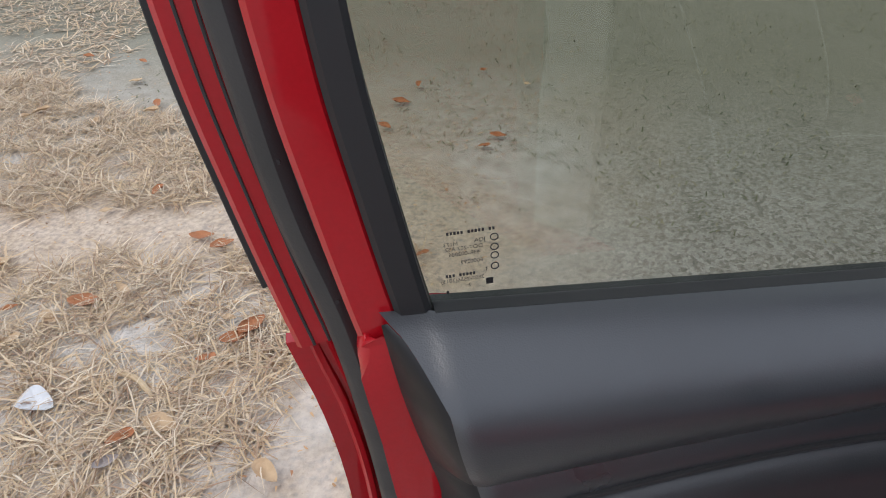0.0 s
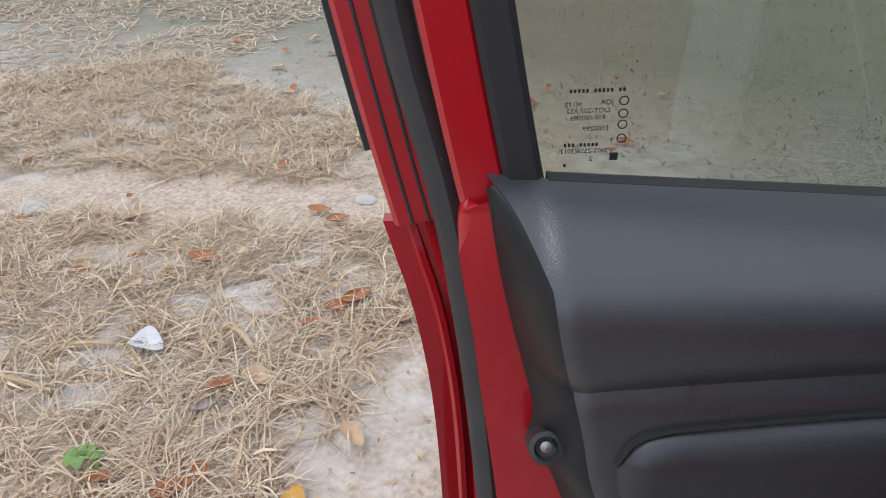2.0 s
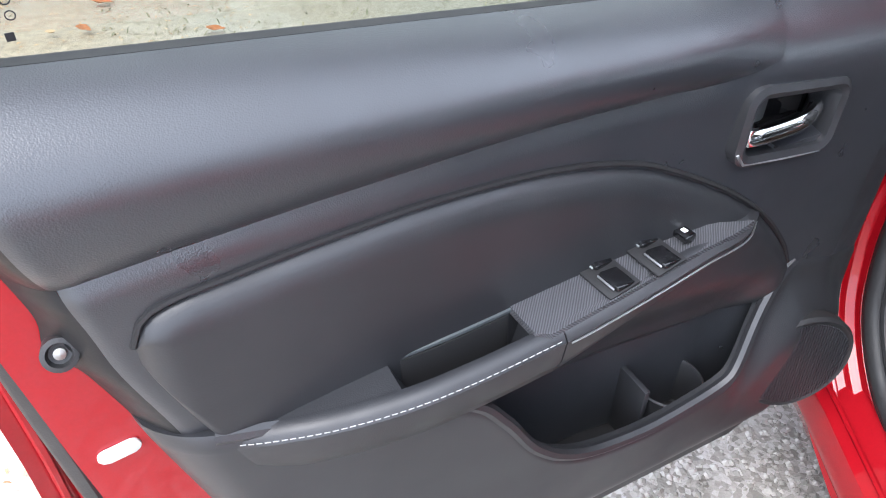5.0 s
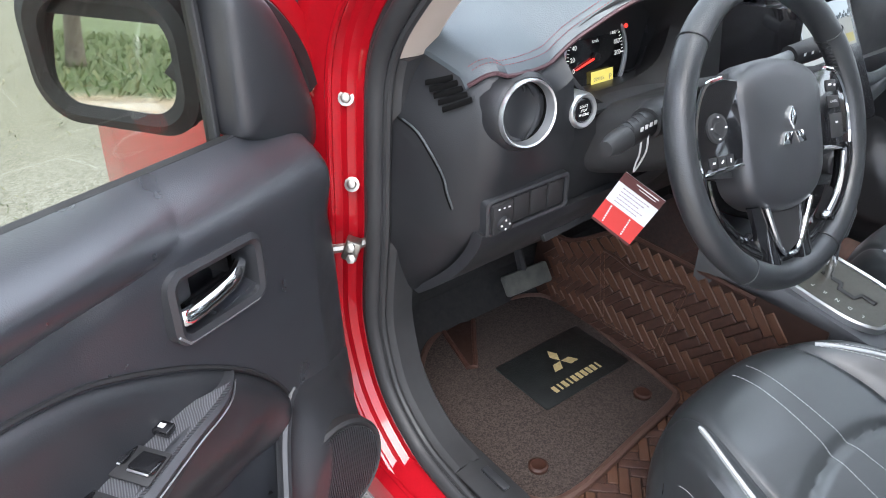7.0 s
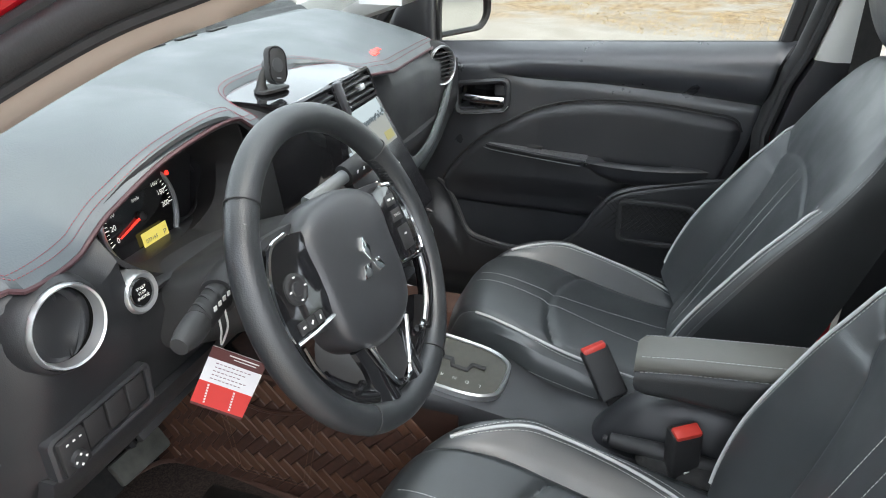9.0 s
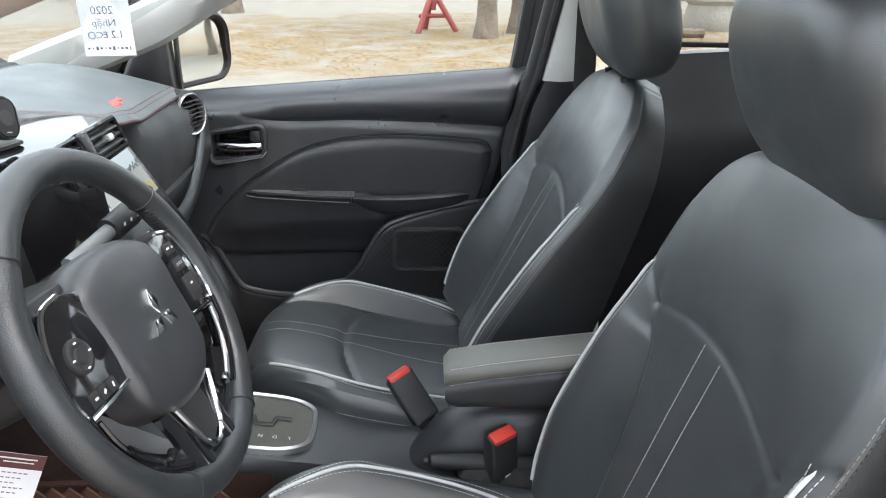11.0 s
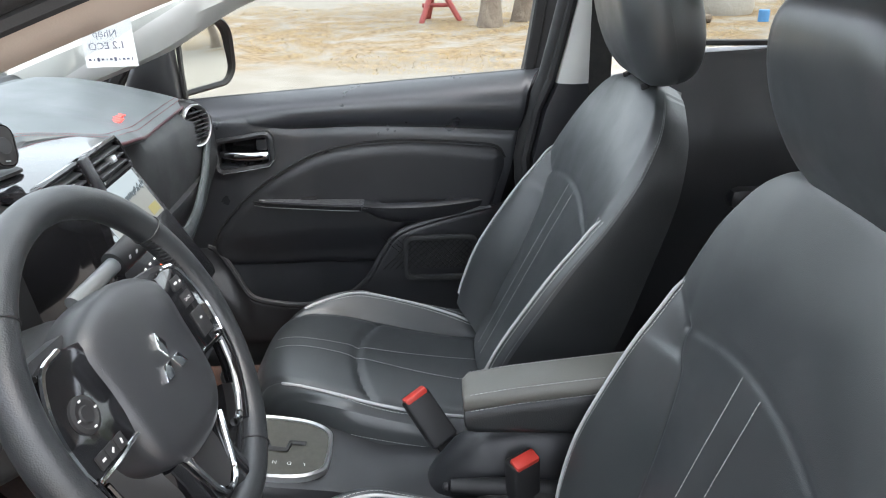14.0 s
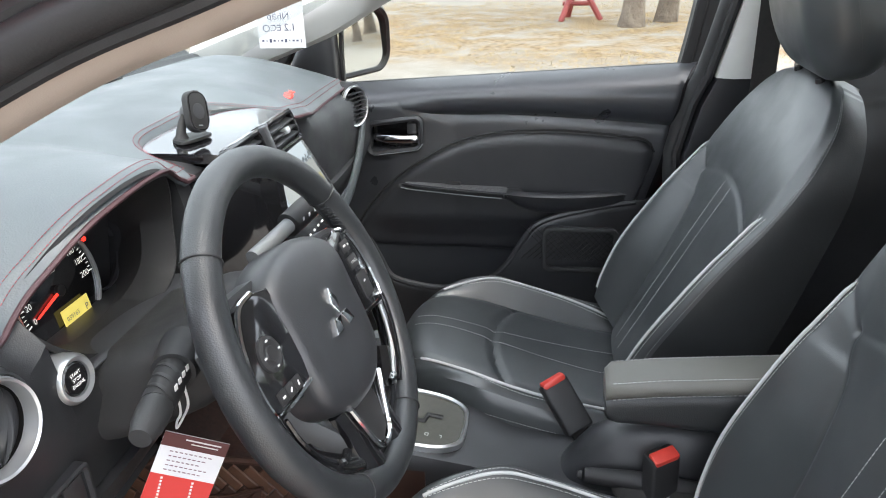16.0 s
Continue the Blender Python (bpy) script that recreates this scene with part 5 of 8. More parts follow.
part("screen_ground", rbox(0.098, 0.045, 0.0006, 0, sm @ pose(0.056, 0.0425, 0.0108)), glow("lit screen ground", (0.36, 0.38, 0.36), 0.30, DARKBASE), hu)
leafy = bmesh.new()
for k in range(46):
    spin([(0.0016 + 0.0005 * ((k * 5) % 4), 0), (0.001, 0.0003)], 7, sm @ pose(0.012 + k * 0.0021, 0.0665 + 0.0022 * math.sin(k * 2.1) + 0.003 * step(16, 40, k) * (0.6 + math.sin(k * 0.9)), 0.0112), leafy)
part("screen_trees", leafy, glow("lit screen trees", (0.05, 0.08, 0.10), 0.3, DARKBASE), hu, kind="stuff")
part("screen_patch", rbox(0.030, 0.014, 0.0004, 0, sm @ pose(0.086, 0.032, 0.0113)), glow("lit screen yellow", (0.45, 0.40, 0.12), 0.3, DARKBASE), hu)
part("screen_banner", rbox(0.028, 0.026, 0.0006, 0, sm @ pose(-0.070, 0.086, 0.0114)), ORANGE, hu, "orange lit tile")
part("screen_banner", rbox(0.070, 0.019, 0.0006, 0, sm @ pose(-0.025, -0.035, 0.0110)), ORANGE, hu, "orange lit tile")
keys = bmesh.new()
for k in range(8):
    rbox(0.005, 0.003, 0.0005, 0, sm @ pose(-0.095, 0.088 - k * 0.014, 0.0110), keys)
    rbox(0.006, 0.0025, 0.0005, 0, sm @ pose(-0.06 + k * 0.018, -0.014, 0.0110), keys)
part("screen_keys", keys, DIALWHITE, hu, "small lit key marks", kind="stuff")
part("fascia_trim", tube([stack_pt(0.158, k) + Vector((0, -0.006, 0)) for k in np.linspace(0.03, 0.9, 20)], 0.005, 8), PIANO, dash)
knobs = thing("heater_panel", "gloss black climate control panel", "control panel")
hm2 = Matrix.Translation((-0.036, 0.492, 0.705)) @ pose(0, 0, 0, 78, 0, 0)
part("panel_plate", prism(rrect(0.235, 0.085, 0.012), -0.02, 0.008, 0.002, hm2), PIANO, knobs)
for k in (-1, 0, 1):
    part("knob", spin([(0.021, 0.006), (0.020, 0.022), (0.017, 0.025), (0.001, 0.024)], 30, hm2 @ pose(k * 0.072, 0, 0)), SATIN if k else FINE, knobs, "round climate knob")
# passenger side lower edge and glove box
part("glove_box", shell(lambda s, t: Vector((0.15 + 0.36 * s, 0.600 + 0.10 * (1 - t) ** 1.4 - 0.012 * math.sin(math.pi * s), 0.62 + 0.17 * t)), 16, 10, lambda p: p + Vector((0, 0.02, 0))), FINE, dash, "black glove box lid")
part("lower_rail", tube(spline([(0.13, 0.545, 0.80), (0.22, 0.560, 0.765), (0.36, 0.580, 0.76), (0.46, 0.588, 0.80), (0.545, 0.60, 0.845)], 30), [0.013] * 30, 10, flat=0.55, up=(0, 1, 0)), GREYTRIM, dash, "grey curved dash rail")
part("end_rail", tube(spline([(0.555, 0.615, 0.835), (0.560, 0.618, 0.78), (0.545, 0.635, 0.71), (0.51, 0.665, 0.64)], 24), 0.016, 10, flat=0.6), GREYTRIM, dash, "grey curved dash end")
# magnetic phone holder on the tray
hold = thing("phone_holder", "black magnetic phone holder stuck on the dash tray", "phone holder", pose(-0.108, 0.655, 0.974))
part("foot", prism(spline([(-0.026, -0.014), (0.0, -0.018), (0.026, -0.012), (0.022, 0.010), (0.0, 0.016), (-0.020, 0.010)], 36, True), 0.0, 0.004, 0.002, pose(0, 0, 0, 0, 0, -20)), MATTE, hold, "flat black adhesive foot")
part("neck", tube(spline([(-0.014, 0.004, 0.003), (-0.013, 0.004, 0.012), (-0.008, 0.003, 0.022), (-0.002, 0.0, 0.031)], 12), [0.010, 0.009, 0.0075, 0.007, 0.0065, 0.006, 0.006, 0.006, 0.006, 0.006, 0.006, 0.006], 12, flat=0.7), MATTE, hold)
hp = pose(0.004, -0.008, 0.034, 76, 0, -16) @ pose(0, 0, 0, 0, 0, -14)
part("collar", spin([(0.012, -0.012), (0.013, -0.004), (0.010, 0.0)], 20, hp), FINE, hold, "black ball joint collar")
part("pad", prism(rrect(0.034, 0.052, 0.013, 8), 0.0, 0.009, 0.003, hp), MATTE, hold, "black magnet pad")
part("pad_ring", ring(rrect(0.030, 0.048, 0.0115, 8), rrect(0.028, 0.046, 0.0105, 8), 0.0085, 0.0096, hp), PIANO, hold)
part("pad_centre", spin([(0.010, 0.0088), (0.0095, 0.0096), (0.001, 0.0096)], 24, hp), FINE, hold)
part("pad_mark", rbox(0.007, 0.0012, 0.0004, 0, hp @ pose(0, -0.018, 0.0094)), SATIN, hold)

# ---- steering column and wheel ----
col = thing("steering_column", "black steering column cover with stalks", "steering column")
cc = []
for y, w, zt, zb in ((0.655, 0.190, 0.838, 0.735), (0.600, 0.182, 0.858, 0.745), (0.55, 0.168, 0.878, 0.762), (0.51, 0.150, 0.888, 0.780), (0.475, 0.118, 0.886, 0.800)):
    cc.append([Vector((-0.352 + x, y + 0.10 * (z / (zt - zb)) * -0.3, (zt + zb) / 2 + z)) for x, z in rrect(w, zt - zb, 0.034, 6)])
part("shroud", loft(cc), RUBBER, col, "black column shroud")
stalk = part("light_stalk", tube([(-0.428, 0.525, 0.862), (-0.452, 0.519, 0.863), (-0.471, 0.514, 0.863)], [0.0225, 0.0215, 0.0195], 22), MATTE, col, "black light stalk collar")
part("stalk_barrel", tube([(-0.463, 0.516, 0.863), (-0.491, 0.510, 0.8625), (-0.517, 0.5055, 0.861)], [0.0160, 0.0150, 0.0142], 20), MATTE, stalk)
for q in (0.2, 0.5, 0.8):
    c = Vector((-0.471, 0.514, 0.863)).lerp(Vector((-0.517, 0.5055, 0.861)), q)
    part("stalk_ring", tube([c, c + Vector((-0.004, 0.001, 0.0003))], 0.0166 - 0.001 * q, 20), RUBBER, stalk)
part("stalk_knob", tube([(-0.517, 0.5055, 0.861), (-0.5225, 0.5045, 0.8607), (-0.541, 0.501, 0.8600), (-0.556, 0.499, 0.859)], [0.0138, 0.0142, 0.0132, 0.0090], 18), RUBBER, stalk, "smooth stalk end")
smk = bmesh.new()
for k in range(4):
    rbox(0.0045, 0.0008, 0.005, 0, pose(-0.474 - 0.010 * k, 0.4980 - 0.0016 * k, 0.8715), smk)
part("stalk_marks", smk, WHITE, stalk)
st2 = part("wiper_stalk", tube([(-0.275, 0.515, 0.885), (-0.235, 0.505, 0.893), (-0.165, 0.488, 0.905)], [0.010, 0.009, 0.0095], 14), GREYPLASTIC, col, "grey wiper stalk")
part("stalk_knob", tube([(-0.205, 0.498, 0.898), (-0.165, 0.488, 0.905), (-0.145, 0.483, 0.908)], [0.015, 0.0155, 0.013], 16), MATTE, st2, "black ribbed stalk end")
smk = bmesh.new()
for k in range(3):
    rbox(0.004, 0.0008, 0.004, 0, pose(-0.20 + 0.013 * k, 0.480 - 0.003 * k, 0.905 + 0.001 * k), smk)
part("stalk_marks", smk, WHITE, st2)

WM = Matrix.Translation((-0.352, 0.418, 0.857)) @ pose(0, 0, 0, 65, 0, 0) @ pose(0, 0, 0, 0, 0, -7.5)
wheel = thing("steering_wheel", "black leather steering wheel with gloss spokes and badge", "steering wheel", WM)
RC = 0.1735
rim_pts = [Vector((RC * math.cos(a), RC * math.sin(a) * 0.985, 0)) for a in np.linspace(0, 2 * math.pi, 96, endpoint=False)]
part("rim", tube(rim_pts, 0.0165, 16, closed=True, flat=1.0), RIMLEATHER, wheel, "black leather rim")
for a in (141, 39, 241, 299):
    part("rim_seam", tube([Vector(((RC + 0.0172 * math.cos(q)) * math.cos(radians(a)), (RC + 0.0172 * math.cos(q)) * math.sin(radians(a)) * 0.985, 0.0172 * math.sin(q))) for q in np.linspace(0, 2 * math.pi, 20, endpoint=False)], 0.0009, 5, closed=True), MATTE, wheel)
lace = []
for k in range(26):
    a = radians(15 + k * 0.9)
    lace.append(Vector(((RC - 0.0162) * math.cos(a), (RC - 0.0162) * math.sin(a), 0.004 * (1 if k % 2 else -1))))
part("lacing", tube(lace, 0.0018, 5), MATTE, wheel, "black laced seam")
hub_o = spline([(-0.084, 0.056), (-0.050, 0.078), (0.0, 0.085), (0.050, 0.078), (0.084, 0.056), (0.084, 0.012), (0.083, -0.030), (0.074, -0.066), (0.042, -0.089), (0.0, -0.095), (-0.042, -0.089), (-0.074, -0.066), (-0.083, -0.030), (-0.084, 0.012)], 60, True)
rings = []
for k, (sc, z) in enumerate(((0.98, -0.03), (1.0, -0.004), (0.985, 0.004), (0.945, 0.0105), (0.86, 0.0155), (0.70, 0.0185), (0.45, 0.0205), (0.15, 0.021))):
    rings.append([Vector((p[0] * sc, p[1] * sc, z)) for p in hub_o])
part("airbag_pad", loft(rings), FINE, wheel, "grained airbag pad")
# badge of three lozenges
badge = bmesh.new()
for a in (90, 210, 330):
    prism([(0.0015, 0), (0.0150, 0.0085), (0.0285, 0), (0.0150, -0.0085)], 0.0, 0.0035, 0.001, pose(0, -0.002, 0.0205, 0, 0, a), badge)
part("badge", badge, CHROME, wheel, "chrome three lozenge badge")
for s in (-1, 1):
    # upper spokes: flush dark panels edged in chrome
    sp = part("spoke", loft([[Vector((s * x, y, z)) for y, z in ((y0, -0.022), (y1, -0.022), (y1, zt), (y0, zt))] for x, y0, y1, zt in ((0.070, -0.045, 0.072, -0.006), (0.12, -0.040, 0.070, -0.005), (0.150, -0.034, 0.062, -0.004), (0.170, -0.012, 0.044, -0.003))]), FINE, wheel, "dark steering wheel spoke")
    pod = [(s * 0.078, 0.062), (s * 0.104, 0.066), (s * 0.130, 0.060), (s * 0.147, 0.036), (s * 0.154, 0.008), (s * 0.154, -0.020), (s * 0.150, -0.034), (s * 0.116, -0.033), (s * 0.082, -0.030), (s * 0.078, 0.0), (s * 0.076, 0.035)]
    tilt = pose(0, 0, 0.005, 0, 3 * s, 0)
    part("switch_pod", prism(pod if s > 0 else pod[::-1], -0.006, 0.009, 0.0015, tilt), PIANO, sp, "gloss black spoke switch panel")
    part("pod_edge", tube(spline([tilt @ Vector((x, y, 0.0085)) for x, y in pod[1:6]], 24) + [tilt @ Vector((x, y, 0.0085)) for x, y in pod[6:9]], 0.0027, 6), CHROME, sp, "bright chrome pod edge")
    part("pod_filler", prism([(s * 0.136, 0.060), (s * 0.160, 0.052), (s * 0.164, 0.020), (s * 0.153, 0.012), (s * 0.149, 0.038)][::s], -0.008, 0.003, 0.001, tilt), PIANO, sp, "gloss black spoke corner")
    if s < 0:
        pad = part("pod_pad", spin([(0.0165, 0), (0.0160, 0.003), (0.0125, 0.0042), (0.0105, 0.0030), (0.0075, 0.0030), (0.0065, 0.0045), (0.001, 0.0045)], 28, tilt @ pose(-0.121, 0.014, 0.0085)), MATTE, sp, "round control pad")
        for q in range(4):
            part("pod_mark", rbox(0.0034, 0.0016, 0.0004, 0, tilt @ pose(-0.121 + 0.0118 * math.cos(q * math.pi / 2), 0.014 + 0.0118 * math.sin(q * math.pi / 2), 0.0130)), WHITE, pad)
        for k in range(3):
            btn = part("pod_button", rbox(0.0125, 0.0125, 0.003, 0.001, tilt @ pose(-0.132 + 0.0137 * k, -0.0225, 0.0095, 0, 0, 2)), MATTE, sp, "black pod button")
            part("pod_mark", rbox(0.0046, 0.0022, 0.0004, 0.0001, tilt @ pose(-0.132 + 0.0137 * k, -0.0225, 0.0112, 0, 0, 40 * k)), WHITE, btn)
    else:
        for x, y, w, h in ((0.113, 0.044, 0.024, 0.014), (0.116, 0.024, 0.026, 0.015), (0.119, -0.006, 0.030, 0.030)):
            part("pod_button", rbox(w, h, 0.003, 0.001, tilt @ pose(x, y, 0.0090)), MATTE, sp, "black pod button")
        words("pod_text", "CANCEL", 0.0048, tilt @ pose(0.115, 0.024, 0.0110), WHITE, sp)
        for x, y, w in ((0.108, 0.045, 0.008), (0.120, 0.044, 0.004), (0.118, -0.002, 0.006)):
            part("pod_mark", rbox(w, 0.0024, 0.0004, 0, tilt @ pose(x, y, 0.0110)), WHITE, sp)
    # open slots beside the hub with gloss trim following the rim
    part("side_trim", tube(spline([(s * 0.152, -0.030, -0.002), (s * 0.147, -0.062, -0.003), (s * 0.128, -0.096, -0.004), (s * 0.098, -0.124, -0.005)], 20), 0.0135, 12, flat=0.8), PIANO, wheel, "gloss inner rim trim")
    # matching lines, bright right and black left: the glint is put into the colour
    part("side_glint", tube(spline([(s * 0.139, -0.040, 0.004), (s * 0.132, -0.066, 0.003), (s * 0.116, -0.092, 0.002), (s * 0.094, -0.112, 0.001)], 16), 0.0024, 6), SATIN if s > 0 else PIANO, wheel, "trim line, glint painted on the right")
    part("trim_end", tube([(s * 0.094, -0.112, 0.001), (s * 0.083, -0.116, 0.002), (s * 0.072, -0.112, 0.002)], 0.0045, 8), CHROME if s > 0 else PIANO, wheel, "gloss trim end")
    leg = part("lower_spoke", tube([Vector((s * 0.040, -0.080, -0.004)), Vector((s * 0.036, -0.105, -0.004)), Vector((s * 0.034, -0.135, -0.004)), Vector((s * 0.034, -0.165, -0.002))], [0.022, 0.019, 0.020, 0.026], 10, flat=0.5, up=(0, 0, 1)), PIANO, wheel, "gloss black lower spoke")
    part("spoke_edge", tube(spline([Vector((s * 0.046, -0.084, 0.010)), Vector((s * 0.034, -0.110, 0.008)), Vector((s * 0.022, -0.134, 0.006)), Vector((s * 0.011, -0.144, 0.006)), Vector((0.0, -0.146, 0.006))], 24), 0.0032, 8), CHROME, leg, "bright spoke edge")
part("spoke_panel", prism([(-0.040, -0.086), (-0.020, -0.136), (0.0, -0.144), (0.020, -0.136), (0.040, -0.086), (0.0, -0.092)], -0.006, 0.004, 0.001), MATTE, wheel, "dark lower spoke insert")
part("lower_trim", shell(lambda q, t: Vector(((RC - 0.010 - 0.030 * t) * math.cos(radians(216 + 108 * q)), (RC - 0.010 - 0.030 * t) * math.sin(radians(216 + 108 * q)), -0.006 + 0.008 * math.sin(math.pi * t))), 30, 5, lambda p: p - Vector((0, 0, 0.012))), PIANO, wheel, "gloss black lower rim trim")
part("column_boss", spin([(0.05, -0.095), (0.070, -0.03), (0.06, -0.012)], 24), MATTE, wheel)
# card hanging from the light stalk
card = thing("service_card", "red and white service card hanging from the stalk", "card")
part("clip", tube(spline([(-0.486, 0.497, 0.862), (-0.480, 0.500, 0.838), (-0.466, 0.516, 0.812), (-0.454, 0.532, 0.790), (-0.464, 0.524, 0.806), (-0.484, 0.506, 0.832), (-0.491, 0.502, 0.862)], 30), 0.0012, 6), ALU, card, "white plastic loop")
ax = (Vector((-0.432, 0.496, 0.755)) - Vector((-0.452, 0.548, 0.782))).normalized()
dn = (Vector((-0.462, 0.580, 0.705)) - Vector((-0.452, 0.548, 0.782))).normalized()
dn = (dn - ax * dn.dot(ax)).normalized()
nrm = ax.cross(dn)
o = Vector((-0.451, 0.546, 0.784))
CK = Matrix((( ax.x, dn.x, nrm.x, o.x), (ax.y, dn.y, nrm.y, o.y), (ax.z, dn.z, nrm.z, o.z), (0, 0, 0, 1)))
W, L = 0.062, 0.088
part("sheet", rbox(W, L, 0.0008, 0, CK @ pose(W / 2, L / 2, 0)), PAPER, card, "white printed card")
for sgn in (1, -1):
    zz = 0.0008 * sgn
    part("print", rbox(W, 0.016, 0.0002, 0, CK @ pose(W / 2, 0.008, zz)), CARDDARK, card)
    part("print", rbox(W, 0.034, 0.0002, 0, CK @ pose(W / 2, L - 0.021, zz)), CARDRED, card, "red printed band")
    part("print", rbox(W, 0.004, 0.0002, 0, CK @ pose(W / 2, L - 0.002, zz)), CARDDARK, card)
    ln = bmesh.new()
    for k in range(5):
        for j in range(9 - k % 3):
            rbox(0.0034 - 0.0008 * ((j + k) % 2), 0.0011, 0.0002, 0, CK @ pose(W / 2 - 0.019 + 0.0046 * j, 0.021 + 0.0056 * k, zz * 1.3), ln)
    part("printed_text", ln, mat("grey print", (0.25, 0.16, 0.20), 0.6), card, kind="stuff")
    ln = bmesh.new()
    for k in range(7):
        for x in (0.012, 0.042):
            rbox(0.0022, 0.0026, 0.0002, 0, CK @ pose(x + 0.0004 * k, L - 0.034 + 0.0042 * k, zz * 1.3), ln)
    rbox(0.034, 0.0016, 0.0002, 0, CK @ pose(0.038, 0.005, zz * 1.3), ln)
    rbox(0.026, 0.0012, 0.0002, 0, CK @ pose(0.040, 0.009, zz * 1.3), ln)
    part("printed_text", ln, WHITE, card, kind="stuff")
# ---- front seats: local x across, y forward, z up from the ground ----
LEAN = radians(27)
UPV, FWD = Vector((0, -math.sin(LEAN), math.cos(LEAN))), Vector((0, math.cos(LEAN), math.sin(LEAN)))
BASE = Vector((0, 0.055, 0.465))
seat_z = curve1([0.0, 0.086, 0.18, 0.27, 0.36, 0.42, 0.46, 0.485], [0.430, 0.437, 0.455, 0.478, 0.504, 0.512, 0.498, 0.455])


def cushion_pt(q, y, lift=0.0):
    """q from -1 to 1 across the cushion, over its sides."""
    w = abs(q)
    s = 1 if q >= 0 else -1
    hw = 0.234 - 0.050 * step(0.30, 0.50, y) - 0.012 * step(0.10, 0.0, y)
    bol = 0.030 * (1 - step(0.30, 0.470, y) * 0.9)
    zc = seat_z(y)
    if w <= 0.8:
        x = hw * 0.93 * w / 0.8
        z = zc + bol * step(0.50, 0.74, w) - 0.006 * math.exp(-((w - 0.52) / 0.03) ** 2) - 0.010 * step(0.72, 0.80, w)
    else:
        k = (w - 0.8) / 0.2
        x = hw * (0.93 + 0.07 * math.sin(min(k * 2.2, 1) * math.pi / 2) - 0.05 * k * k)
        z = zc + bol - 0.010 - (zc + bol - 0.01 - 0.31) * k ** 1.35
    if w < 0.5:
        z += 0.006 * math.cos(math.pi * w) - 0.006 * math.exp(-((y - 0.265 - 0.03 * (1 - (w / 0.5) ** 2)) / 0.008) ** 2)
    return Vector((s * x, y - 0.070 * min(w / 0.85, 1.0) ** 3 * (y / 0.485) ** 2, z + lift))


back_hw = curve1([0.0, 0.06, 0.14, 0.275, 0.39, 0.45, 0.485, 0.53, 0.557, 0.577, 0.592, 0.600], [0.212, 0.222, 0.228, 0.228, 0.224, 0.220, 0.212, 0.188, 0.160, 0.122, 0.070, 0.012])
back_crest = curve1([0.0, 0.06, 0.14, 0.24, 0.31, 0.39, 0.475, 0.60], [0.046, 0.057, 0.062, 0.053, 0.043, 0.027, 0.017, 0.004])
back_rear = curve1([0.0, 0.20, 0.40, 0.50, 0.58, 0.60], [-0.115, -0.110, -0.082, -0.064, -0.046, -0.040])
insert_hw = curve1([0.0, 0.09, 0.20, 0.30, 0.35, 0.60], [0.090, 0.096, 0.112, 0.142, 0.168, 0.200])
INSERT_TOP = 0.352


def insert_arch(x):
    return INSERT_TOP + 0.034 * (1 - min(abs(x) / 0.168, 1.0) ** 2)


def near_line(px, py, ax, ay, bx, by):
    """Distance from a point to a segment."""
    dx, dy = bx - ax, by - ay
    k = min(max(((px - ax) * dx + (py - ay) * dy) / (dx * dx + dy * dy), 0.0), 1.0)
    return math.hypot(px - ax - k * dx, py - ay - k * dy)


def back_pt(q, h, lift=0.0):
    """q from -1 to 1 across the backrest, round its sides; h along its height."""
    w, s = abs(q), 1 if q >= 0 else -1
    hw, crest = back_hw(h), back_crest(h)
    upper = step(0.27, 0.50, h)
    mid = 0.008 + 0.010 * upper
    if w <= 0.72:
        x = hw * w / 0.72
        xs = insert_hw(h)
        inner = mid + 0.008 * (1 - min(x / xs, 1.0) ** 2) * (1 - upper)
        k = min(max((x - xs) / max(hw - xs, 0.02), 0.0), 1.0)
        bolster = mid + (crest - mid) * math.sin(math.pi / 2 * k) ** 1.6
        flat = mid + (crest - mid) * (x / max(hw, 0.01)) ** 2
        d = (inner if x < xs else bolster) * (1 - upper) + flat * upper
        if h < insert_arch(x) + 0.03:
            d -= 0.0025 * math.exp(-((x - xs) / 0.0065) ** 2) * (1 - step(INSERT_TOP, INSERT_TOP + 0.02, h))
        if x < 0.172:
            d -= 0.0022 * math.exp(-((h - insert_arch(x)) / 0.0065) ** 2)
        d -= 0.0022 * math.exp(-(near_line(x, h, 0.168, INSERT_TOP, 0.222, 0.402) / 0.0070) ** 2)
        d -= 0.010 * step(0.655, 0.72, w) ** 2
    else:
        k = (w - 0.72) / 0.28
        x = hw * (1.0 + 0.035 * math.sin(min(k * 1.8, 1) * math.pi / 2) - 0.10 * k * k)
        front = crest - 0.010
        d = front - (front - back_rear(h)) * (0.35 * k + 0.65 * k ** 1.6)
    top = -0.012 * step(0.56, 0.60, h) ** 2
    p = BASE + UPV * h + FWD * (d + top + lift)
    return Vector((s * x, p.y, p.z))


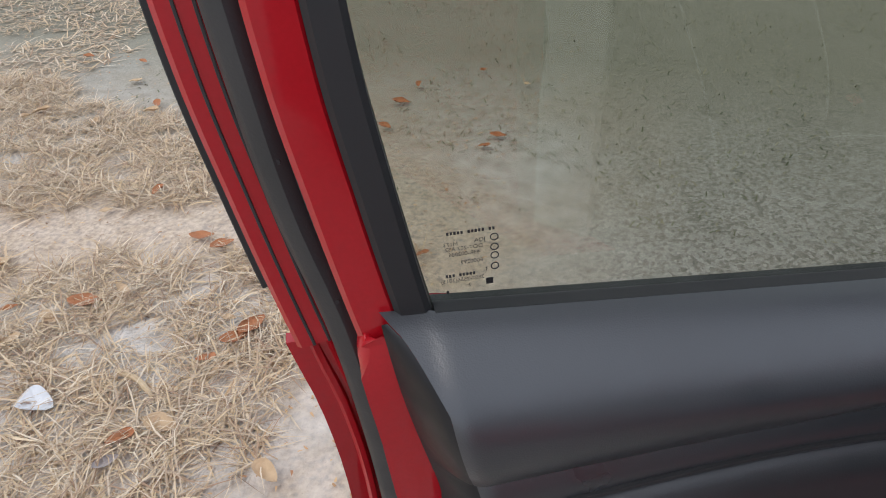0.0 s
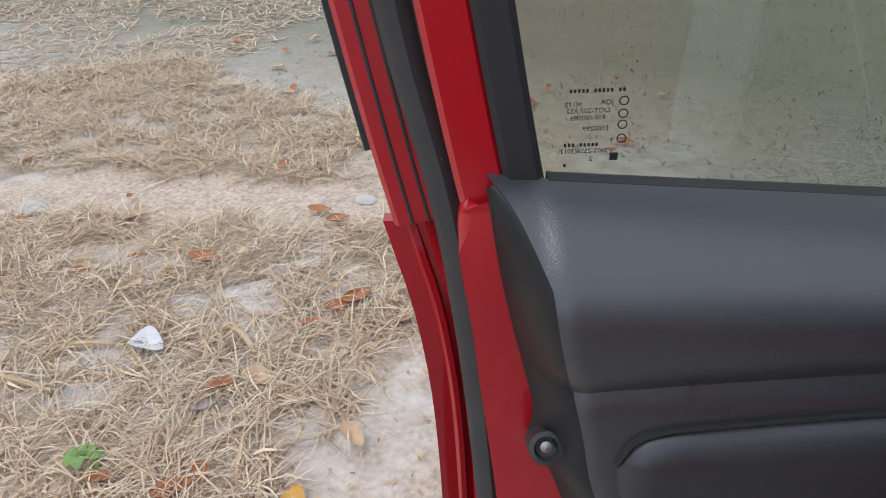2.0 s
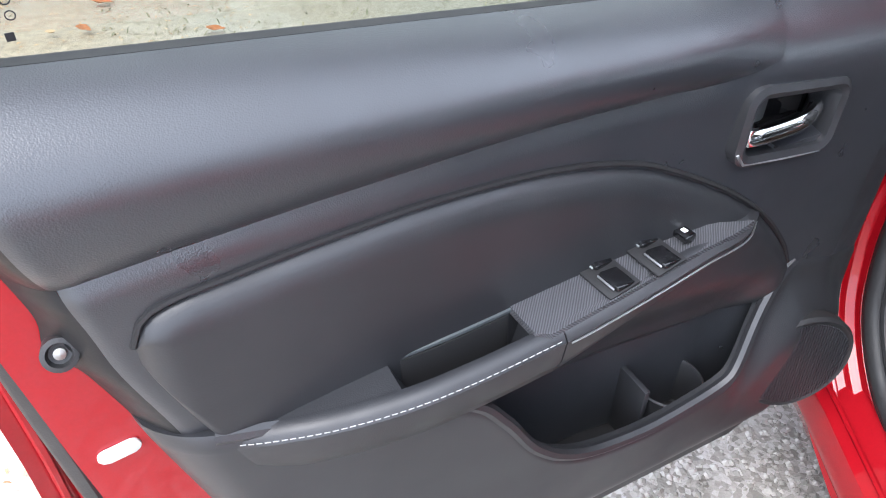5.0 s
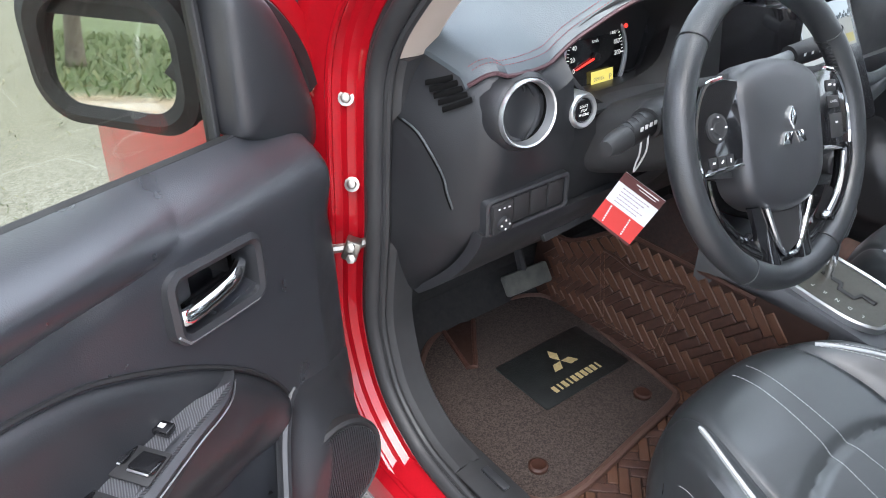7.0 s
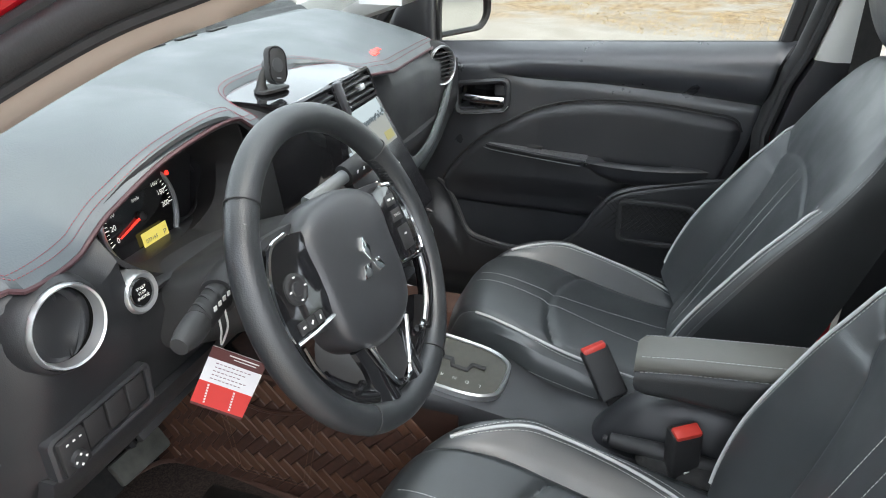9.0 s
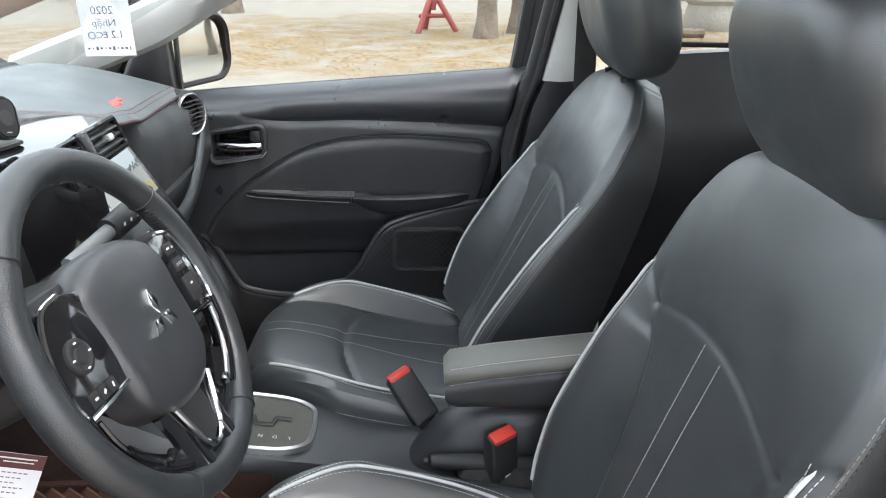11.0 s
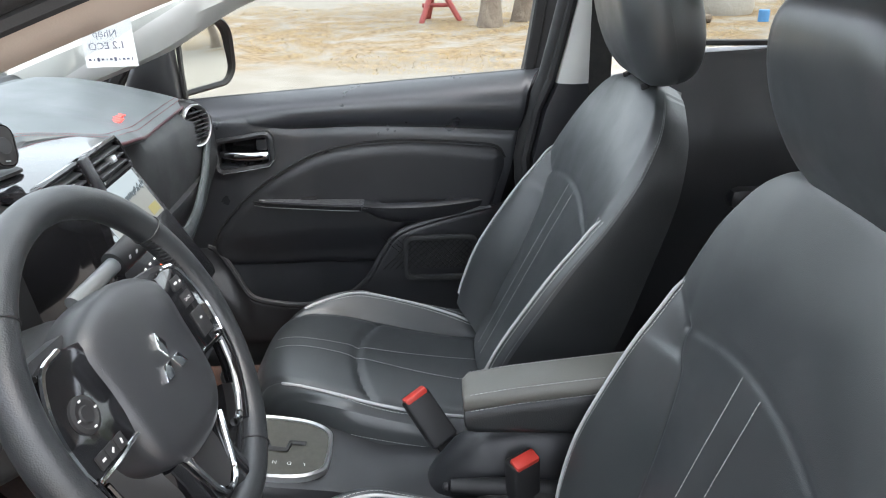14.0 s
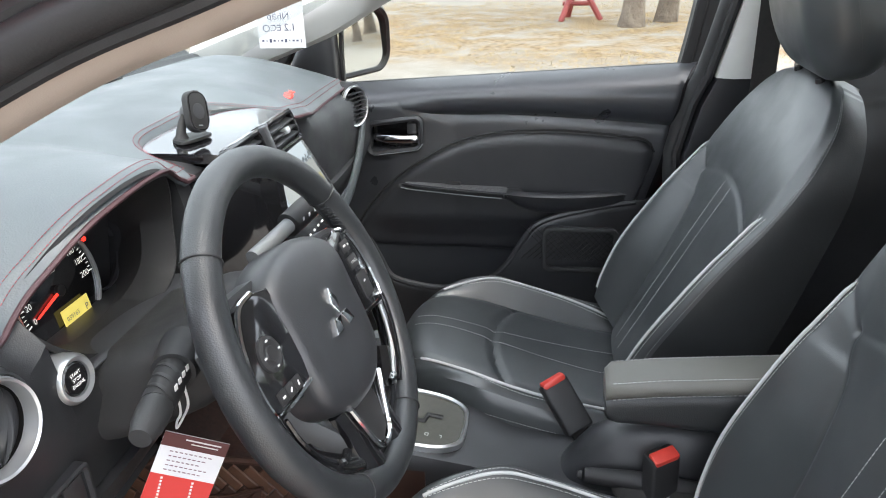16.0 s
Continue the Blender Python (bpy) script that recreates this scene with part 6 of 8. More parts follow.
def front_seat(M, label, tilt=0.0):
    seat = thing("front_seat", label, "car seat", M, "front seats")
    hinge = BASE + UPV * 0.39
    TILT = Matrix.Translation(hinge) @ pose(0, 0, 0, tilt, 0, 0) @ Matrix.Translation(-hinge)
    back_at = lambda q, h, lift=0.0: TILT @ back_pt(q, h, lift)
    part("cushion", grid(lambda s, t: cushion_pt(2 * s - 1, 0.485 * t), 110, 80), LEATHER, seat, "black leatherette cushion")
    part("cushion_nose", grid(lambda s, t: cushion_pt(2 * s - 1, 0.485) + Vector((0, 0.012 * math.sin(math.pi * t), -(cushion_pt(2 * s - 1, 0.485).z - 0.31) * t)), 60, 10), LEATHER, seat)
    part("backrest", grid(lambda s, t: back_at(2 * s - 1, 0.600 * t), 170, 150), LEATHER, seat, "black leatherette backrest")
    for s in (-1, 1):
        part("side_cover", grid(lambda a, t: back_at(s * (0.755 + 0.245 * a), 0.592 * t) + Vector((s * 0.0015, 0, 0)), 10, 60), PERF, seat, "matte black side panel")
    part("back_shell", grid(lambda s, t: TILT @ (BASE + UPV * (0.60 * t) + FWD * (back_rear(0.60 * t) - 0.018 * math.sin(math.pi * s) - 0.012 * step(0.56, 0.60, 0.6 * t) ** 2) + Vector(((2 * s - 1) * back_hw(0.60 * t) * 0.935, 0, 0))), 24, 36), PERF, seat, "black seat back")
    part("recliner", rbox(0.03, 0.12, 0.10, 0.02, pose(-0.235, 0.03, 0.40, -20)), MATTE, seat)
    part("recliner", rbox(0.03, 0.12, 0.10, 0.02, pose(0.235, 0.03, 0.40, -20)), MATTE, seat)
    part("base", rbox(0.40, 0.40, 0.10, 0.02, pose(0, 0.24, 0.345)), MATTE, seat)
    for sx in (-1, 1):
        part("rail", rbox(0.04, 0.46, 0.09, 0.005, pose(sx * 0.17, 0.22, 0.262)), STEEL, seat, "steel seat rail")
    qx = lambda x, h: 0.72 * x / max(back_hw(h), 0.01)
    for s in (-1, 1):
        # cushion: a panel along the bolster, piping at its outer edge, threads beside it
        swell = lambda t: 0.22 * math.sin(math.pi * (0.12 + 0.80 * t)) ** 0.6
        part("bolster_panel", grid(lambda a, t: cushion_pt(s * (0.50 + a * swell(t)), 0.06 + 0.37 * t, 0.0012), 10, 40), LEATHER, seat, "black bolster panel")
        part("piping", tube([cushion_pt(s * (0.50 + swell(t)), 0.06 + 0.37 * t, 0.002) for t in np.linspace(0, 1, 60)], 0.0026, 7), PIPING, seat, "white piping")
        for off in (-0.026, 0.030):
            part("stitching", stitches([cushion_pt(s * (0.50 + off + swell(t)), 0.06 + 0.37 * t, 0.002) for t in np.linspace(0, 1, 60)]), THREAD, seat, "pale stitching beside the piping")
        part("stitching", stitches([cushion_pt(s * 0.86, 0.03 + 0.43 * t, 0.001) for t in np.linspace(0, 1, 50)]), THREAD, seat)
        part("stitching", stitches([cushion_pt(s * (0.10 + 0.04 * math.cos(4 * t)), 0.05 + 0.40 * t, 0.001) for t in np.linspace(0, 1, 50)]), THREAD, seat, "pale double stitching")
        # backrest: piping on the bolster's crest up to the shoulder panel, threads beside it and along the edge
        part("piping", tube([back_at(s * 0.675, 0.02 + 0.378 * t, 0.0015 - 0.003 * step(0.97, 1.0, t)) for t in np.linspace(0, 1, 70)], [0.0025] * 67 + [0.002, 0.0012, 0.0005], 7), PIPING, seat, "white piping")
        for q in (0.655, 0.697):
            part("stitching", stitches([back_at(s * q, 0.02 + 0.378 * t, 0.0012) for t in np.linspace(0, 1, 70)]), THREAD, seat, "pale stitching beside the piping")
        for q in (0.742, 0.762):
            part("stitching", stitches([back_at(s * q, 0.03 + 0.562 * t, 0.001) for t in np.linspace(0, 1, 90)], 0.0045, 0.0022, 0.0004), mat("dull thread", (0.26, 0.27, 0.27), 0.7), seat, "grey edge stitching")
        part("stitching", stitches([back_at(s * qx(0.021, h), h, 0.001) for h in np.linspace(0.02, insert_arch(0.021) - 0.006, 60)]), THREAD, seat, "pale double stitching")
        part("seam", tube([back_at(s * qx(insert_hw(h), h), h, -0.0015) for h in np.linspace(0.02, INSERT_TOP, 50)], 0.0012, 5), MATTE, seat)
        part("seam", tube([back_at(s * qx(0.168 + 0.054 * k, 0.352 + 0.050 * k), 0.352 + 0.050 * k, -0.0015) for k in np.linspace(0, 1, 16)], 0.0012, 5), MATTE, seat)
    part("seam", tube([cushion_pt(q, 0.265 + 0.03 * (1 - (q / 0.5) ** 2), -0.003) for q in np.linspace(-0.49, 0.49, 40)], 0.0016, 5), MATTE, seat)
    part("seam", tube([back_at(qx(x, insert_arch(x)), insert_arch(x), -0.0015) for x in np.linspace(-0.166, 0.166, 60)], 0.0012, 5), MATTE, seat)
    # head restraint: a thick cushion with a seam round its side
    HM = TILT @ pose(0, -0.208 + 0.0015 * tilt, 1.104 + 0.0045 * tilt, -12, 0, 0)
    rows = []
    for k in range(29):
        a = math.pi * k / 28
        sc = math.sin(a) ** 0.36 if 0 < k < 28 else 0.02
        rows.append([HM @ Vector((x * sc * (1 + 0.05 * math.cos(a)), y * (0.35 + 0.65 * sc) * sc - 0.006 * math.cos(a), -0.112 * math.cos(a))) for x, y in rrect(0.276, 0.122, 0.056, 8)])
    head = part("head_restraint", loft(rows), LEATHER, seat, "black leatherette head restraint")
    for s in (-1, 1):
        loop = []
        for k in range(3, 26):
            a = math.pi * k / 28
            sc = math.sin(a) ** 0.36
            loop.append(HM @ Vector((s * 0.1385 * sc * (1 + 0.05 * math.cos(a)), -0.006 * math.cos(a), -0.112 * math.cos(a))))
        part("stitching", stitches(loop, 0.0045, 0.0022, 0.0004), mat("dark thread", (0.11, 0.11, 0.11), 0.7), head, "grey head restraint stitching")
        part("post", tube([TILT @ Vector((s * 0.055, -0.200, 0.995)), TILT @ Vector((s * 0.055, -0.215, 0.94))], 0.007, 10), MATTE, seat)
        part("post_guide", spin([(0.015, -0.006), (0.015, 0.004), (0.011, 0.009), (0.007, 0.010)], 16, TILT @ pose(s * 0.055, -0.206 + 0.003 * tilt, 0.975 + 0.002 * tilt, -10, 0, 0)), MATTE, seat)
    return seat


front_seat(pose(0.268, 0, 0), "black leatherette passenger seat with white piping, upright")
front_seat(pose(-0.350, -0.062, 0), "black leatherette driver seat with white piping beside the open door", -8.0)
# ---- console between the seats ----
con = thing("centre_console", "dark plastic centre console with silver gear surround", "console")
cr = []
for y, w, zt, x0 in ((0.60, 0.23, 0.60, -0.030), (0.50, 0.21, 0.535, -0.025), (0.46, 0.20, 0.506, -0.022), (0.30, 0.185, 0.478, -0.022), (0.24, 0.16, 0.452, -0.022), (0.10, 0.15, 0.435, -0.022), (-0.20, 0.15, 0.43, -0.022), (-0.45, 0.17, 0.45, -0.022)):
    cr.append([Vector((x0 + sx * w / 2, y, z)) for sx, z in ((-1, 0.22), (-1, zt - 0.03))] + [Vector((x0 - w / 2 + 0.014, y, zt)), Vector((x0 + w / 2 - 0.014, y, zt))] + [Vector((x0 + w / 2, y, zt - 0.03)), Vector((x0 + w / 2, y, 0.22))])
part("console_body", loft(cr), FINE, con, "dark console moulding")
gm = Matrix.Translation((-0.022, 0.392, 0.4985)) @ pose(0, 0, 0, 9, 0, 0)
go = [(-0.066, 0.080), (0.066, 0.080), (0.072, 0.060), (0.070, -0.030), (0.050, -0.072), (0.020, -0.080), (-0.020, -0.080), (-0.050, -0.072), (-0.070, -0.030), (-0.072, 0.060)]
gi = [(x * 0.91, y * 0.92) for x, y in go]
go, gi = spline(go, 60, True), spline(gi, 60, True)
gear = part("gear_surround", ring(go, gi, -0.012, 0.006, gm, crown=0.002), SATIN, con, "satin silver gear surround")
part("gear_plate", prism(gi, -0.010, 0.002, 0, gm), mat("warm brushed plate", (0.075, 0.072, 0.058), 0.45, metal=0.25, vary=(90, (0.060, 0.058, 0.047), 1.2)), gear, "brushed gear plate")
gate = [(0.010, 0.055), (0.010, 0.020), (-0.006, 0.014), (-0.006, -0.012), (0.012, -0.016), (0.012, -0.040)]
part("gear_gate", tube([gm @ Vector((x, y, 0.003)) for x, y in gate], 0.0055, 8, flat=0.4, up=(0, 0, 1)), MATTE, gear, "dark gear gate")
for k, c in enumerate("PRNDL"):
    words("gear_letter", c, 0.010, gm @ pose(-0.036, 0.045 - 0.022 * k, 0.0028, 0, 0, 90), WHITE, gear)
lev = part("gear_lever", tube([gm @ Vector((0.010, 0.042, 0.0)), gm @ Vector((0.008, 0.055, 0.06)), gm @ Vector((0.006, 0.062, 0.085))], [0.008, 0.007, 0.007], 12), CHROME, gear, "chrome gear lever")
part("gear_knob", tube([gm @ Vector((0.006, 0.062, 0.080)), gm @ Vector((0.004, 0.072, 0.125)), gm @ Vector((0.004, 0.074, 0.140))], [0.016, 0.021, 0.014], 16), LEATHER, lev, "black gear knob")
# handbrake in its gaiter
hb = thing("handbrake", "black handbrake lever beside the seat", "handbrake")
part("lever", tube([(-0.095, -0.16, 0.445), (-0.095, -0.02, 0.462), (-0.095, 0.06, 0.470), (-0.093, 0.13, 0.472)], [0.015, 0.013, 0.0145, 0.011], 12), MATTE, hb)
part("button", spin([(0.006, 0), (0.006, 0.006), (0.002, 0.008)], 14, pose(-0.093, 0.134, 0.472, -88, 0, 0)), MATTE, hb)
part("boot", loft([[Vector((-0.085 + x * s, -0.03 + y * s + 0.02 * k, 0.43 + 0.012 * k)) for x, y in rrect(0.09, 0.20, 0.03, 5)] for k, s in enumerate((1.0, 0.92, 0.8, 0.55))]), FELT, hb)
part("tray_plate", rbox(0.05, 0.12, 0.006, 0.002, pose(0.02, 0.02, 0.447)), FINE, hb)
# armrest
part("rear_housing", loft([[Vector((-0.032 + 0.052 * w * math.cos(a), y, 0.42 + h * max(math.sin(a), 0) ** 0.8)) for a in np.linspace(-0.05, math.pi + 0.05, 18)] for y, w, h in ((0.165, 0.55, 0.02), (0.15, 0.8, 0.045), (0.12, 0.95, 0.085), (0.08, 1.0, 0.115), (0.02, 1.0, 0.125), (-0.05, 1.0, 0.12), (-0.15, 1.0, 0.12), (-0.30, 1.0, 0.12))]), SOFT, con, "smooth dark housing under the armrest")
ar = []
for y, zt, h in ((0.108, 0.618, 0.030), (0.104, 0.622, 0.044), (0.09, 0.624, 0.050), (0.04, 0.629, 0.056), (-0.06, 0.639, 0.072), (-0.20, 0.651, 0.086), (-0.32, 0.661, 0.10)):
    ar.append([Vector((-0.079 + x, y, zt - h / 2 + z)) for x, z in rrect(0.068, h, min(0.018, h / 2.2), 5)])
part("armrest_pad", loft(ar), PERF, con, "black padded armrest")
top = ((0.109, 0.622, 0.060), (0.100, 0.629, 0.072), (0.04, 0.638, 0.074), (-0.06, 0.648, 0.074), (-0.20, 0.661, 0.074), (-0.32, 0.670, 0.074))
part("armrest_lid", loft([[Vector((-0.079 + x, y, zt + z)) for x, z in rrect(w, 0.026, 0.012, 4)] for y, zt, w in top]), mat("grey brown leatherette", (0.120, 0.118, 0.104), 0.42, bump=("cells", 700, 0.2), vary=(9, (0.14, 0.137, 0.12), 1.2)), con, "greyish leatherette lid")
for s in (-1, 1):
    part("stitching", stitches([(-0.079 + s * 0.029, y, z + 0.0128) for y, z, w in top[1:]]), THREAD, con)
    part("stitching", stitches([(-0.079 + s * 0.0368, y, z - 0.008) for y, z, w in top[1:]]), THREAD, con)
part("armrest_post", rbox(0.06, 0.12, 0.24, 0.02, pose(-0.079, -0.24, 0.51)), MATTE, con)
# belt buckles
def buckle(x, y, z, rx, ry, rz, low):
    b = thing("belt_buckle", "black seat belt buckle with red press button", "seat belt buckle", pose(x, y, z, rx, ry, rz), "belt buckles")
    part("case", rbox(0.046, 0.028, 0.088, 0.005, pose(0, 0, -0.040), seg=3), MATTE, b, "black buckle case")
    part("press_button", rbox(0.040, 0.020, 0.012, 0.003, pose(0, -0.005, 0.002, 14, 0, 0)), REDPLASTIC, b, "red press button")
    part("stalk", rbox(0.030, 0.012, low, 0.003, pose(0, 0.006, -0.08 - low / 2)), FELT, b)
    if low > 0.09:
        part("tag", rbox(0.014, 0.001, 0.007, 0, pose(0.004, -0.0148, -0.074)), WHITE, b)
buckle(0.030, 0.180, 0.547, -36, -20, -60, 0.08)
buckle(-0.112, 0.027, 0.532, 4, -6, -60, 0.10)

# ---- footwell: brown woven tray mat with a looped carpet mat over it ----
tray = thing("tray_mat", "brown woven leatherette tray mat with stitched pocket", "car mat")
def tray_pt(s, t):
    """s across from the sill to the tunnel, t from the seat to the bulkhead."""
    y = 0.36 + 0.62 * t
    x = -0.585 + 0.428 * min(s / 0.62, 1)
    z = 0.238
    if s > 0.62:
        k = (s - 0.62) / 0.38
        x += 0.018 * k
        z += 0.255 * k * (1 - 0.35 * step(0.62, 0.90, t))
    if s < 0.05:
        z += 0.03 * (0.05 - s) / 0.05
    return Vector((x, y, z))
part("tray_base", shell(tray_pt, 40, 40, lambda p: p - Vector((-0.004, 0, 0.008))), TRAYBASE, tray, "dark brown woven leatherette")


def tray_frame(s, t):
    p = tray_pt(s, t)
    a = (tray_pt(min(s + 0.01, 1), t) - tray_pt(max(s - 0.01, 0), t)).normalized()
    b = (tray_pt(s, min(t + 0.01, 1)) - tray_pt(s, max(t - 0.01, 0))).normalized()
    n = a.cross(b)
    return Matrix(((a.x, b.x, n.x, p.x), (a.y, b.y, n.y, p.y), (a.z, b.z, n.z, p.z), (0, 0, 0, 1)))


# herringbone of straps, three to one
SW = 0.0180
lay = rbox(SW * 2.92, SW * 0.95, 0.0040, 0.0016, seg=1)
strap_mesh = {}
for key, m in (("strap", WEAVE_A), ("tan_strap", WEAVE_B)):
    me = bpy.data.meshes.new(key)
    lay.to_mesh(me)
    me.materials.append(m)
    strap_mesh[key] = me
lay.free()
rng = random.Random(5)
count, rest = 0, {"strap": bmesh.new(), "tan_strap": bmesh.new()}
for i in range(-70, 110):
    for m in range(-18, 19):
        for turn in (0, 1):
            gx, gy = ((i + 1.5 + 6 * m) * SW, (i + 0.5) * SW) if turn == 0 else ((i + 0.5 + 6 * m) * SW, (i - 3.5) * SW)
            gx, gy = (gx - gy) * 0.7071, (gx + gy) * 0.7071
            s, t = gx / 0.66, gy / 0.62
            wall = 0.545 < s < 0.975 and 0.10 < t < 0.93
            floor = 0.03 < s <= 0.545 and 0.10 < t < 0.30
            if not (wall or floor):
                continue
            key = "tan_strap" if turn == 0 else "strap"
            m_ = tray_frame(s, t) @ pose(0, 0, 0.0012 + 0.001 * rng.random(), rng.uniform(-2, 2), rng.uniform(-2, 2), 45 + 90 * turn)
            if wall and t > 0.22 and count < 300:
                ob = new("strap", strap_mesh[key])
                ob.parent = tray
                ob.matrix_basis = m_
                count += 1
            else:
                k0 = len(rest[key].verts)
                rest[key].from_mesh(strap_mesh[key])
                rest[key].verts.ensure_lookup_table()
                bmesh.ops.transform(rest[key], matrix=m_, verts=rest[key].verts[k0:])
part("woven_strap", rest["strap"], WEAVE_A, tray, kind="stuff")
part("woven_strap", rest["tan_strap"], WEAVE_B, tray, "tan woven straps", kind="stuff")
hem = [tray_pt(0.63 + 0.35 * k, 0.20) + Vector((0, 0, 0.004)) for k in np.linspace(0, 1, 12)]
part("stitching", stitches(hem, 0.006, 0.003, 0.0009), mat("tan thread", (0.25, 0.12, 0.06), 0.7), tray)
part("hem", tube([tray_pt(0.985, t) + Vector((0, 0, 0.003)) for t in np.linspace(0.2, 1, 20)], 0.005, 6), WEAVE_A, tray)
# pocket sewn on the tunnel side
def on_tray(s, t, up=0.007):
    return tray_frame(s, t) @ Vector((0, 0, up))
sewn = mat("brown thread", (0.16, 0.09, 0.06), 0.7)
mouth = [on_tray(0.93 - 0.035 * math.sin(math.pi * q), 0.40 + 0.30 * q, 0.008) for q in np.linspace(0, 1, 24)]
part("pocket_hem", tube(mouth, 0.0055, 8, flat=0.6), WEAVE_A, tray, "rolled pocket mouth")
for d in (0.0, 0.016):
    part("stitching", stitches([on_tray(0.93 - 0.24 * q, 0.40 - d + 0.05 * q) for q in np.linspace(0, 1, 16)] + [on_tray(0.69 - d * 0.6, 0.45 + 0.20 * q) for q in np.linspace(0, 1, 12)] + [on_tray(0.69 + 0.24 * q, 0.65 + d + 0.05 * q) for q in np.linspace(0, 1, 16)], 0.006, 0.003, 0.0008), sewn, tray, "brown pocket stitching")
carpet = thing("carpet_mat", "brown looped carpet mat with black badge patch", "car mat")
mo = spline([(-0.560, 0.785), (-0.535, 0.880), (-0.44, 0.960), (-0.30, 0.975), (-0.175, 0.945), (-0.150, 0.85), (-0.165, 0.70), (-0.180, 0.585), (-0.20, 0.552), (-0.32, 0.535), (-0.50, 0.515), (-0.565, 0.545), (-0.590, 0.64)], 70, True)
part("carpet", prism(mo, 0.240, 0.253, 0.004), CARPET, carpet, "brown looped carpet")
part("binding", tube([(p[0], p[1], 0.2485) for p in mo], 0.0085, 8, closed=True), mat("brown binding", (0.085, 0.042, 0.034), 0.6, bump=("noise", 500, 0.4), vary=(80, (0.09, 0.05, 0.035), 1)), carpet, "brown edge binding")
PM = Matrix.Translation((-0.298, 0.740, 0.2535))
patch = part("badge_patch", prism(rrect(0.222, 0.142, 0.004, 2), 0.0, 0.0025, 0.001, PM), PATCH, carpet, "black badge patch")
lz = bmesh.new()
for a in (90, 210, 330):
    prism([(0.002, 0), (0.019, 0.0098), (0.036, 0), (0.019, -0.0098)], 0.0, 0.0006, 0, PM @ pose(0.004, 0.010, 0.0028, 0, 0, a), lz)
part("badge_print", lz, GOLD, patch, "gold three lozenge print")
lz = bmesh.new()
for k in range(10):
    rbox(0.0085 if k not in (1, 3, 9) else 0.004, 0.0165, 0.0006, 0, PM @ pose(-0.062 + k * 0.0128, -0.042, 0.003, 0, 0, 0), lz)
part("badge_print", lz, GOLD, patch, "row of gold bars")
for x, y in ((-0.512, 0.586), (-0.239, 0.594)):
    part("fixing_stud", spin([(0.017, 0), (0.0165, 0.005), (0.012, 0.007), (0.004, 0.005), (0.001, 0.005)], 26, pose(x, y, 0.2525)), mat("brown plastic", (0.045, 0.02, 0.014), 0.35), carpet, "round brown fixing stud")
part("flap", prism([(-0.449, 0.842), (-0.436, 0.836), (-0.345, 0.952), (-0.372, 0.962), (-0.418, 0.958)], 0.253, 0.2565, 0.001), TRAYBASE, carpet, "woven mat showing in the notch")
part("binding", tube([(-0.418, 0.958, 0.256), (-0.449, 0.842, 0.257), (-0.436, 0.836, 0.257), (-0.345, 0.952, 0.256)], 0.0055, 8), WEAVE_A, carpet, "brown notch binding")
ped = thing("brake_pedal", "worn black rubber brake pedal", "pedal")
part("pad", rbox(0.115, 0.045, 0.016, 0.006, pose(-0.245, 0.905, 0.345, 52, 0, -4)), mat("worn grey rubber", (0.07, 0.072, 0.065), 0.7, vary=(40, (0.11, 0.11, 0.095), 1.4), bump=("noise", 300, 0.3)), ped)
part("arm", tube([(-0.245, 0.915, 0.35), (-0.25, 0.95, 0.45), (-0.25, 0.93, 0.60)], 0.010, 8), MATTE, ped)
acc = thing("accelerator", "black rubber accelerator pedal by the tunnel", "pedal")
part("pad", rbox(0.045, 0.030, 0.13, 0.006, pose(-0.118, 0.955, 0.330, -28, 0, 0)), MATTE, acc)
part("arm", tube([(-0.118, 0.965, 0.38), (-0.118, 0.95, 0.50), (-0.12, 0.94, 0.60)], 0.009, 8), MATTE, acc)
# passenger footwell mat
lone("tray_mat", shell(lambda s, t: Vector((0.12 + 0.46 * s, 0.40 + 0.56 * t, 0.236 + 0.04 * step(0.9, 1, s) + 0.1 * step(0.85, 1.0, t))), 12, 12, lambda p: p - Vector((0, 0, 0.008))), WEAVE_A, "brown leatherette mat in the passenger footwell", "car mat")
# handwritten paper stuck inside the windscreen
note = thing("paper_note", "white paper note with blue handwriting on the windscreen", "paper note", pose(0.52, 0.752, 1.056, 88, 0, 93))
part("sheet", rbox(0.098, 0.118, 0.0008, 0), PAPER, note)
for k, (text, size) in enumerate((("2020", 0.022), ("Nhập", 0.020), ("1.2 ECO", 0.020))):
    words("handwriting", text, size, pose(0.004, 0.030 - k * 0.024, -0.0009), INK, note)
ln = bmesh.new()
for k in range(11):
    rbox(0.0045 if k % 3 else 0.0016, 0.0035 if k % 4 else 0.007, 0.0003, 0, pose(-0.040 + k * 0.008, -0.044, -0.0007), ln)
part("handwriting", ln, INK, note, "row of blue writing", kind="stuff")
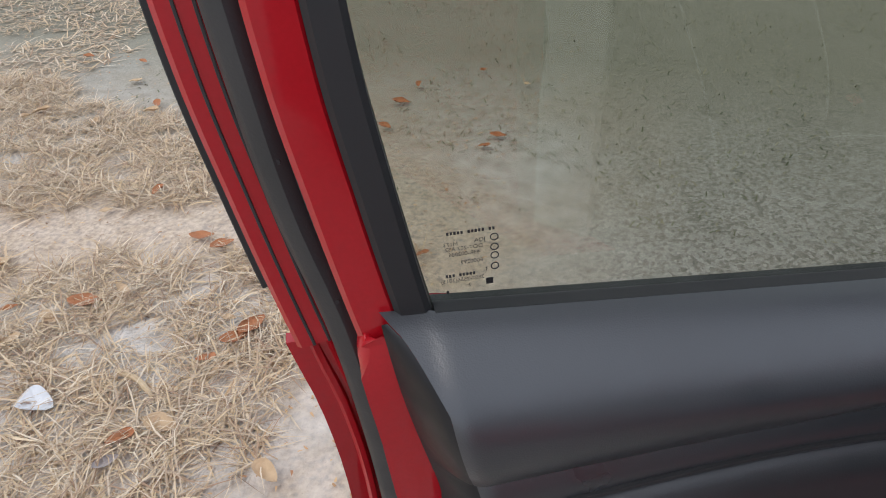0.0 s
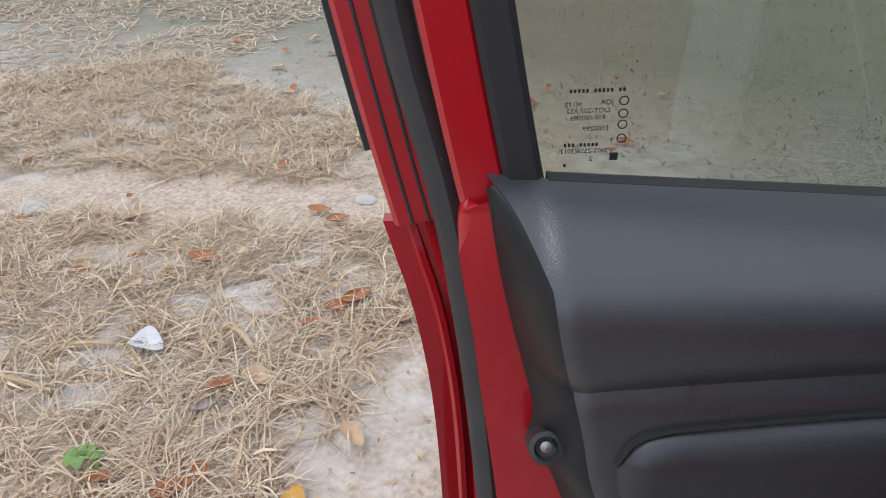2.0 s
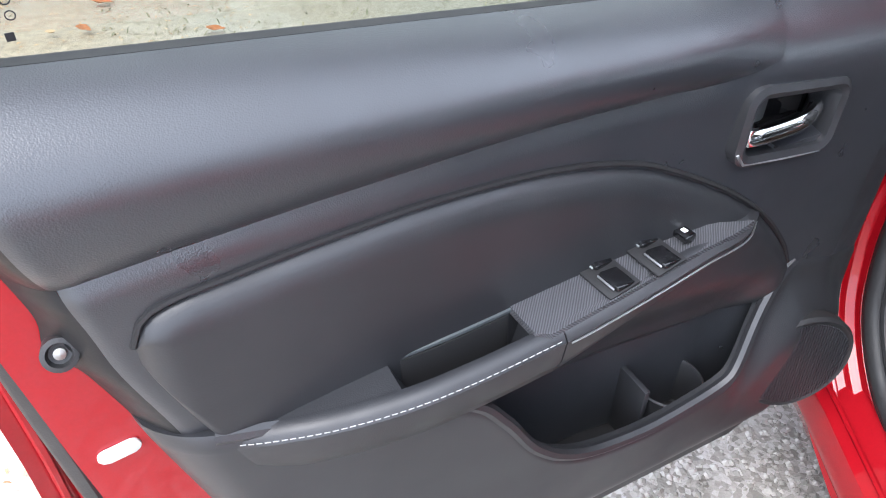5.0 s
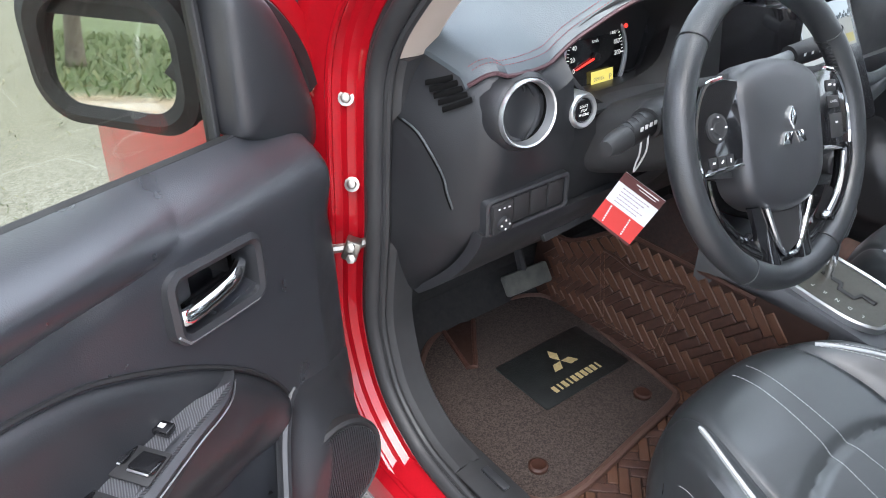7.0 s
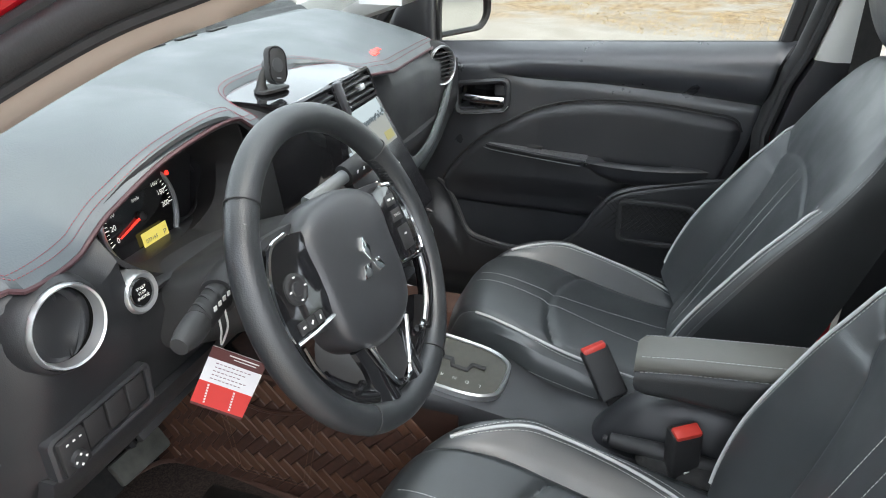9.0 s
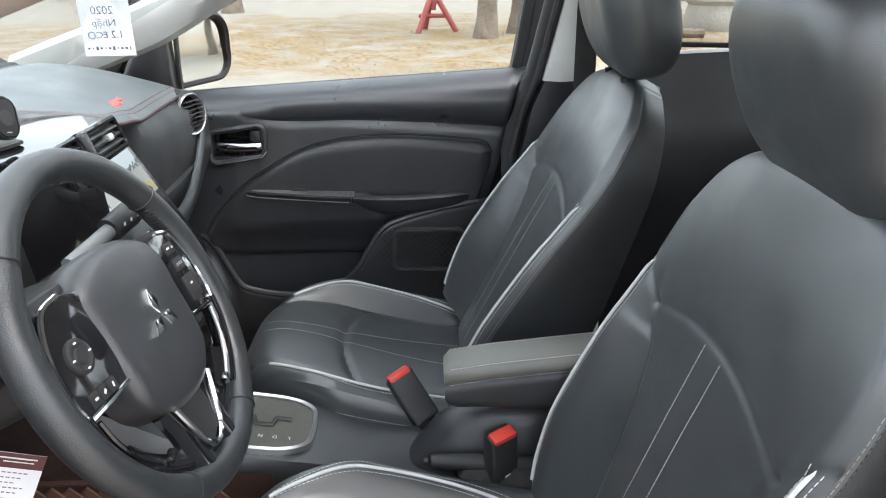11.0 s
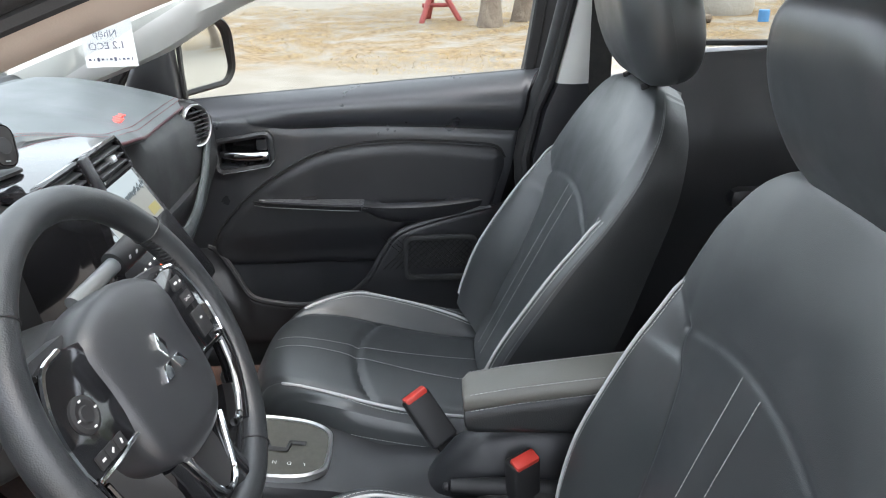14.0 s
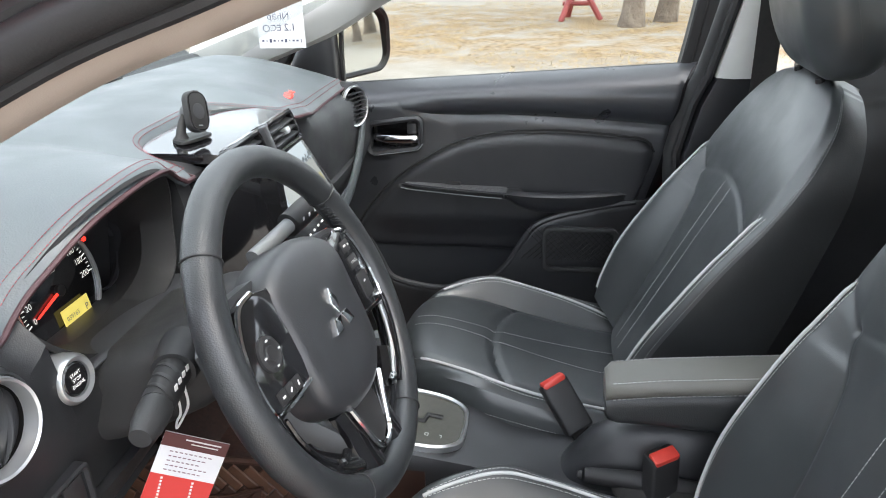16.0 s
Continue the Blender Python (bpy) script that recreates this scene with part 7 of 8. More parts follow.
# ---- the yard outside ----
def ground_material():
    m = mat("dry dirt with straw litter", (0.42, 0.37, 0.30), 0.95)
    nt = m.node_tree
    b = nt.nodes["Principled BSDF"]
    tc = nt.nodes["Texture Coordinate"]

    def tex(scale, detail=8):
        n = nt.nodes.new("ShaderNodeTexNoise")
        n.inputs["Scale"].default_value, n.inputs["Detail"].default_value = scale, detail
        nt.links.new(tc.outputs["Object"], n.inputs["Vector"])
        return n.outputs["Fac"]

    def ramp(fac, stops):
        r = nt.nodes.new("ShaderNodeValToRGB")
        while len(r.color_ramp.elements) < len(stops):
            r.color_ramp.elements.new(0.5)
        for e, (p, c) in zip(r.color_ramp.elements, stops):
            e.position, e.color = p, (*c, 1)
        nt.links.new(fac, r.inputs["Fac"])
        return r.outputs["Color"]

    def mix(fac, a, c, kind="MIX"):
        x = nt.nodes.new("ShaderNodeMixRGB")
        x.blend_type = kind
        if hasattr(fac, "is_output"):
            nt.links.new(fac, x.inputs[0])
        else:
            x.inputs[0].default_value = fac
        nt.links.new(a, x.inputs[1])
        nt.links.new(c, x.inputs[2])
        return x.outputs[0]
    sand = ramp(tex(14, 12), [(0.3, (0.40, 0.36, 0.31)), (0.5, (0.54, 0.50, 0.45)), (0.72, (0.66, 0.62, 0.57))])
    litter = ramp(tex(60), [(0.3, (0.18, 0.12, 0.075)), (0.5, (0.45, 0.31, 0.19)), (0.7, (0.65, 0.50, 0.33))])
    near = mix(ramp(tex(0.9, 4), [(0.40, (0, 0, 0)), (0.55, (0.6, 0.6, 0.6))]), sand, litter)
    # grey gravel under the car and greener ground towards the field behind and ahead
    sep = nt.nodes.new("ShaderNodeSeparateXYZ")
    nt.links.new(tc.outputs["Object"], sep.inputs[0])
    v = nt.nodes.new("ShaderNodeTexVoronoi")
    v.inputs["Scale"].default_value = 95
    nt.links.new(tc.outputs["Object"], v.inputs["Vector"])
    gravel = ramp(v.outputs["Color"], [(0.2, (0.20, 0.19, 0.165)), (0.5, (0.33, 0.315, 0.28)), (0.8, (0.43, 0.41, 0.38))])
    mr = nt.nodes.new("ShaderNodeMapRange")
    mr.inputs["From Min"].default_value, mr.inputs["From Max"].default_value = -2.0, -1.35
    nt.links.new(sep.outputs["X"], mr.inputs["Value"])
    col = mix(mr.outputs["Result"], near, gravel)
    green = ramp(tex(90, 12), [(0.35, (0.17, 0.165, 0.12)), (0.55, (0.22, 0.21, 0.155)), (0.7, (0.27, 0.255, 0.195))])
    mr = nt.nodes.new("ShaderNodeMapRange")
    mr.inputs["From Min"].default_value, mr.inputs["From Max"].default_value = 1.6, 3.4
    nt.links.new(sep.outputs["Y"], mr.inputs["Value"])
    patchy = nt.nodes.new("ShaderNodeMath")
    patchy.operation = "MULTIPLY"
    lim = nt.nodes.new("ShaderNodeMapRange")
    lim.inputs["From Min"].default_value, lim.inputs["From Max"].default_value = 2.0, 0.0
    nt.links.new(sep.outputs["X"], lim.inputs["Value"])
    nt.links.new(mr.outputs["Result"], patchy.inputs[0])
    nt.links.new(lim.outputs["Result"], patchy.inputs[1])
    col = mix(patchy.outputs[0], col, green)
    lawn = nt.nodes.new("ShaderNodeMapRange")
    lawn.inputs["From Min"].default_value, lawn.inputs["From Max"].default_value = -6.9, -7.6
    nt.links.new(sep.outputs["X"], lawn.inputs["Value"])
    grass = ramp(tex(14), [(0.3, (0.06, 0.08, 0.03)), (0.55, (0.12, 0.15, 0.06)), (0.75, (0.22, 0.20, 0.11))])
    col = mix(lawn.outputs["Result"], col, grass)
    # road on the far side, its colour darkened to paint weaker light, then dry grass
    road = ramp(tex(3), [(0.3, (0.23, 0.205, 0.17)), (0.7, (0.30, 0.275, 0.235))])
    mr = nt.nodes.new("ShaderNodeMapRange")
    mr.inputs["From Min"].default_value, mr.inputs["From Max"].default_value = 1.2, 2.2
    nt.links.new(sep.outputs["X"], mr.inputs["Value"])
    col = mix(mr.outputs["Result"], col, road)
    # a belt of golden dry grass and leaf litter beyond the track
    dry = ramp(tex(16), [(0.3, (0.12, 0.075, 0.04)), (0.5, (0.23, 0.16, 0.085)), (0.7, (0.33, 0.255, 0.155))])
    shift = nt.nodes.new("ShaderNodeMath")
    shift.operation = "MULTIPLY_ADD"
    shift.inputs[1].default_value, shift.inputs[2].default_value = 3.2, -1.6
    nt.links.new(tex(0.55, 6), shift.inputs[0])
    edge = nt.nodes.new("ShaderNodeMath")
    nt.links.new(sep.outputs["X"], edge.inputs[0])
    nt.links.new(shift.outputs[0], edge.inputs[1])
    band = nt.nodes.new("ShaderNodeMapRange")
    band.inputs["From Min"].default_value, band.inputs["From Max"].default_value = 6.3, 7.0
    nt.links.new(edge.outputs[0], band.inputs["Value"])
    off = nt.nodes.new("ShaderNodeMapRange")
    off.inputs["From Min"].default_value, off.inputs["From Max"].default_value = 12.5, 11.0
    nt.links.new(edge.outputs[0], off.inputs["Value"])
    both = nt.nodes.new("ShaderNodeMath")
    both.operation = "MULTIPLY"
    nt.links.new(band.outputs["Result"], both.inputs[0])
    nt.links.new(off.outputs["Result"], both.inputs[1])
    thin = nt.nodes.new("ShaderNodeMapRange")
    thin.inputs["From Min"].default_value, thin.inputs["From Max"].default_value = 0.38, 0.56
    nt.links.new(tex(2.2, 8), thin.inputs["Value"])
    patch = nt.nodes.new("ShaderNodeMath")
    patch.operation = "MULTIPLY"
    nt.links.new(both.outputs[0], patch.inputs[0])
    nt.links.new(thin.outputs["Result"], patch.inputs[1])
    col = mix(patch.outputs[0], col, dry)
    nt.links.new(col, b.inputs["Base Color"])
    bp = nt.nodes.new("ShaderNodeBump")
    bp.inputs["Strength"].default_value, bp.inputs["Distance"].default_value = 0.6, 0.008
    nt.links.new(tex(110, 10), bp.inputs["Height"])
    nt.links.new(bp.outputs["Normal"], b.inputs["Normal"])
    return m


def ground_height(x, y):
    return 0.012 * noise.noise(Vector((x * 1.3, y * 1.3, 0))) + 0.006 * noise.noise(Vector((x * 5, y * 5, 3)))


def spread(n, lo, hi):
    """Even near the middle, wide towards the horizon."""
    k = np.linspace(-1, 1, n)
    return (lo + hi) / 2 + np.sign(k) * (np.abs(k) ** 3.2) * (hi - lo) / 2


gx, gy = spread(150, -400, 400), spread(150, -400, 400)
gv = [(float(x) - 1.5, float(y) + 0.8, ground_height(x - 1.5, y + 0.8) if abs(x) < 14 and abs(y) < 14 else 0.0) for x in gx for y in gy]
gf = [(i * 150 + j, (i + 1) * 150 + j, (i + 1) * 150 + j + 1, i * 150 + j + 1) for i in range(149) for j in range(149)]
me = bpy.data.meshes.new("ground")
me.from_pydata(gv, [], gf)
me.materials.append(ground_material())
tagged(new("ground", me), "dry sandy ground with straw litter and gravel", "ground", kind="structure")


def litter(name, n, box, sizes, colors, label, seed, keep=lambda x, y: True, flat=0.3, width=0.0016):
    """Many thin blades lying about."""
    r = random.Random(seed)
    vs, fs = [], []
    while len(fs) < n:
        x, y = r.uniform(box[0], box[1]), r.uniform(box[2], box[3])
        if not keep(x, y):
            continue
        a, l, e = r.uniform(0, 2 * math.pi), r.uniform(*sizes), r.uniform(0.0, flat)
        z = ground_height(x, y) + r.uniform(0.001, 0.008)
        dx, dy, dz = math.cos(a) * l, math.sin(a) * l, e * l
        w = width * r.uniform(0.6, 1.6)
        px, py = -math.sin(a) * w, math.cos(a) * w
        bend = r.uniform(-0.25, 0.25) * l
        k = len(vs)
        mx, my = x + dx / 2 + px / w * bend * 0.4, y + dy / 2 + py / w * bend * 0.4
        vs += [(x - px, y - py, z), (x + px, y + py, z), (mx + px, my + py, z + dz * 0.6 + 0.001), (mx - px, my - py, z + dz * 0.6 + 0.001), (x + dx, y + dy, z + dz * 0.7)]
        fs += [(k, k + 1, k + 2, k + 3), (k + 3, k + 2, k + 4)]
    me = bpy.data.meshes.new(name)
    me.from_pydata(vs, [], fs)
    m = mat(name, colors[0], 0.8)
    nt = m.node_tree
    g = nt.nodes.new("ShaderNodeNewGeometry")
    cr_ = nt.nodes.new("ShaderNodeValToRGB")
    while len(cr_.color_ramp.elements) < len(colors):
        cr_.color_ramp.elements.new(0.5)
    for i, (e, c) in enumerate(zip(cr_.color_ramp.elements, colors)):
        e.position, e.color = i / (len(colors) - 1), (*c, 1)
    nt.links.new(g.outputs["Random Per Island"], cr_.inputs["Fac"])
    nt.links.new(cr_.outputs["Color"], nt.nodes["Principled BSDF"].inputs["Base Color"])
    me.materials.append(m)
    return tagged(new(name, me), label, "straw litter", kind="stuff")


STRAW = [(0.50, 0.36, 0.21), (0.64, 0.50, 0.33), (0.33, 0.21, 0.13), (0.74, 0.63, 0.47), (0.24, 0.16, 0.11)]
lane = lambda x, y: not (x > -3.0 and y > 1.85 + 0.2 * noise.noise(Vector((x * 5, y * 5, 6)))) and abs(y - 1.72 - 0.34 * (x + 2.8)) > 0.17 + 0.12 * noise.noise(Vector((x * 4, y * 4, 1))) and noise.noise(Vector((x * 3.5, y * 3.5, 2))) > -0.52 and noise.noise(Vector((x * 2.2, y * 2.2, 7))) > (y - 2.5) * 0.9 and noise.noise(Vector((x * 2.2, y * 2.2, 3))) > (0.35 - y) * 1.5 and x < -2.2 + 0.25 * noise.noise(Vector((x * 3, y * 5, 5)))
clump = lambda x, y: lane(x, y) and noise.noise(Vector((x * 9, y * 9, 8))) > -0.12
litter("straw", 70000, (-5.2, -2.05, -0.1, 3.6), (0.04, 0.15), STRAW, "dry straw and grass litter on the dirt", 11, clump, flat=0.5, width=0.0013)
litter("straw", 3600, (-5.2, -2.05, -0.1, 3.6), (0.05, 0.13), [(0.62, 0.46, 0.27), (0.74, 0.60, 0.42), (0.50, 0.33, 0.18)], "broad pale dry blades on the dirt", 17, clump, flat=0.3, width=0.0030)
litter("chaff", 9000, (-5.2, -1.9, -0.1, 3.8), (0.006, 0.02), [(0.20, 0.11, 0.06), (0.50, 0.30, 0.15), (0.62, 0.42, 0.22), (0.34, 0.15, 0.07)], "brown leaf crumbs scattered on sand", 18, lambda x, y: x < -2.0 + 0.2 * noise.noise(Vector((x * 3, y * 5, 5))), flat=0.2, width=0.0018)
litter("straw", 36000, (-7.2, -4.3, 0.4, 5.6), (0.04, 0.15), STRAW, "dry straw litter further off", 12, lambda x, y: noise.noise(Vector((x * 2, y * 2, 2))) > -0.3, width=0.0026)
far_keep = lambda x, y: noise.noise(Vector((x * 0.7, y * 0.7, 4))) > -0.16 and x > 5.9 + 1.1 * max(y - 0.6, 0) ** 1.2
litter("dry_grass", 84000, (5.8, 13.0, -8.0, 3.2), (0.015, 0.055), [(0.42, 0.27, 0.11), (0.46, 0.34, 0.18), (0.32, 0.21, 0.10), (0.38, 0.30, 0.12)], "yellow dry grass beside the track", 13, far_keep, flat=0.6, width=0.0030)
litter("field_grass", 26000, (-4.0, 1.5, 2.0, 6.5), (0.008, 0.03), [(0.10, 0.11, 0.06), (0.20, 0.20, 0.12), (0.33, 0.30, 0.20)], "short sparse green growth on the ground", 14, lambda x, y: noise.noise(Vector((x * 2, y * 2, 9))) > -0.2, flat=0.8, width=0.002)
litter("lawn_grass", 22000, (-15.0, -7.1, -2.0, 6.0), (0.06, 0.2), [(0.07, 0.11, 0.03), (0.12, 0.17, 0.06), (0.24, 0.22, 0.11)], "green grass field beside the yard", 15, flat=1.2, width=0.007)
# pebbles of the gravel by the sill
r = random.Random(8)
vs, fs = [], []
for k in range(5200):
    x, y = r.uniform(-1.35, -0.55), r.uniform(0.1, 1.25)
    s = r.uniform(0.003, 0.009)
    z = ground_height(x, y)
    b = len(vs)
    ring_ = [(x + s * r.uniform(0.7, 1.2) * math.cos(a), y + s * r.uniform(0.7, 1.2) * math.sin(a), z) for a in (0.3, 1.6, 2.7, 3.9, 5.2)]
    vs += ring_ + [(x, y, z + s * r.uniform(0.5, 0.9))]
    fs += [(b + i, b + (i + 1) % 5, b + 5) for i in range(5)]
me = bpy.data.meshes.new("gravel")
me.from_pydata(vs, [], fs)
gm_ = mat("grey pebble", (0.5, 0.48, 0.43), 0.9)
g = gm_.node_tree.nodes.new("ShaderNodeNewGeometry")
cr_ = gm_.node_tree.nodes.new("ShaderNodeValToRGB")
cr_.color_ramp.elements[0].color, cr_.color_ramp.elements[1].color = (0.20, 0.19, 0.165, 1), (0.46, 0.44, 0.40, 1)
gm_.node_tree.links.new(g.outputs["Random Per Island"], cr_.inputs["Fac"])
gm_.node_tree.links.new(cr_.outputs["Color"], gm_.node_tree.nodes["Principled BSDF"].inputs["Base Color"])
me.materials.append(gm_)
tagged(new("gravel", me), "pale grey gravel beside the sill", "gravel", kind="stuff")


# dead leaves and scraps on the litter
def leaf(x, y, size, turn, material, label, curl=0.35, ratio=0.5, name="dead_leaf", cat="leaf"):
    def f(s, t):
        l = -1 + 2 * s
        w = ratio * (1 - l * l) ** 0.6 * (1 - 0.25 * l)
        q = -1 + 2 * t
        return Vector((l, q * w, curl * (q * w) ** 2 * 2 + 0.16 * l * l + 0.05 * math.sin(5 * l + q))) * size
    bm = shell(f, 10, 6, lambda p: p - Vector((0, 0, 0.02 * size)))
    ob = lone(name, bm, material, label, cat, "scattered leaves")
    ob.matrix_world = Matrix.Translation((x, y, ground_height(x, y) + 0.020)) @ pose(0, 0, 0, 4, 6, turn)
    return ob


LEAF_O = mat("orange brown dead leaf", (0.42, 0.16, 0.06), 0.7, bump=("noise", 60, 0.4), vary=(30, (0.30, 0.12, 0.05), 1.2))
LEAF_Y = mat("yellow dead leaf", (0.62, 0.36, 0.07), 0.7, bump=("noise", 60, 0.4), vary=(30, (0.50, 0.25, 0.06), 1.2))
LEAF_T = mat("tan dead leaf", (0.56, 0.40, 0.24), 0.7, bump=("noise", 60, 0.4), vary=(30, (0.45, 0.31, 0.18), 1.2))
LEAF_G = mat("green leaf", (0.12, 0.24, 0.05), 0.6, bump=("noise", 60, 0.3), vary=(30, (0.2, 0.3, 0.08), 1.2))
SCRAP = mat("white plastic scrap", (0.72, 0.73, 0.74), 0.4, vary=(40, (0.62, 0.64, 0.66), 1))
leaf(-2.804, 0.871, 0.046, 10, SCRAP, "crumpled white plastic scrap on the straw", 0.6, 0.75, "plastic_scrap", "litter")
leaf(-2.974, 1.238, 0.050, 20, LEAF_O, "orange brown curled dead leaf on straw")
leaf(-3.02, 1.15, 0.035, -20, LEAF_T, "tan dead leaf on straw")
leaf(-2.45, 1.27, 0.050, 80, LEAF_O, "orange brown curled dead leaf on straw")
leaf(-2.47, 1.215, 0.042, 50, LEAF_O, "orange brown curled dead leaf on straw")
leaf(-2.166, 0.653, 0.050, 120, LEAF_Y, "yellow curled dead leaf on straw")
leaf(-2.30, 0.483, 0.045, 170, LEAF_Y, "yellow curled dead leaf on straw")
leaf(-2.407, 0.575, 0.042, 60, LEAF_O, "orange brown curled dead leaf on straw")
leaf(-2.471, 0.903, 0.042, 0, LEAF_T, "tan dead leaf on straw", 0.3, 0.6)
leaf(-2.563, 0.528, 0.030, 30, LEAF_O, "orange brown curled dead leaf on straw")
leaf(-2.38, 0.632, 0.030, -30, LEAF_O, "orange brown curled dead leaf on straw")
leaf(-2.52, 0.775, 0.030, 60, mat("grey dead leaf", (0.33, 0.29, 0.27), 0.7), "grey dry leaf on straw")
rr = random.Random(21)
for k in range(70):
    x, y = rr.uniform(-4.6, -2.1), rr.uniform(0.2, 3.2)
    mt, lb = rr.choice(((LEAF_O, "orange brown curled dead leaf on straw"), (LEAF_T, "tan dead leaf on straw"), (LEAF_T, "tan dead leaf on straw"), (LEAF_O, "orange brown curled dead leaf on straw")))
    leaf(x, y, rr.uniform(0.02, 0.042), rr.uniform(0, 360), mt, lb, rr.uniform(0.2, 0.8))
plant = thing("weed", "small green weed growing through straw", "weed", pose(-2.625, 0.545, 0))
for k in range(7):
    a = k * 0.9
    part("weed_leaf", shell(lambda s, t: Vector((0.008 + 0.032 * s, 0.016 * (2 * t - 1) * math.sin(math.pi * (0.12 + 0.8 * s)), 0.014 + 0.012 * math.sin(math.pi * s))), 6, 4, lambda p: p - Vector((0, 0, 0.0006))), LEAF_G, plant).matrix_basis = pose(0, 0, 0.004 * k, 0, 0, math.degrees(a))
for k, (x, y, s) in enumerate(((-3.79, 1.23, 0.07), (-2.75, 1.75, 0.04))):
    rows = [[Vector((s * math.cos(a) * math.cos(e) * (1 + 0.25 * noise.noise(Vector((a, e, k)))), s * math.sin(a) * math.cos(e) * 0.8, s * 0.28 * math.sin(e))) for a in np.linspace(0, 2 * math.pi, 12, endpoint=False)] for e in (-0.6, 0.0, 0.5, 1.0, 1.45)]
    ob = lone("stone", loft(rows), mat("pale stone", (0.52, 0.50, 0.46), 0.9, bump=("noise", 40, 0.6), vary=(20, (0.42, 0.40, 0.36), 1)), "pale flat stone half sunk in dirt", "stone", "stones")
    ob.matrix_world = pose(x, y, 0.008)
# sticks
for x, y, l, a in ((-3.05, 0.62, 0.34, 12), (-2.95, 0.80, 0.20, 30), (-2.62, 1.0, 0.16, -20)):
    ob = lone("stick", tube(spline([(-l / 2, 0, 0.004), (0, 0.01, 0.012), (l / 2, 0.0, 0.006)], 10), [0.008] * 8 + [0.005] * 2, 7), mat("dry bamboo sheath", (0.55, 0.42, 0.26), 0.75, bump=("noise", 60, 0.4), vary=(20, (0.45, 0.33, 0.2), 1)), "dry tan stick lying on straw", "stick", "sticks")
    ob.matrix_world = pose(x, y, 0.008, 0, 0, a)

# ---- far side: trestle, trunks, stacked things ----
RUSTRED = mat("red painted steel", (0.34, 0.07, 0.06), 0.6, vary=(12, (0.24, 0.05, 0.05), 1.2))
BARK = mat("grey bark", (0.22, 0.18, 0.14), 0.95, bump=("noise", 14, 1.0), vary=(5, (0.13, 0.10, 0.08), 1.3))
tr = thing("trestle", "red steel stand with pole on dry grass", "stand", pose(10.05, -0.05, 0))
part("pole", tube([(0, 0, 0.30), (0, 0, 1.9)], 0.045, 12), RUSTRED, tr)
for a in (20, 140, 260):
    part("leg", tube([(0.0, 0, 0.48), (0.10 * math.cos(radians(a)), 0.10 * math.sin(radians(a)), 0.40), (0.34 * math.cos(radians(a)), 0.34 * math.sin(radians(a)), 0.0)], 0.04, 8), RUSTRED, tr)
part("crossbar", tube([(0.0, -0.20, 0.22), (0.0, 0.20, 0.22)], 0.03, 8), RUSTRED, tr)
part("collar", spin([(0.08, 0.38), (0.08, 0.50), (0.05, 0.52)], 14), RUSTRED, tr)


def tree(x, y, r0, h, lean, seed, label, leaves=True):
    q = random.Random(seed)
    t = thing("tree", label, "tree", pose(x, y, 0), "yard trees")
    pts = [(lean * k * k * 0.02 + q.uniform(-0.02, 0.02), q.uniform(-0.02, 0.02), h * k / 8) for k in range(9)]
    rows = []
    for k, p in enumerate(spline(pts, 26)):
        rad = r0 * (1 - 0.5 * k / 26) * (1 + 0.35 * math.exp(-k / 2))
        rows.append([Vector((p[0] + rad * math.cos(a) * (1 + 0.14 * noise.noise(Vector((math.cos(a) * 2, math.sin(a) * 2, p[2] * 2 + seed)))), p[1] + rad * math.sin(a) * (1 + 0.14 * noise.noise(Vector((math.cos(a) * 2, math.sin(a) * 2, p[2] * 2 + 9 + seed)))), p[2])) for a in np.linspace(0, 2 * math.pi, 14, endpoint=False)])
    part("trunk", loft(rows), BARK, t)
    top = Vector(pts[-1])
    vs, fs = [], []
    for k in range(5):
        a = k * 1.26 + q.uniform(-0.3, 0.3)
        end = top + Vector((1.4 * math.cos(a), 1.4 * math.sin(a), q.uniform(0.3, 1.2)))
        part("limb", tube([top - Vector((0, 0, 0.4)), top.lerp(end, 0.5) + Vector((0, 0, 0.15)), end], [r0 * 0.45, r0 * 0.3, r0 * 0.12], 8), BARK, t)
        for _ in range(420):
            c = top.lerp(end, q.uniform(0.3, 1.15)) + Vector((q.gauss(0, 0.5), q.gauss(0, 0.5), q.gauss(0, 0.35)))
            s = q.uniform(0.05, 0.11)
            u, w = Vector((q.gauss(0, 1), q.gauss(0, 1), q.gauss(0, 1))).normalized(), Vector((q.gauss(0, 1), q.gauss(0, 1), q.gauss(0, 1))).normalized()
            b = len(vs)
            vs += [c - u * s, c + w * s * 0.4, c + u * s, c - w * s * 0.4]
            fs.append((b, b + 1, b + 2, b + 3))
    me = bpy.data.meshes.new("crown")
    me.from_pydata([tuple(v) for v in vs], [], fs)
    me.materials.append(mat("tree leaves", (0.06, 0.10, 0.03), 0.6, vary=(3, (0.10, 0.14, 0.05), 1.2)))
    ob = new("crown", me)
    ob.parent = t
    return t


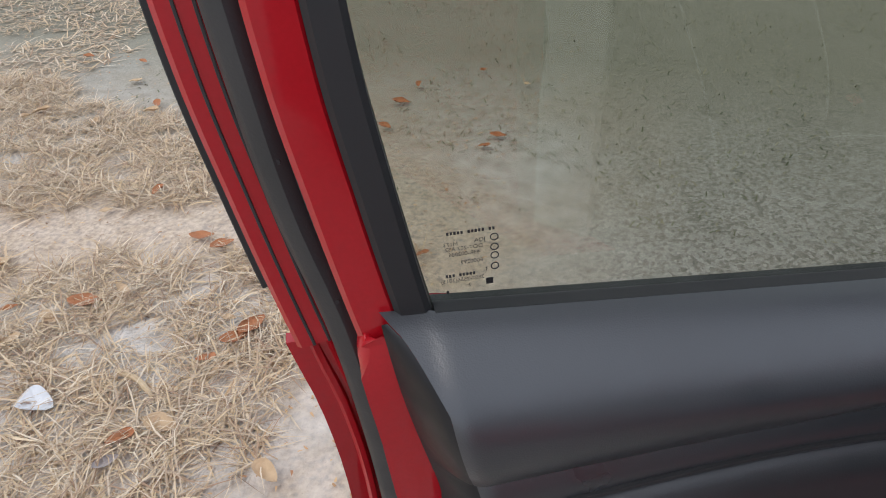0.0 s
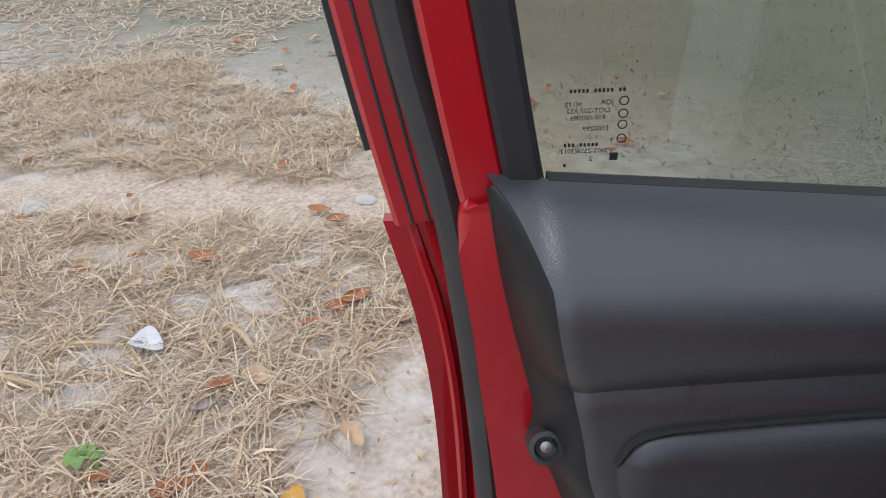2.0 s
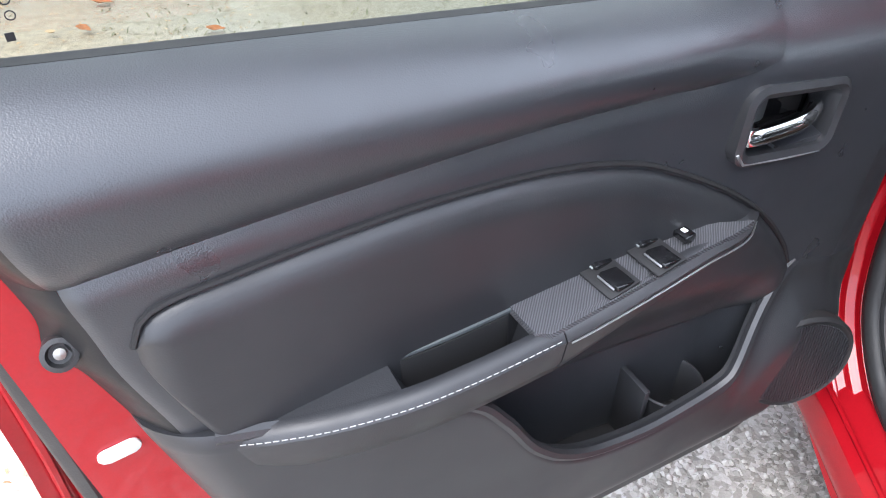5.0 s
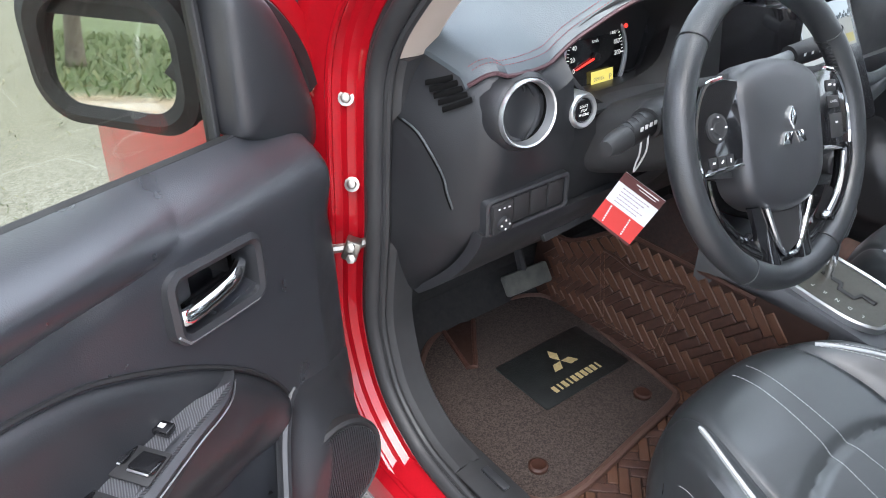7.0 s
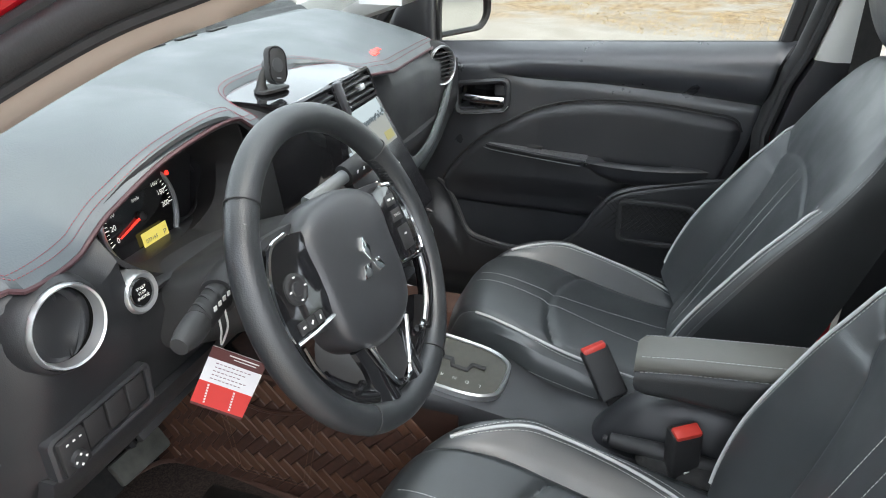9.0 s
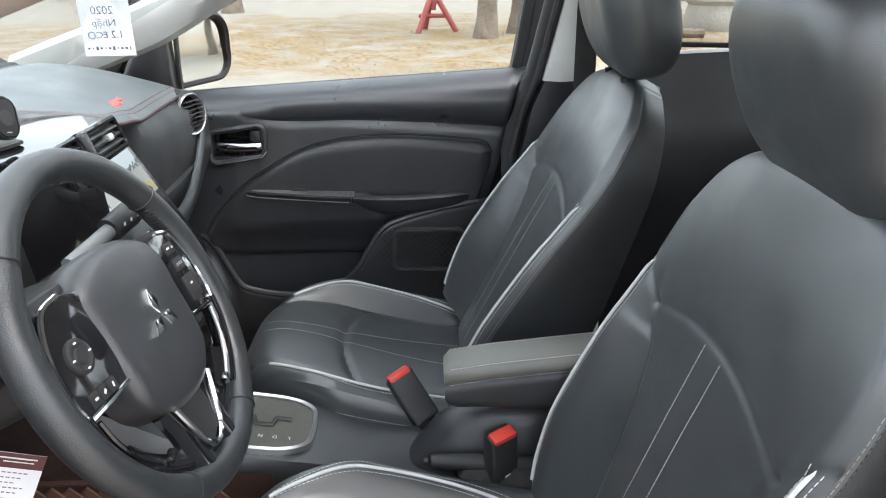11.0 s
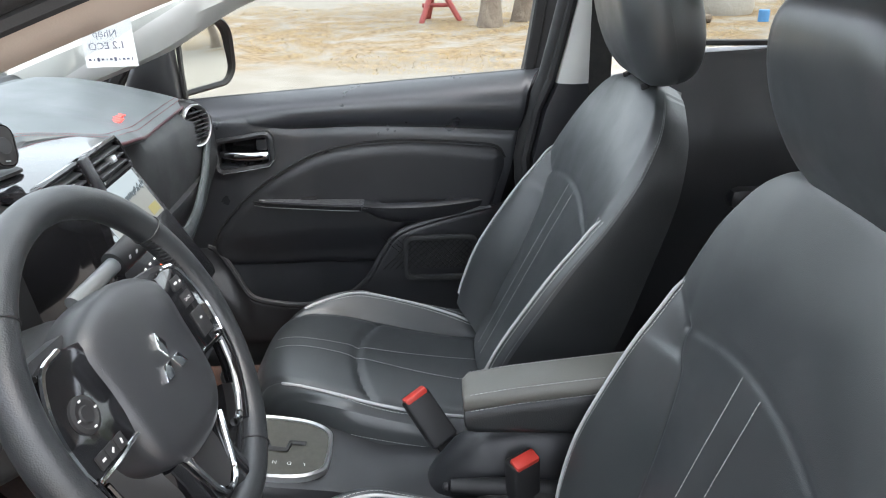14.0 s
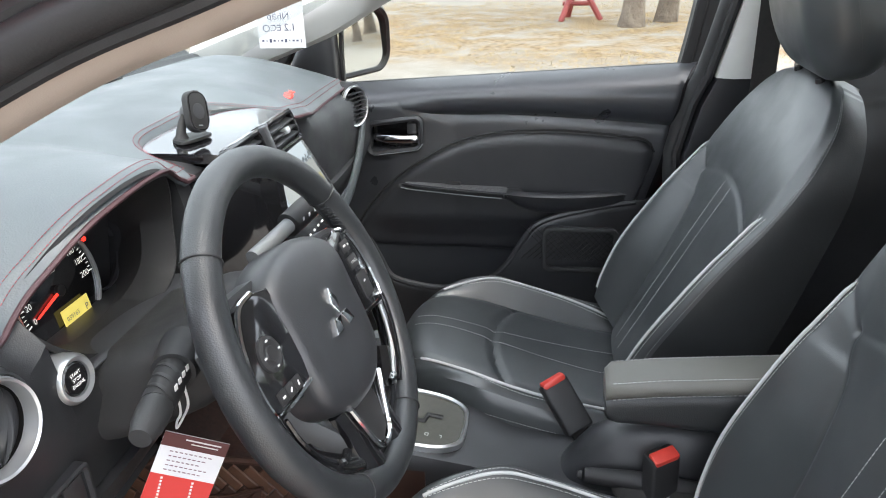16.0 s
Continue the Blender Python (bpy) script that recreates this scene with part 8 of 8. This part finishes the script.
tree(9.25, -0.75, 0.13, 3.4, 0.4, 1, "grey leaning tree trunk beside the track")
tree(9.75, -1.25, 0.12, 3.6, -0.5, 2, "grey leaning tree trunk beside the track")
tree(13.5, 3.6, 0.16, 3.8, 0.2, 3, "grey tree at the yard edge")
tree(15.5, -5.5, 0.18, 4.0, 0.2, 4, "grey tree at the yard edge")
tree(-9.6, 2.3, 0.09, 3.4, 0.1, 5, "thin tree trunk in the grass beside the yard")
for k, (x, y, r, h) in enumerate(((4.6, -13.2, 0.10, 1.7), (5.9, -15.4, 0.13, 2.1), (6.9, -13.8, 0.09, 1.6), (8.3, -16.2, 0.14, 2.2), (9.3, -14.4, 0.10, 1.8), (11.2, -15.6, 0.12, 2.0))):
    tree(x, y, r, h, 0.3 - 0.1 * k, 11 + k, "low bushy tree behind the car at the yard edge")
tree(-11.5, -2.5, 0.12, 3.6, 0.1, 6, "thin tree trunk in the grass beside the yard")
# pale concrete ring and blue can seen through the rear window
lone("planter_ring", spin([(0.42, 0), (0.45, 0.10), (0.40, 0.34), (0.46, 0.40), (0.46, 0.45), (0.38, 0.45), (0.34, 0.3)], 28, pose(10.1, -4.15, 0), cap=False), mat("weathered concrete", (0.40, 0.38, 0.34), 0.9, bump=("noise", 20, 0.6), vary=(6, (0.30, 0.28, 0.25), 1.2)), "weathered concrete planter ring on dry grass", "planter")
lone("paint_can", spin([(0.07, 0), (0.07, 0.14), (0.06, 0.15), (0.001, 0.15)], 18, pose(9.0, -4.3, 0)), mat("blue plastic can", (0.08, 0.25, 0.5), 0.4, vary=(10, (0.06, 0.2, 0.42), 1)), "small blue plastic can on dry grass", "can")
lone("log", tube(spline([(8.9, -1.6, 0.06), (9.1, -2.6, 0.08), (9.0, -3.6, 0.06)], 16), 0.06, 9), BARK, "fallen grey log on dry grass", "log")
shrub = random.Random(31)
vs, fs = [], []
for k in range(5200):
    x, y = 19 + shrub.uniform(-1.5, 2.5), shrub.uniform(-16, 14)
    hgt = 1.5 + 1.1 * noise.noise(Vector((x * 0.3, y * 0.35, 1)))
    c = Vector((x, y, shrub.uniform(0.02, max(hgt, 0.3))))
    s = shrub.uniform(0.09, 0.22)
    u, w = Vector((shrub.gauss(0, 1), shrub.gauss(0, 1), shrub.gauss(0, 1))).normalized(), Vector((shrub.gauss(0, 1), shrub.gauss(0, 1), shrub.gauss(0, 1))).normalized()
    b = len(vs)
    vs += [tuple(c - u * s), tuple(c + w * s * 0.4), tuple(c + u * s), tuple(c - w * s * 0.4)]
    fs.append((b, b + 1, b + 2, b + 3))
me = bpy.data.meshes.new("hedge")
me.from_pydata(vs, [], fs)
me.materials.append(mat("dusty hedge leaves", (0.08, 0.10, 0.05), 0.7, vary=(2, (0.14, 0.14, 0.08), 1.2)))
tagged(new("hedge", me), "dusty green brush along the yard edge", "hedge", kind="stuff")
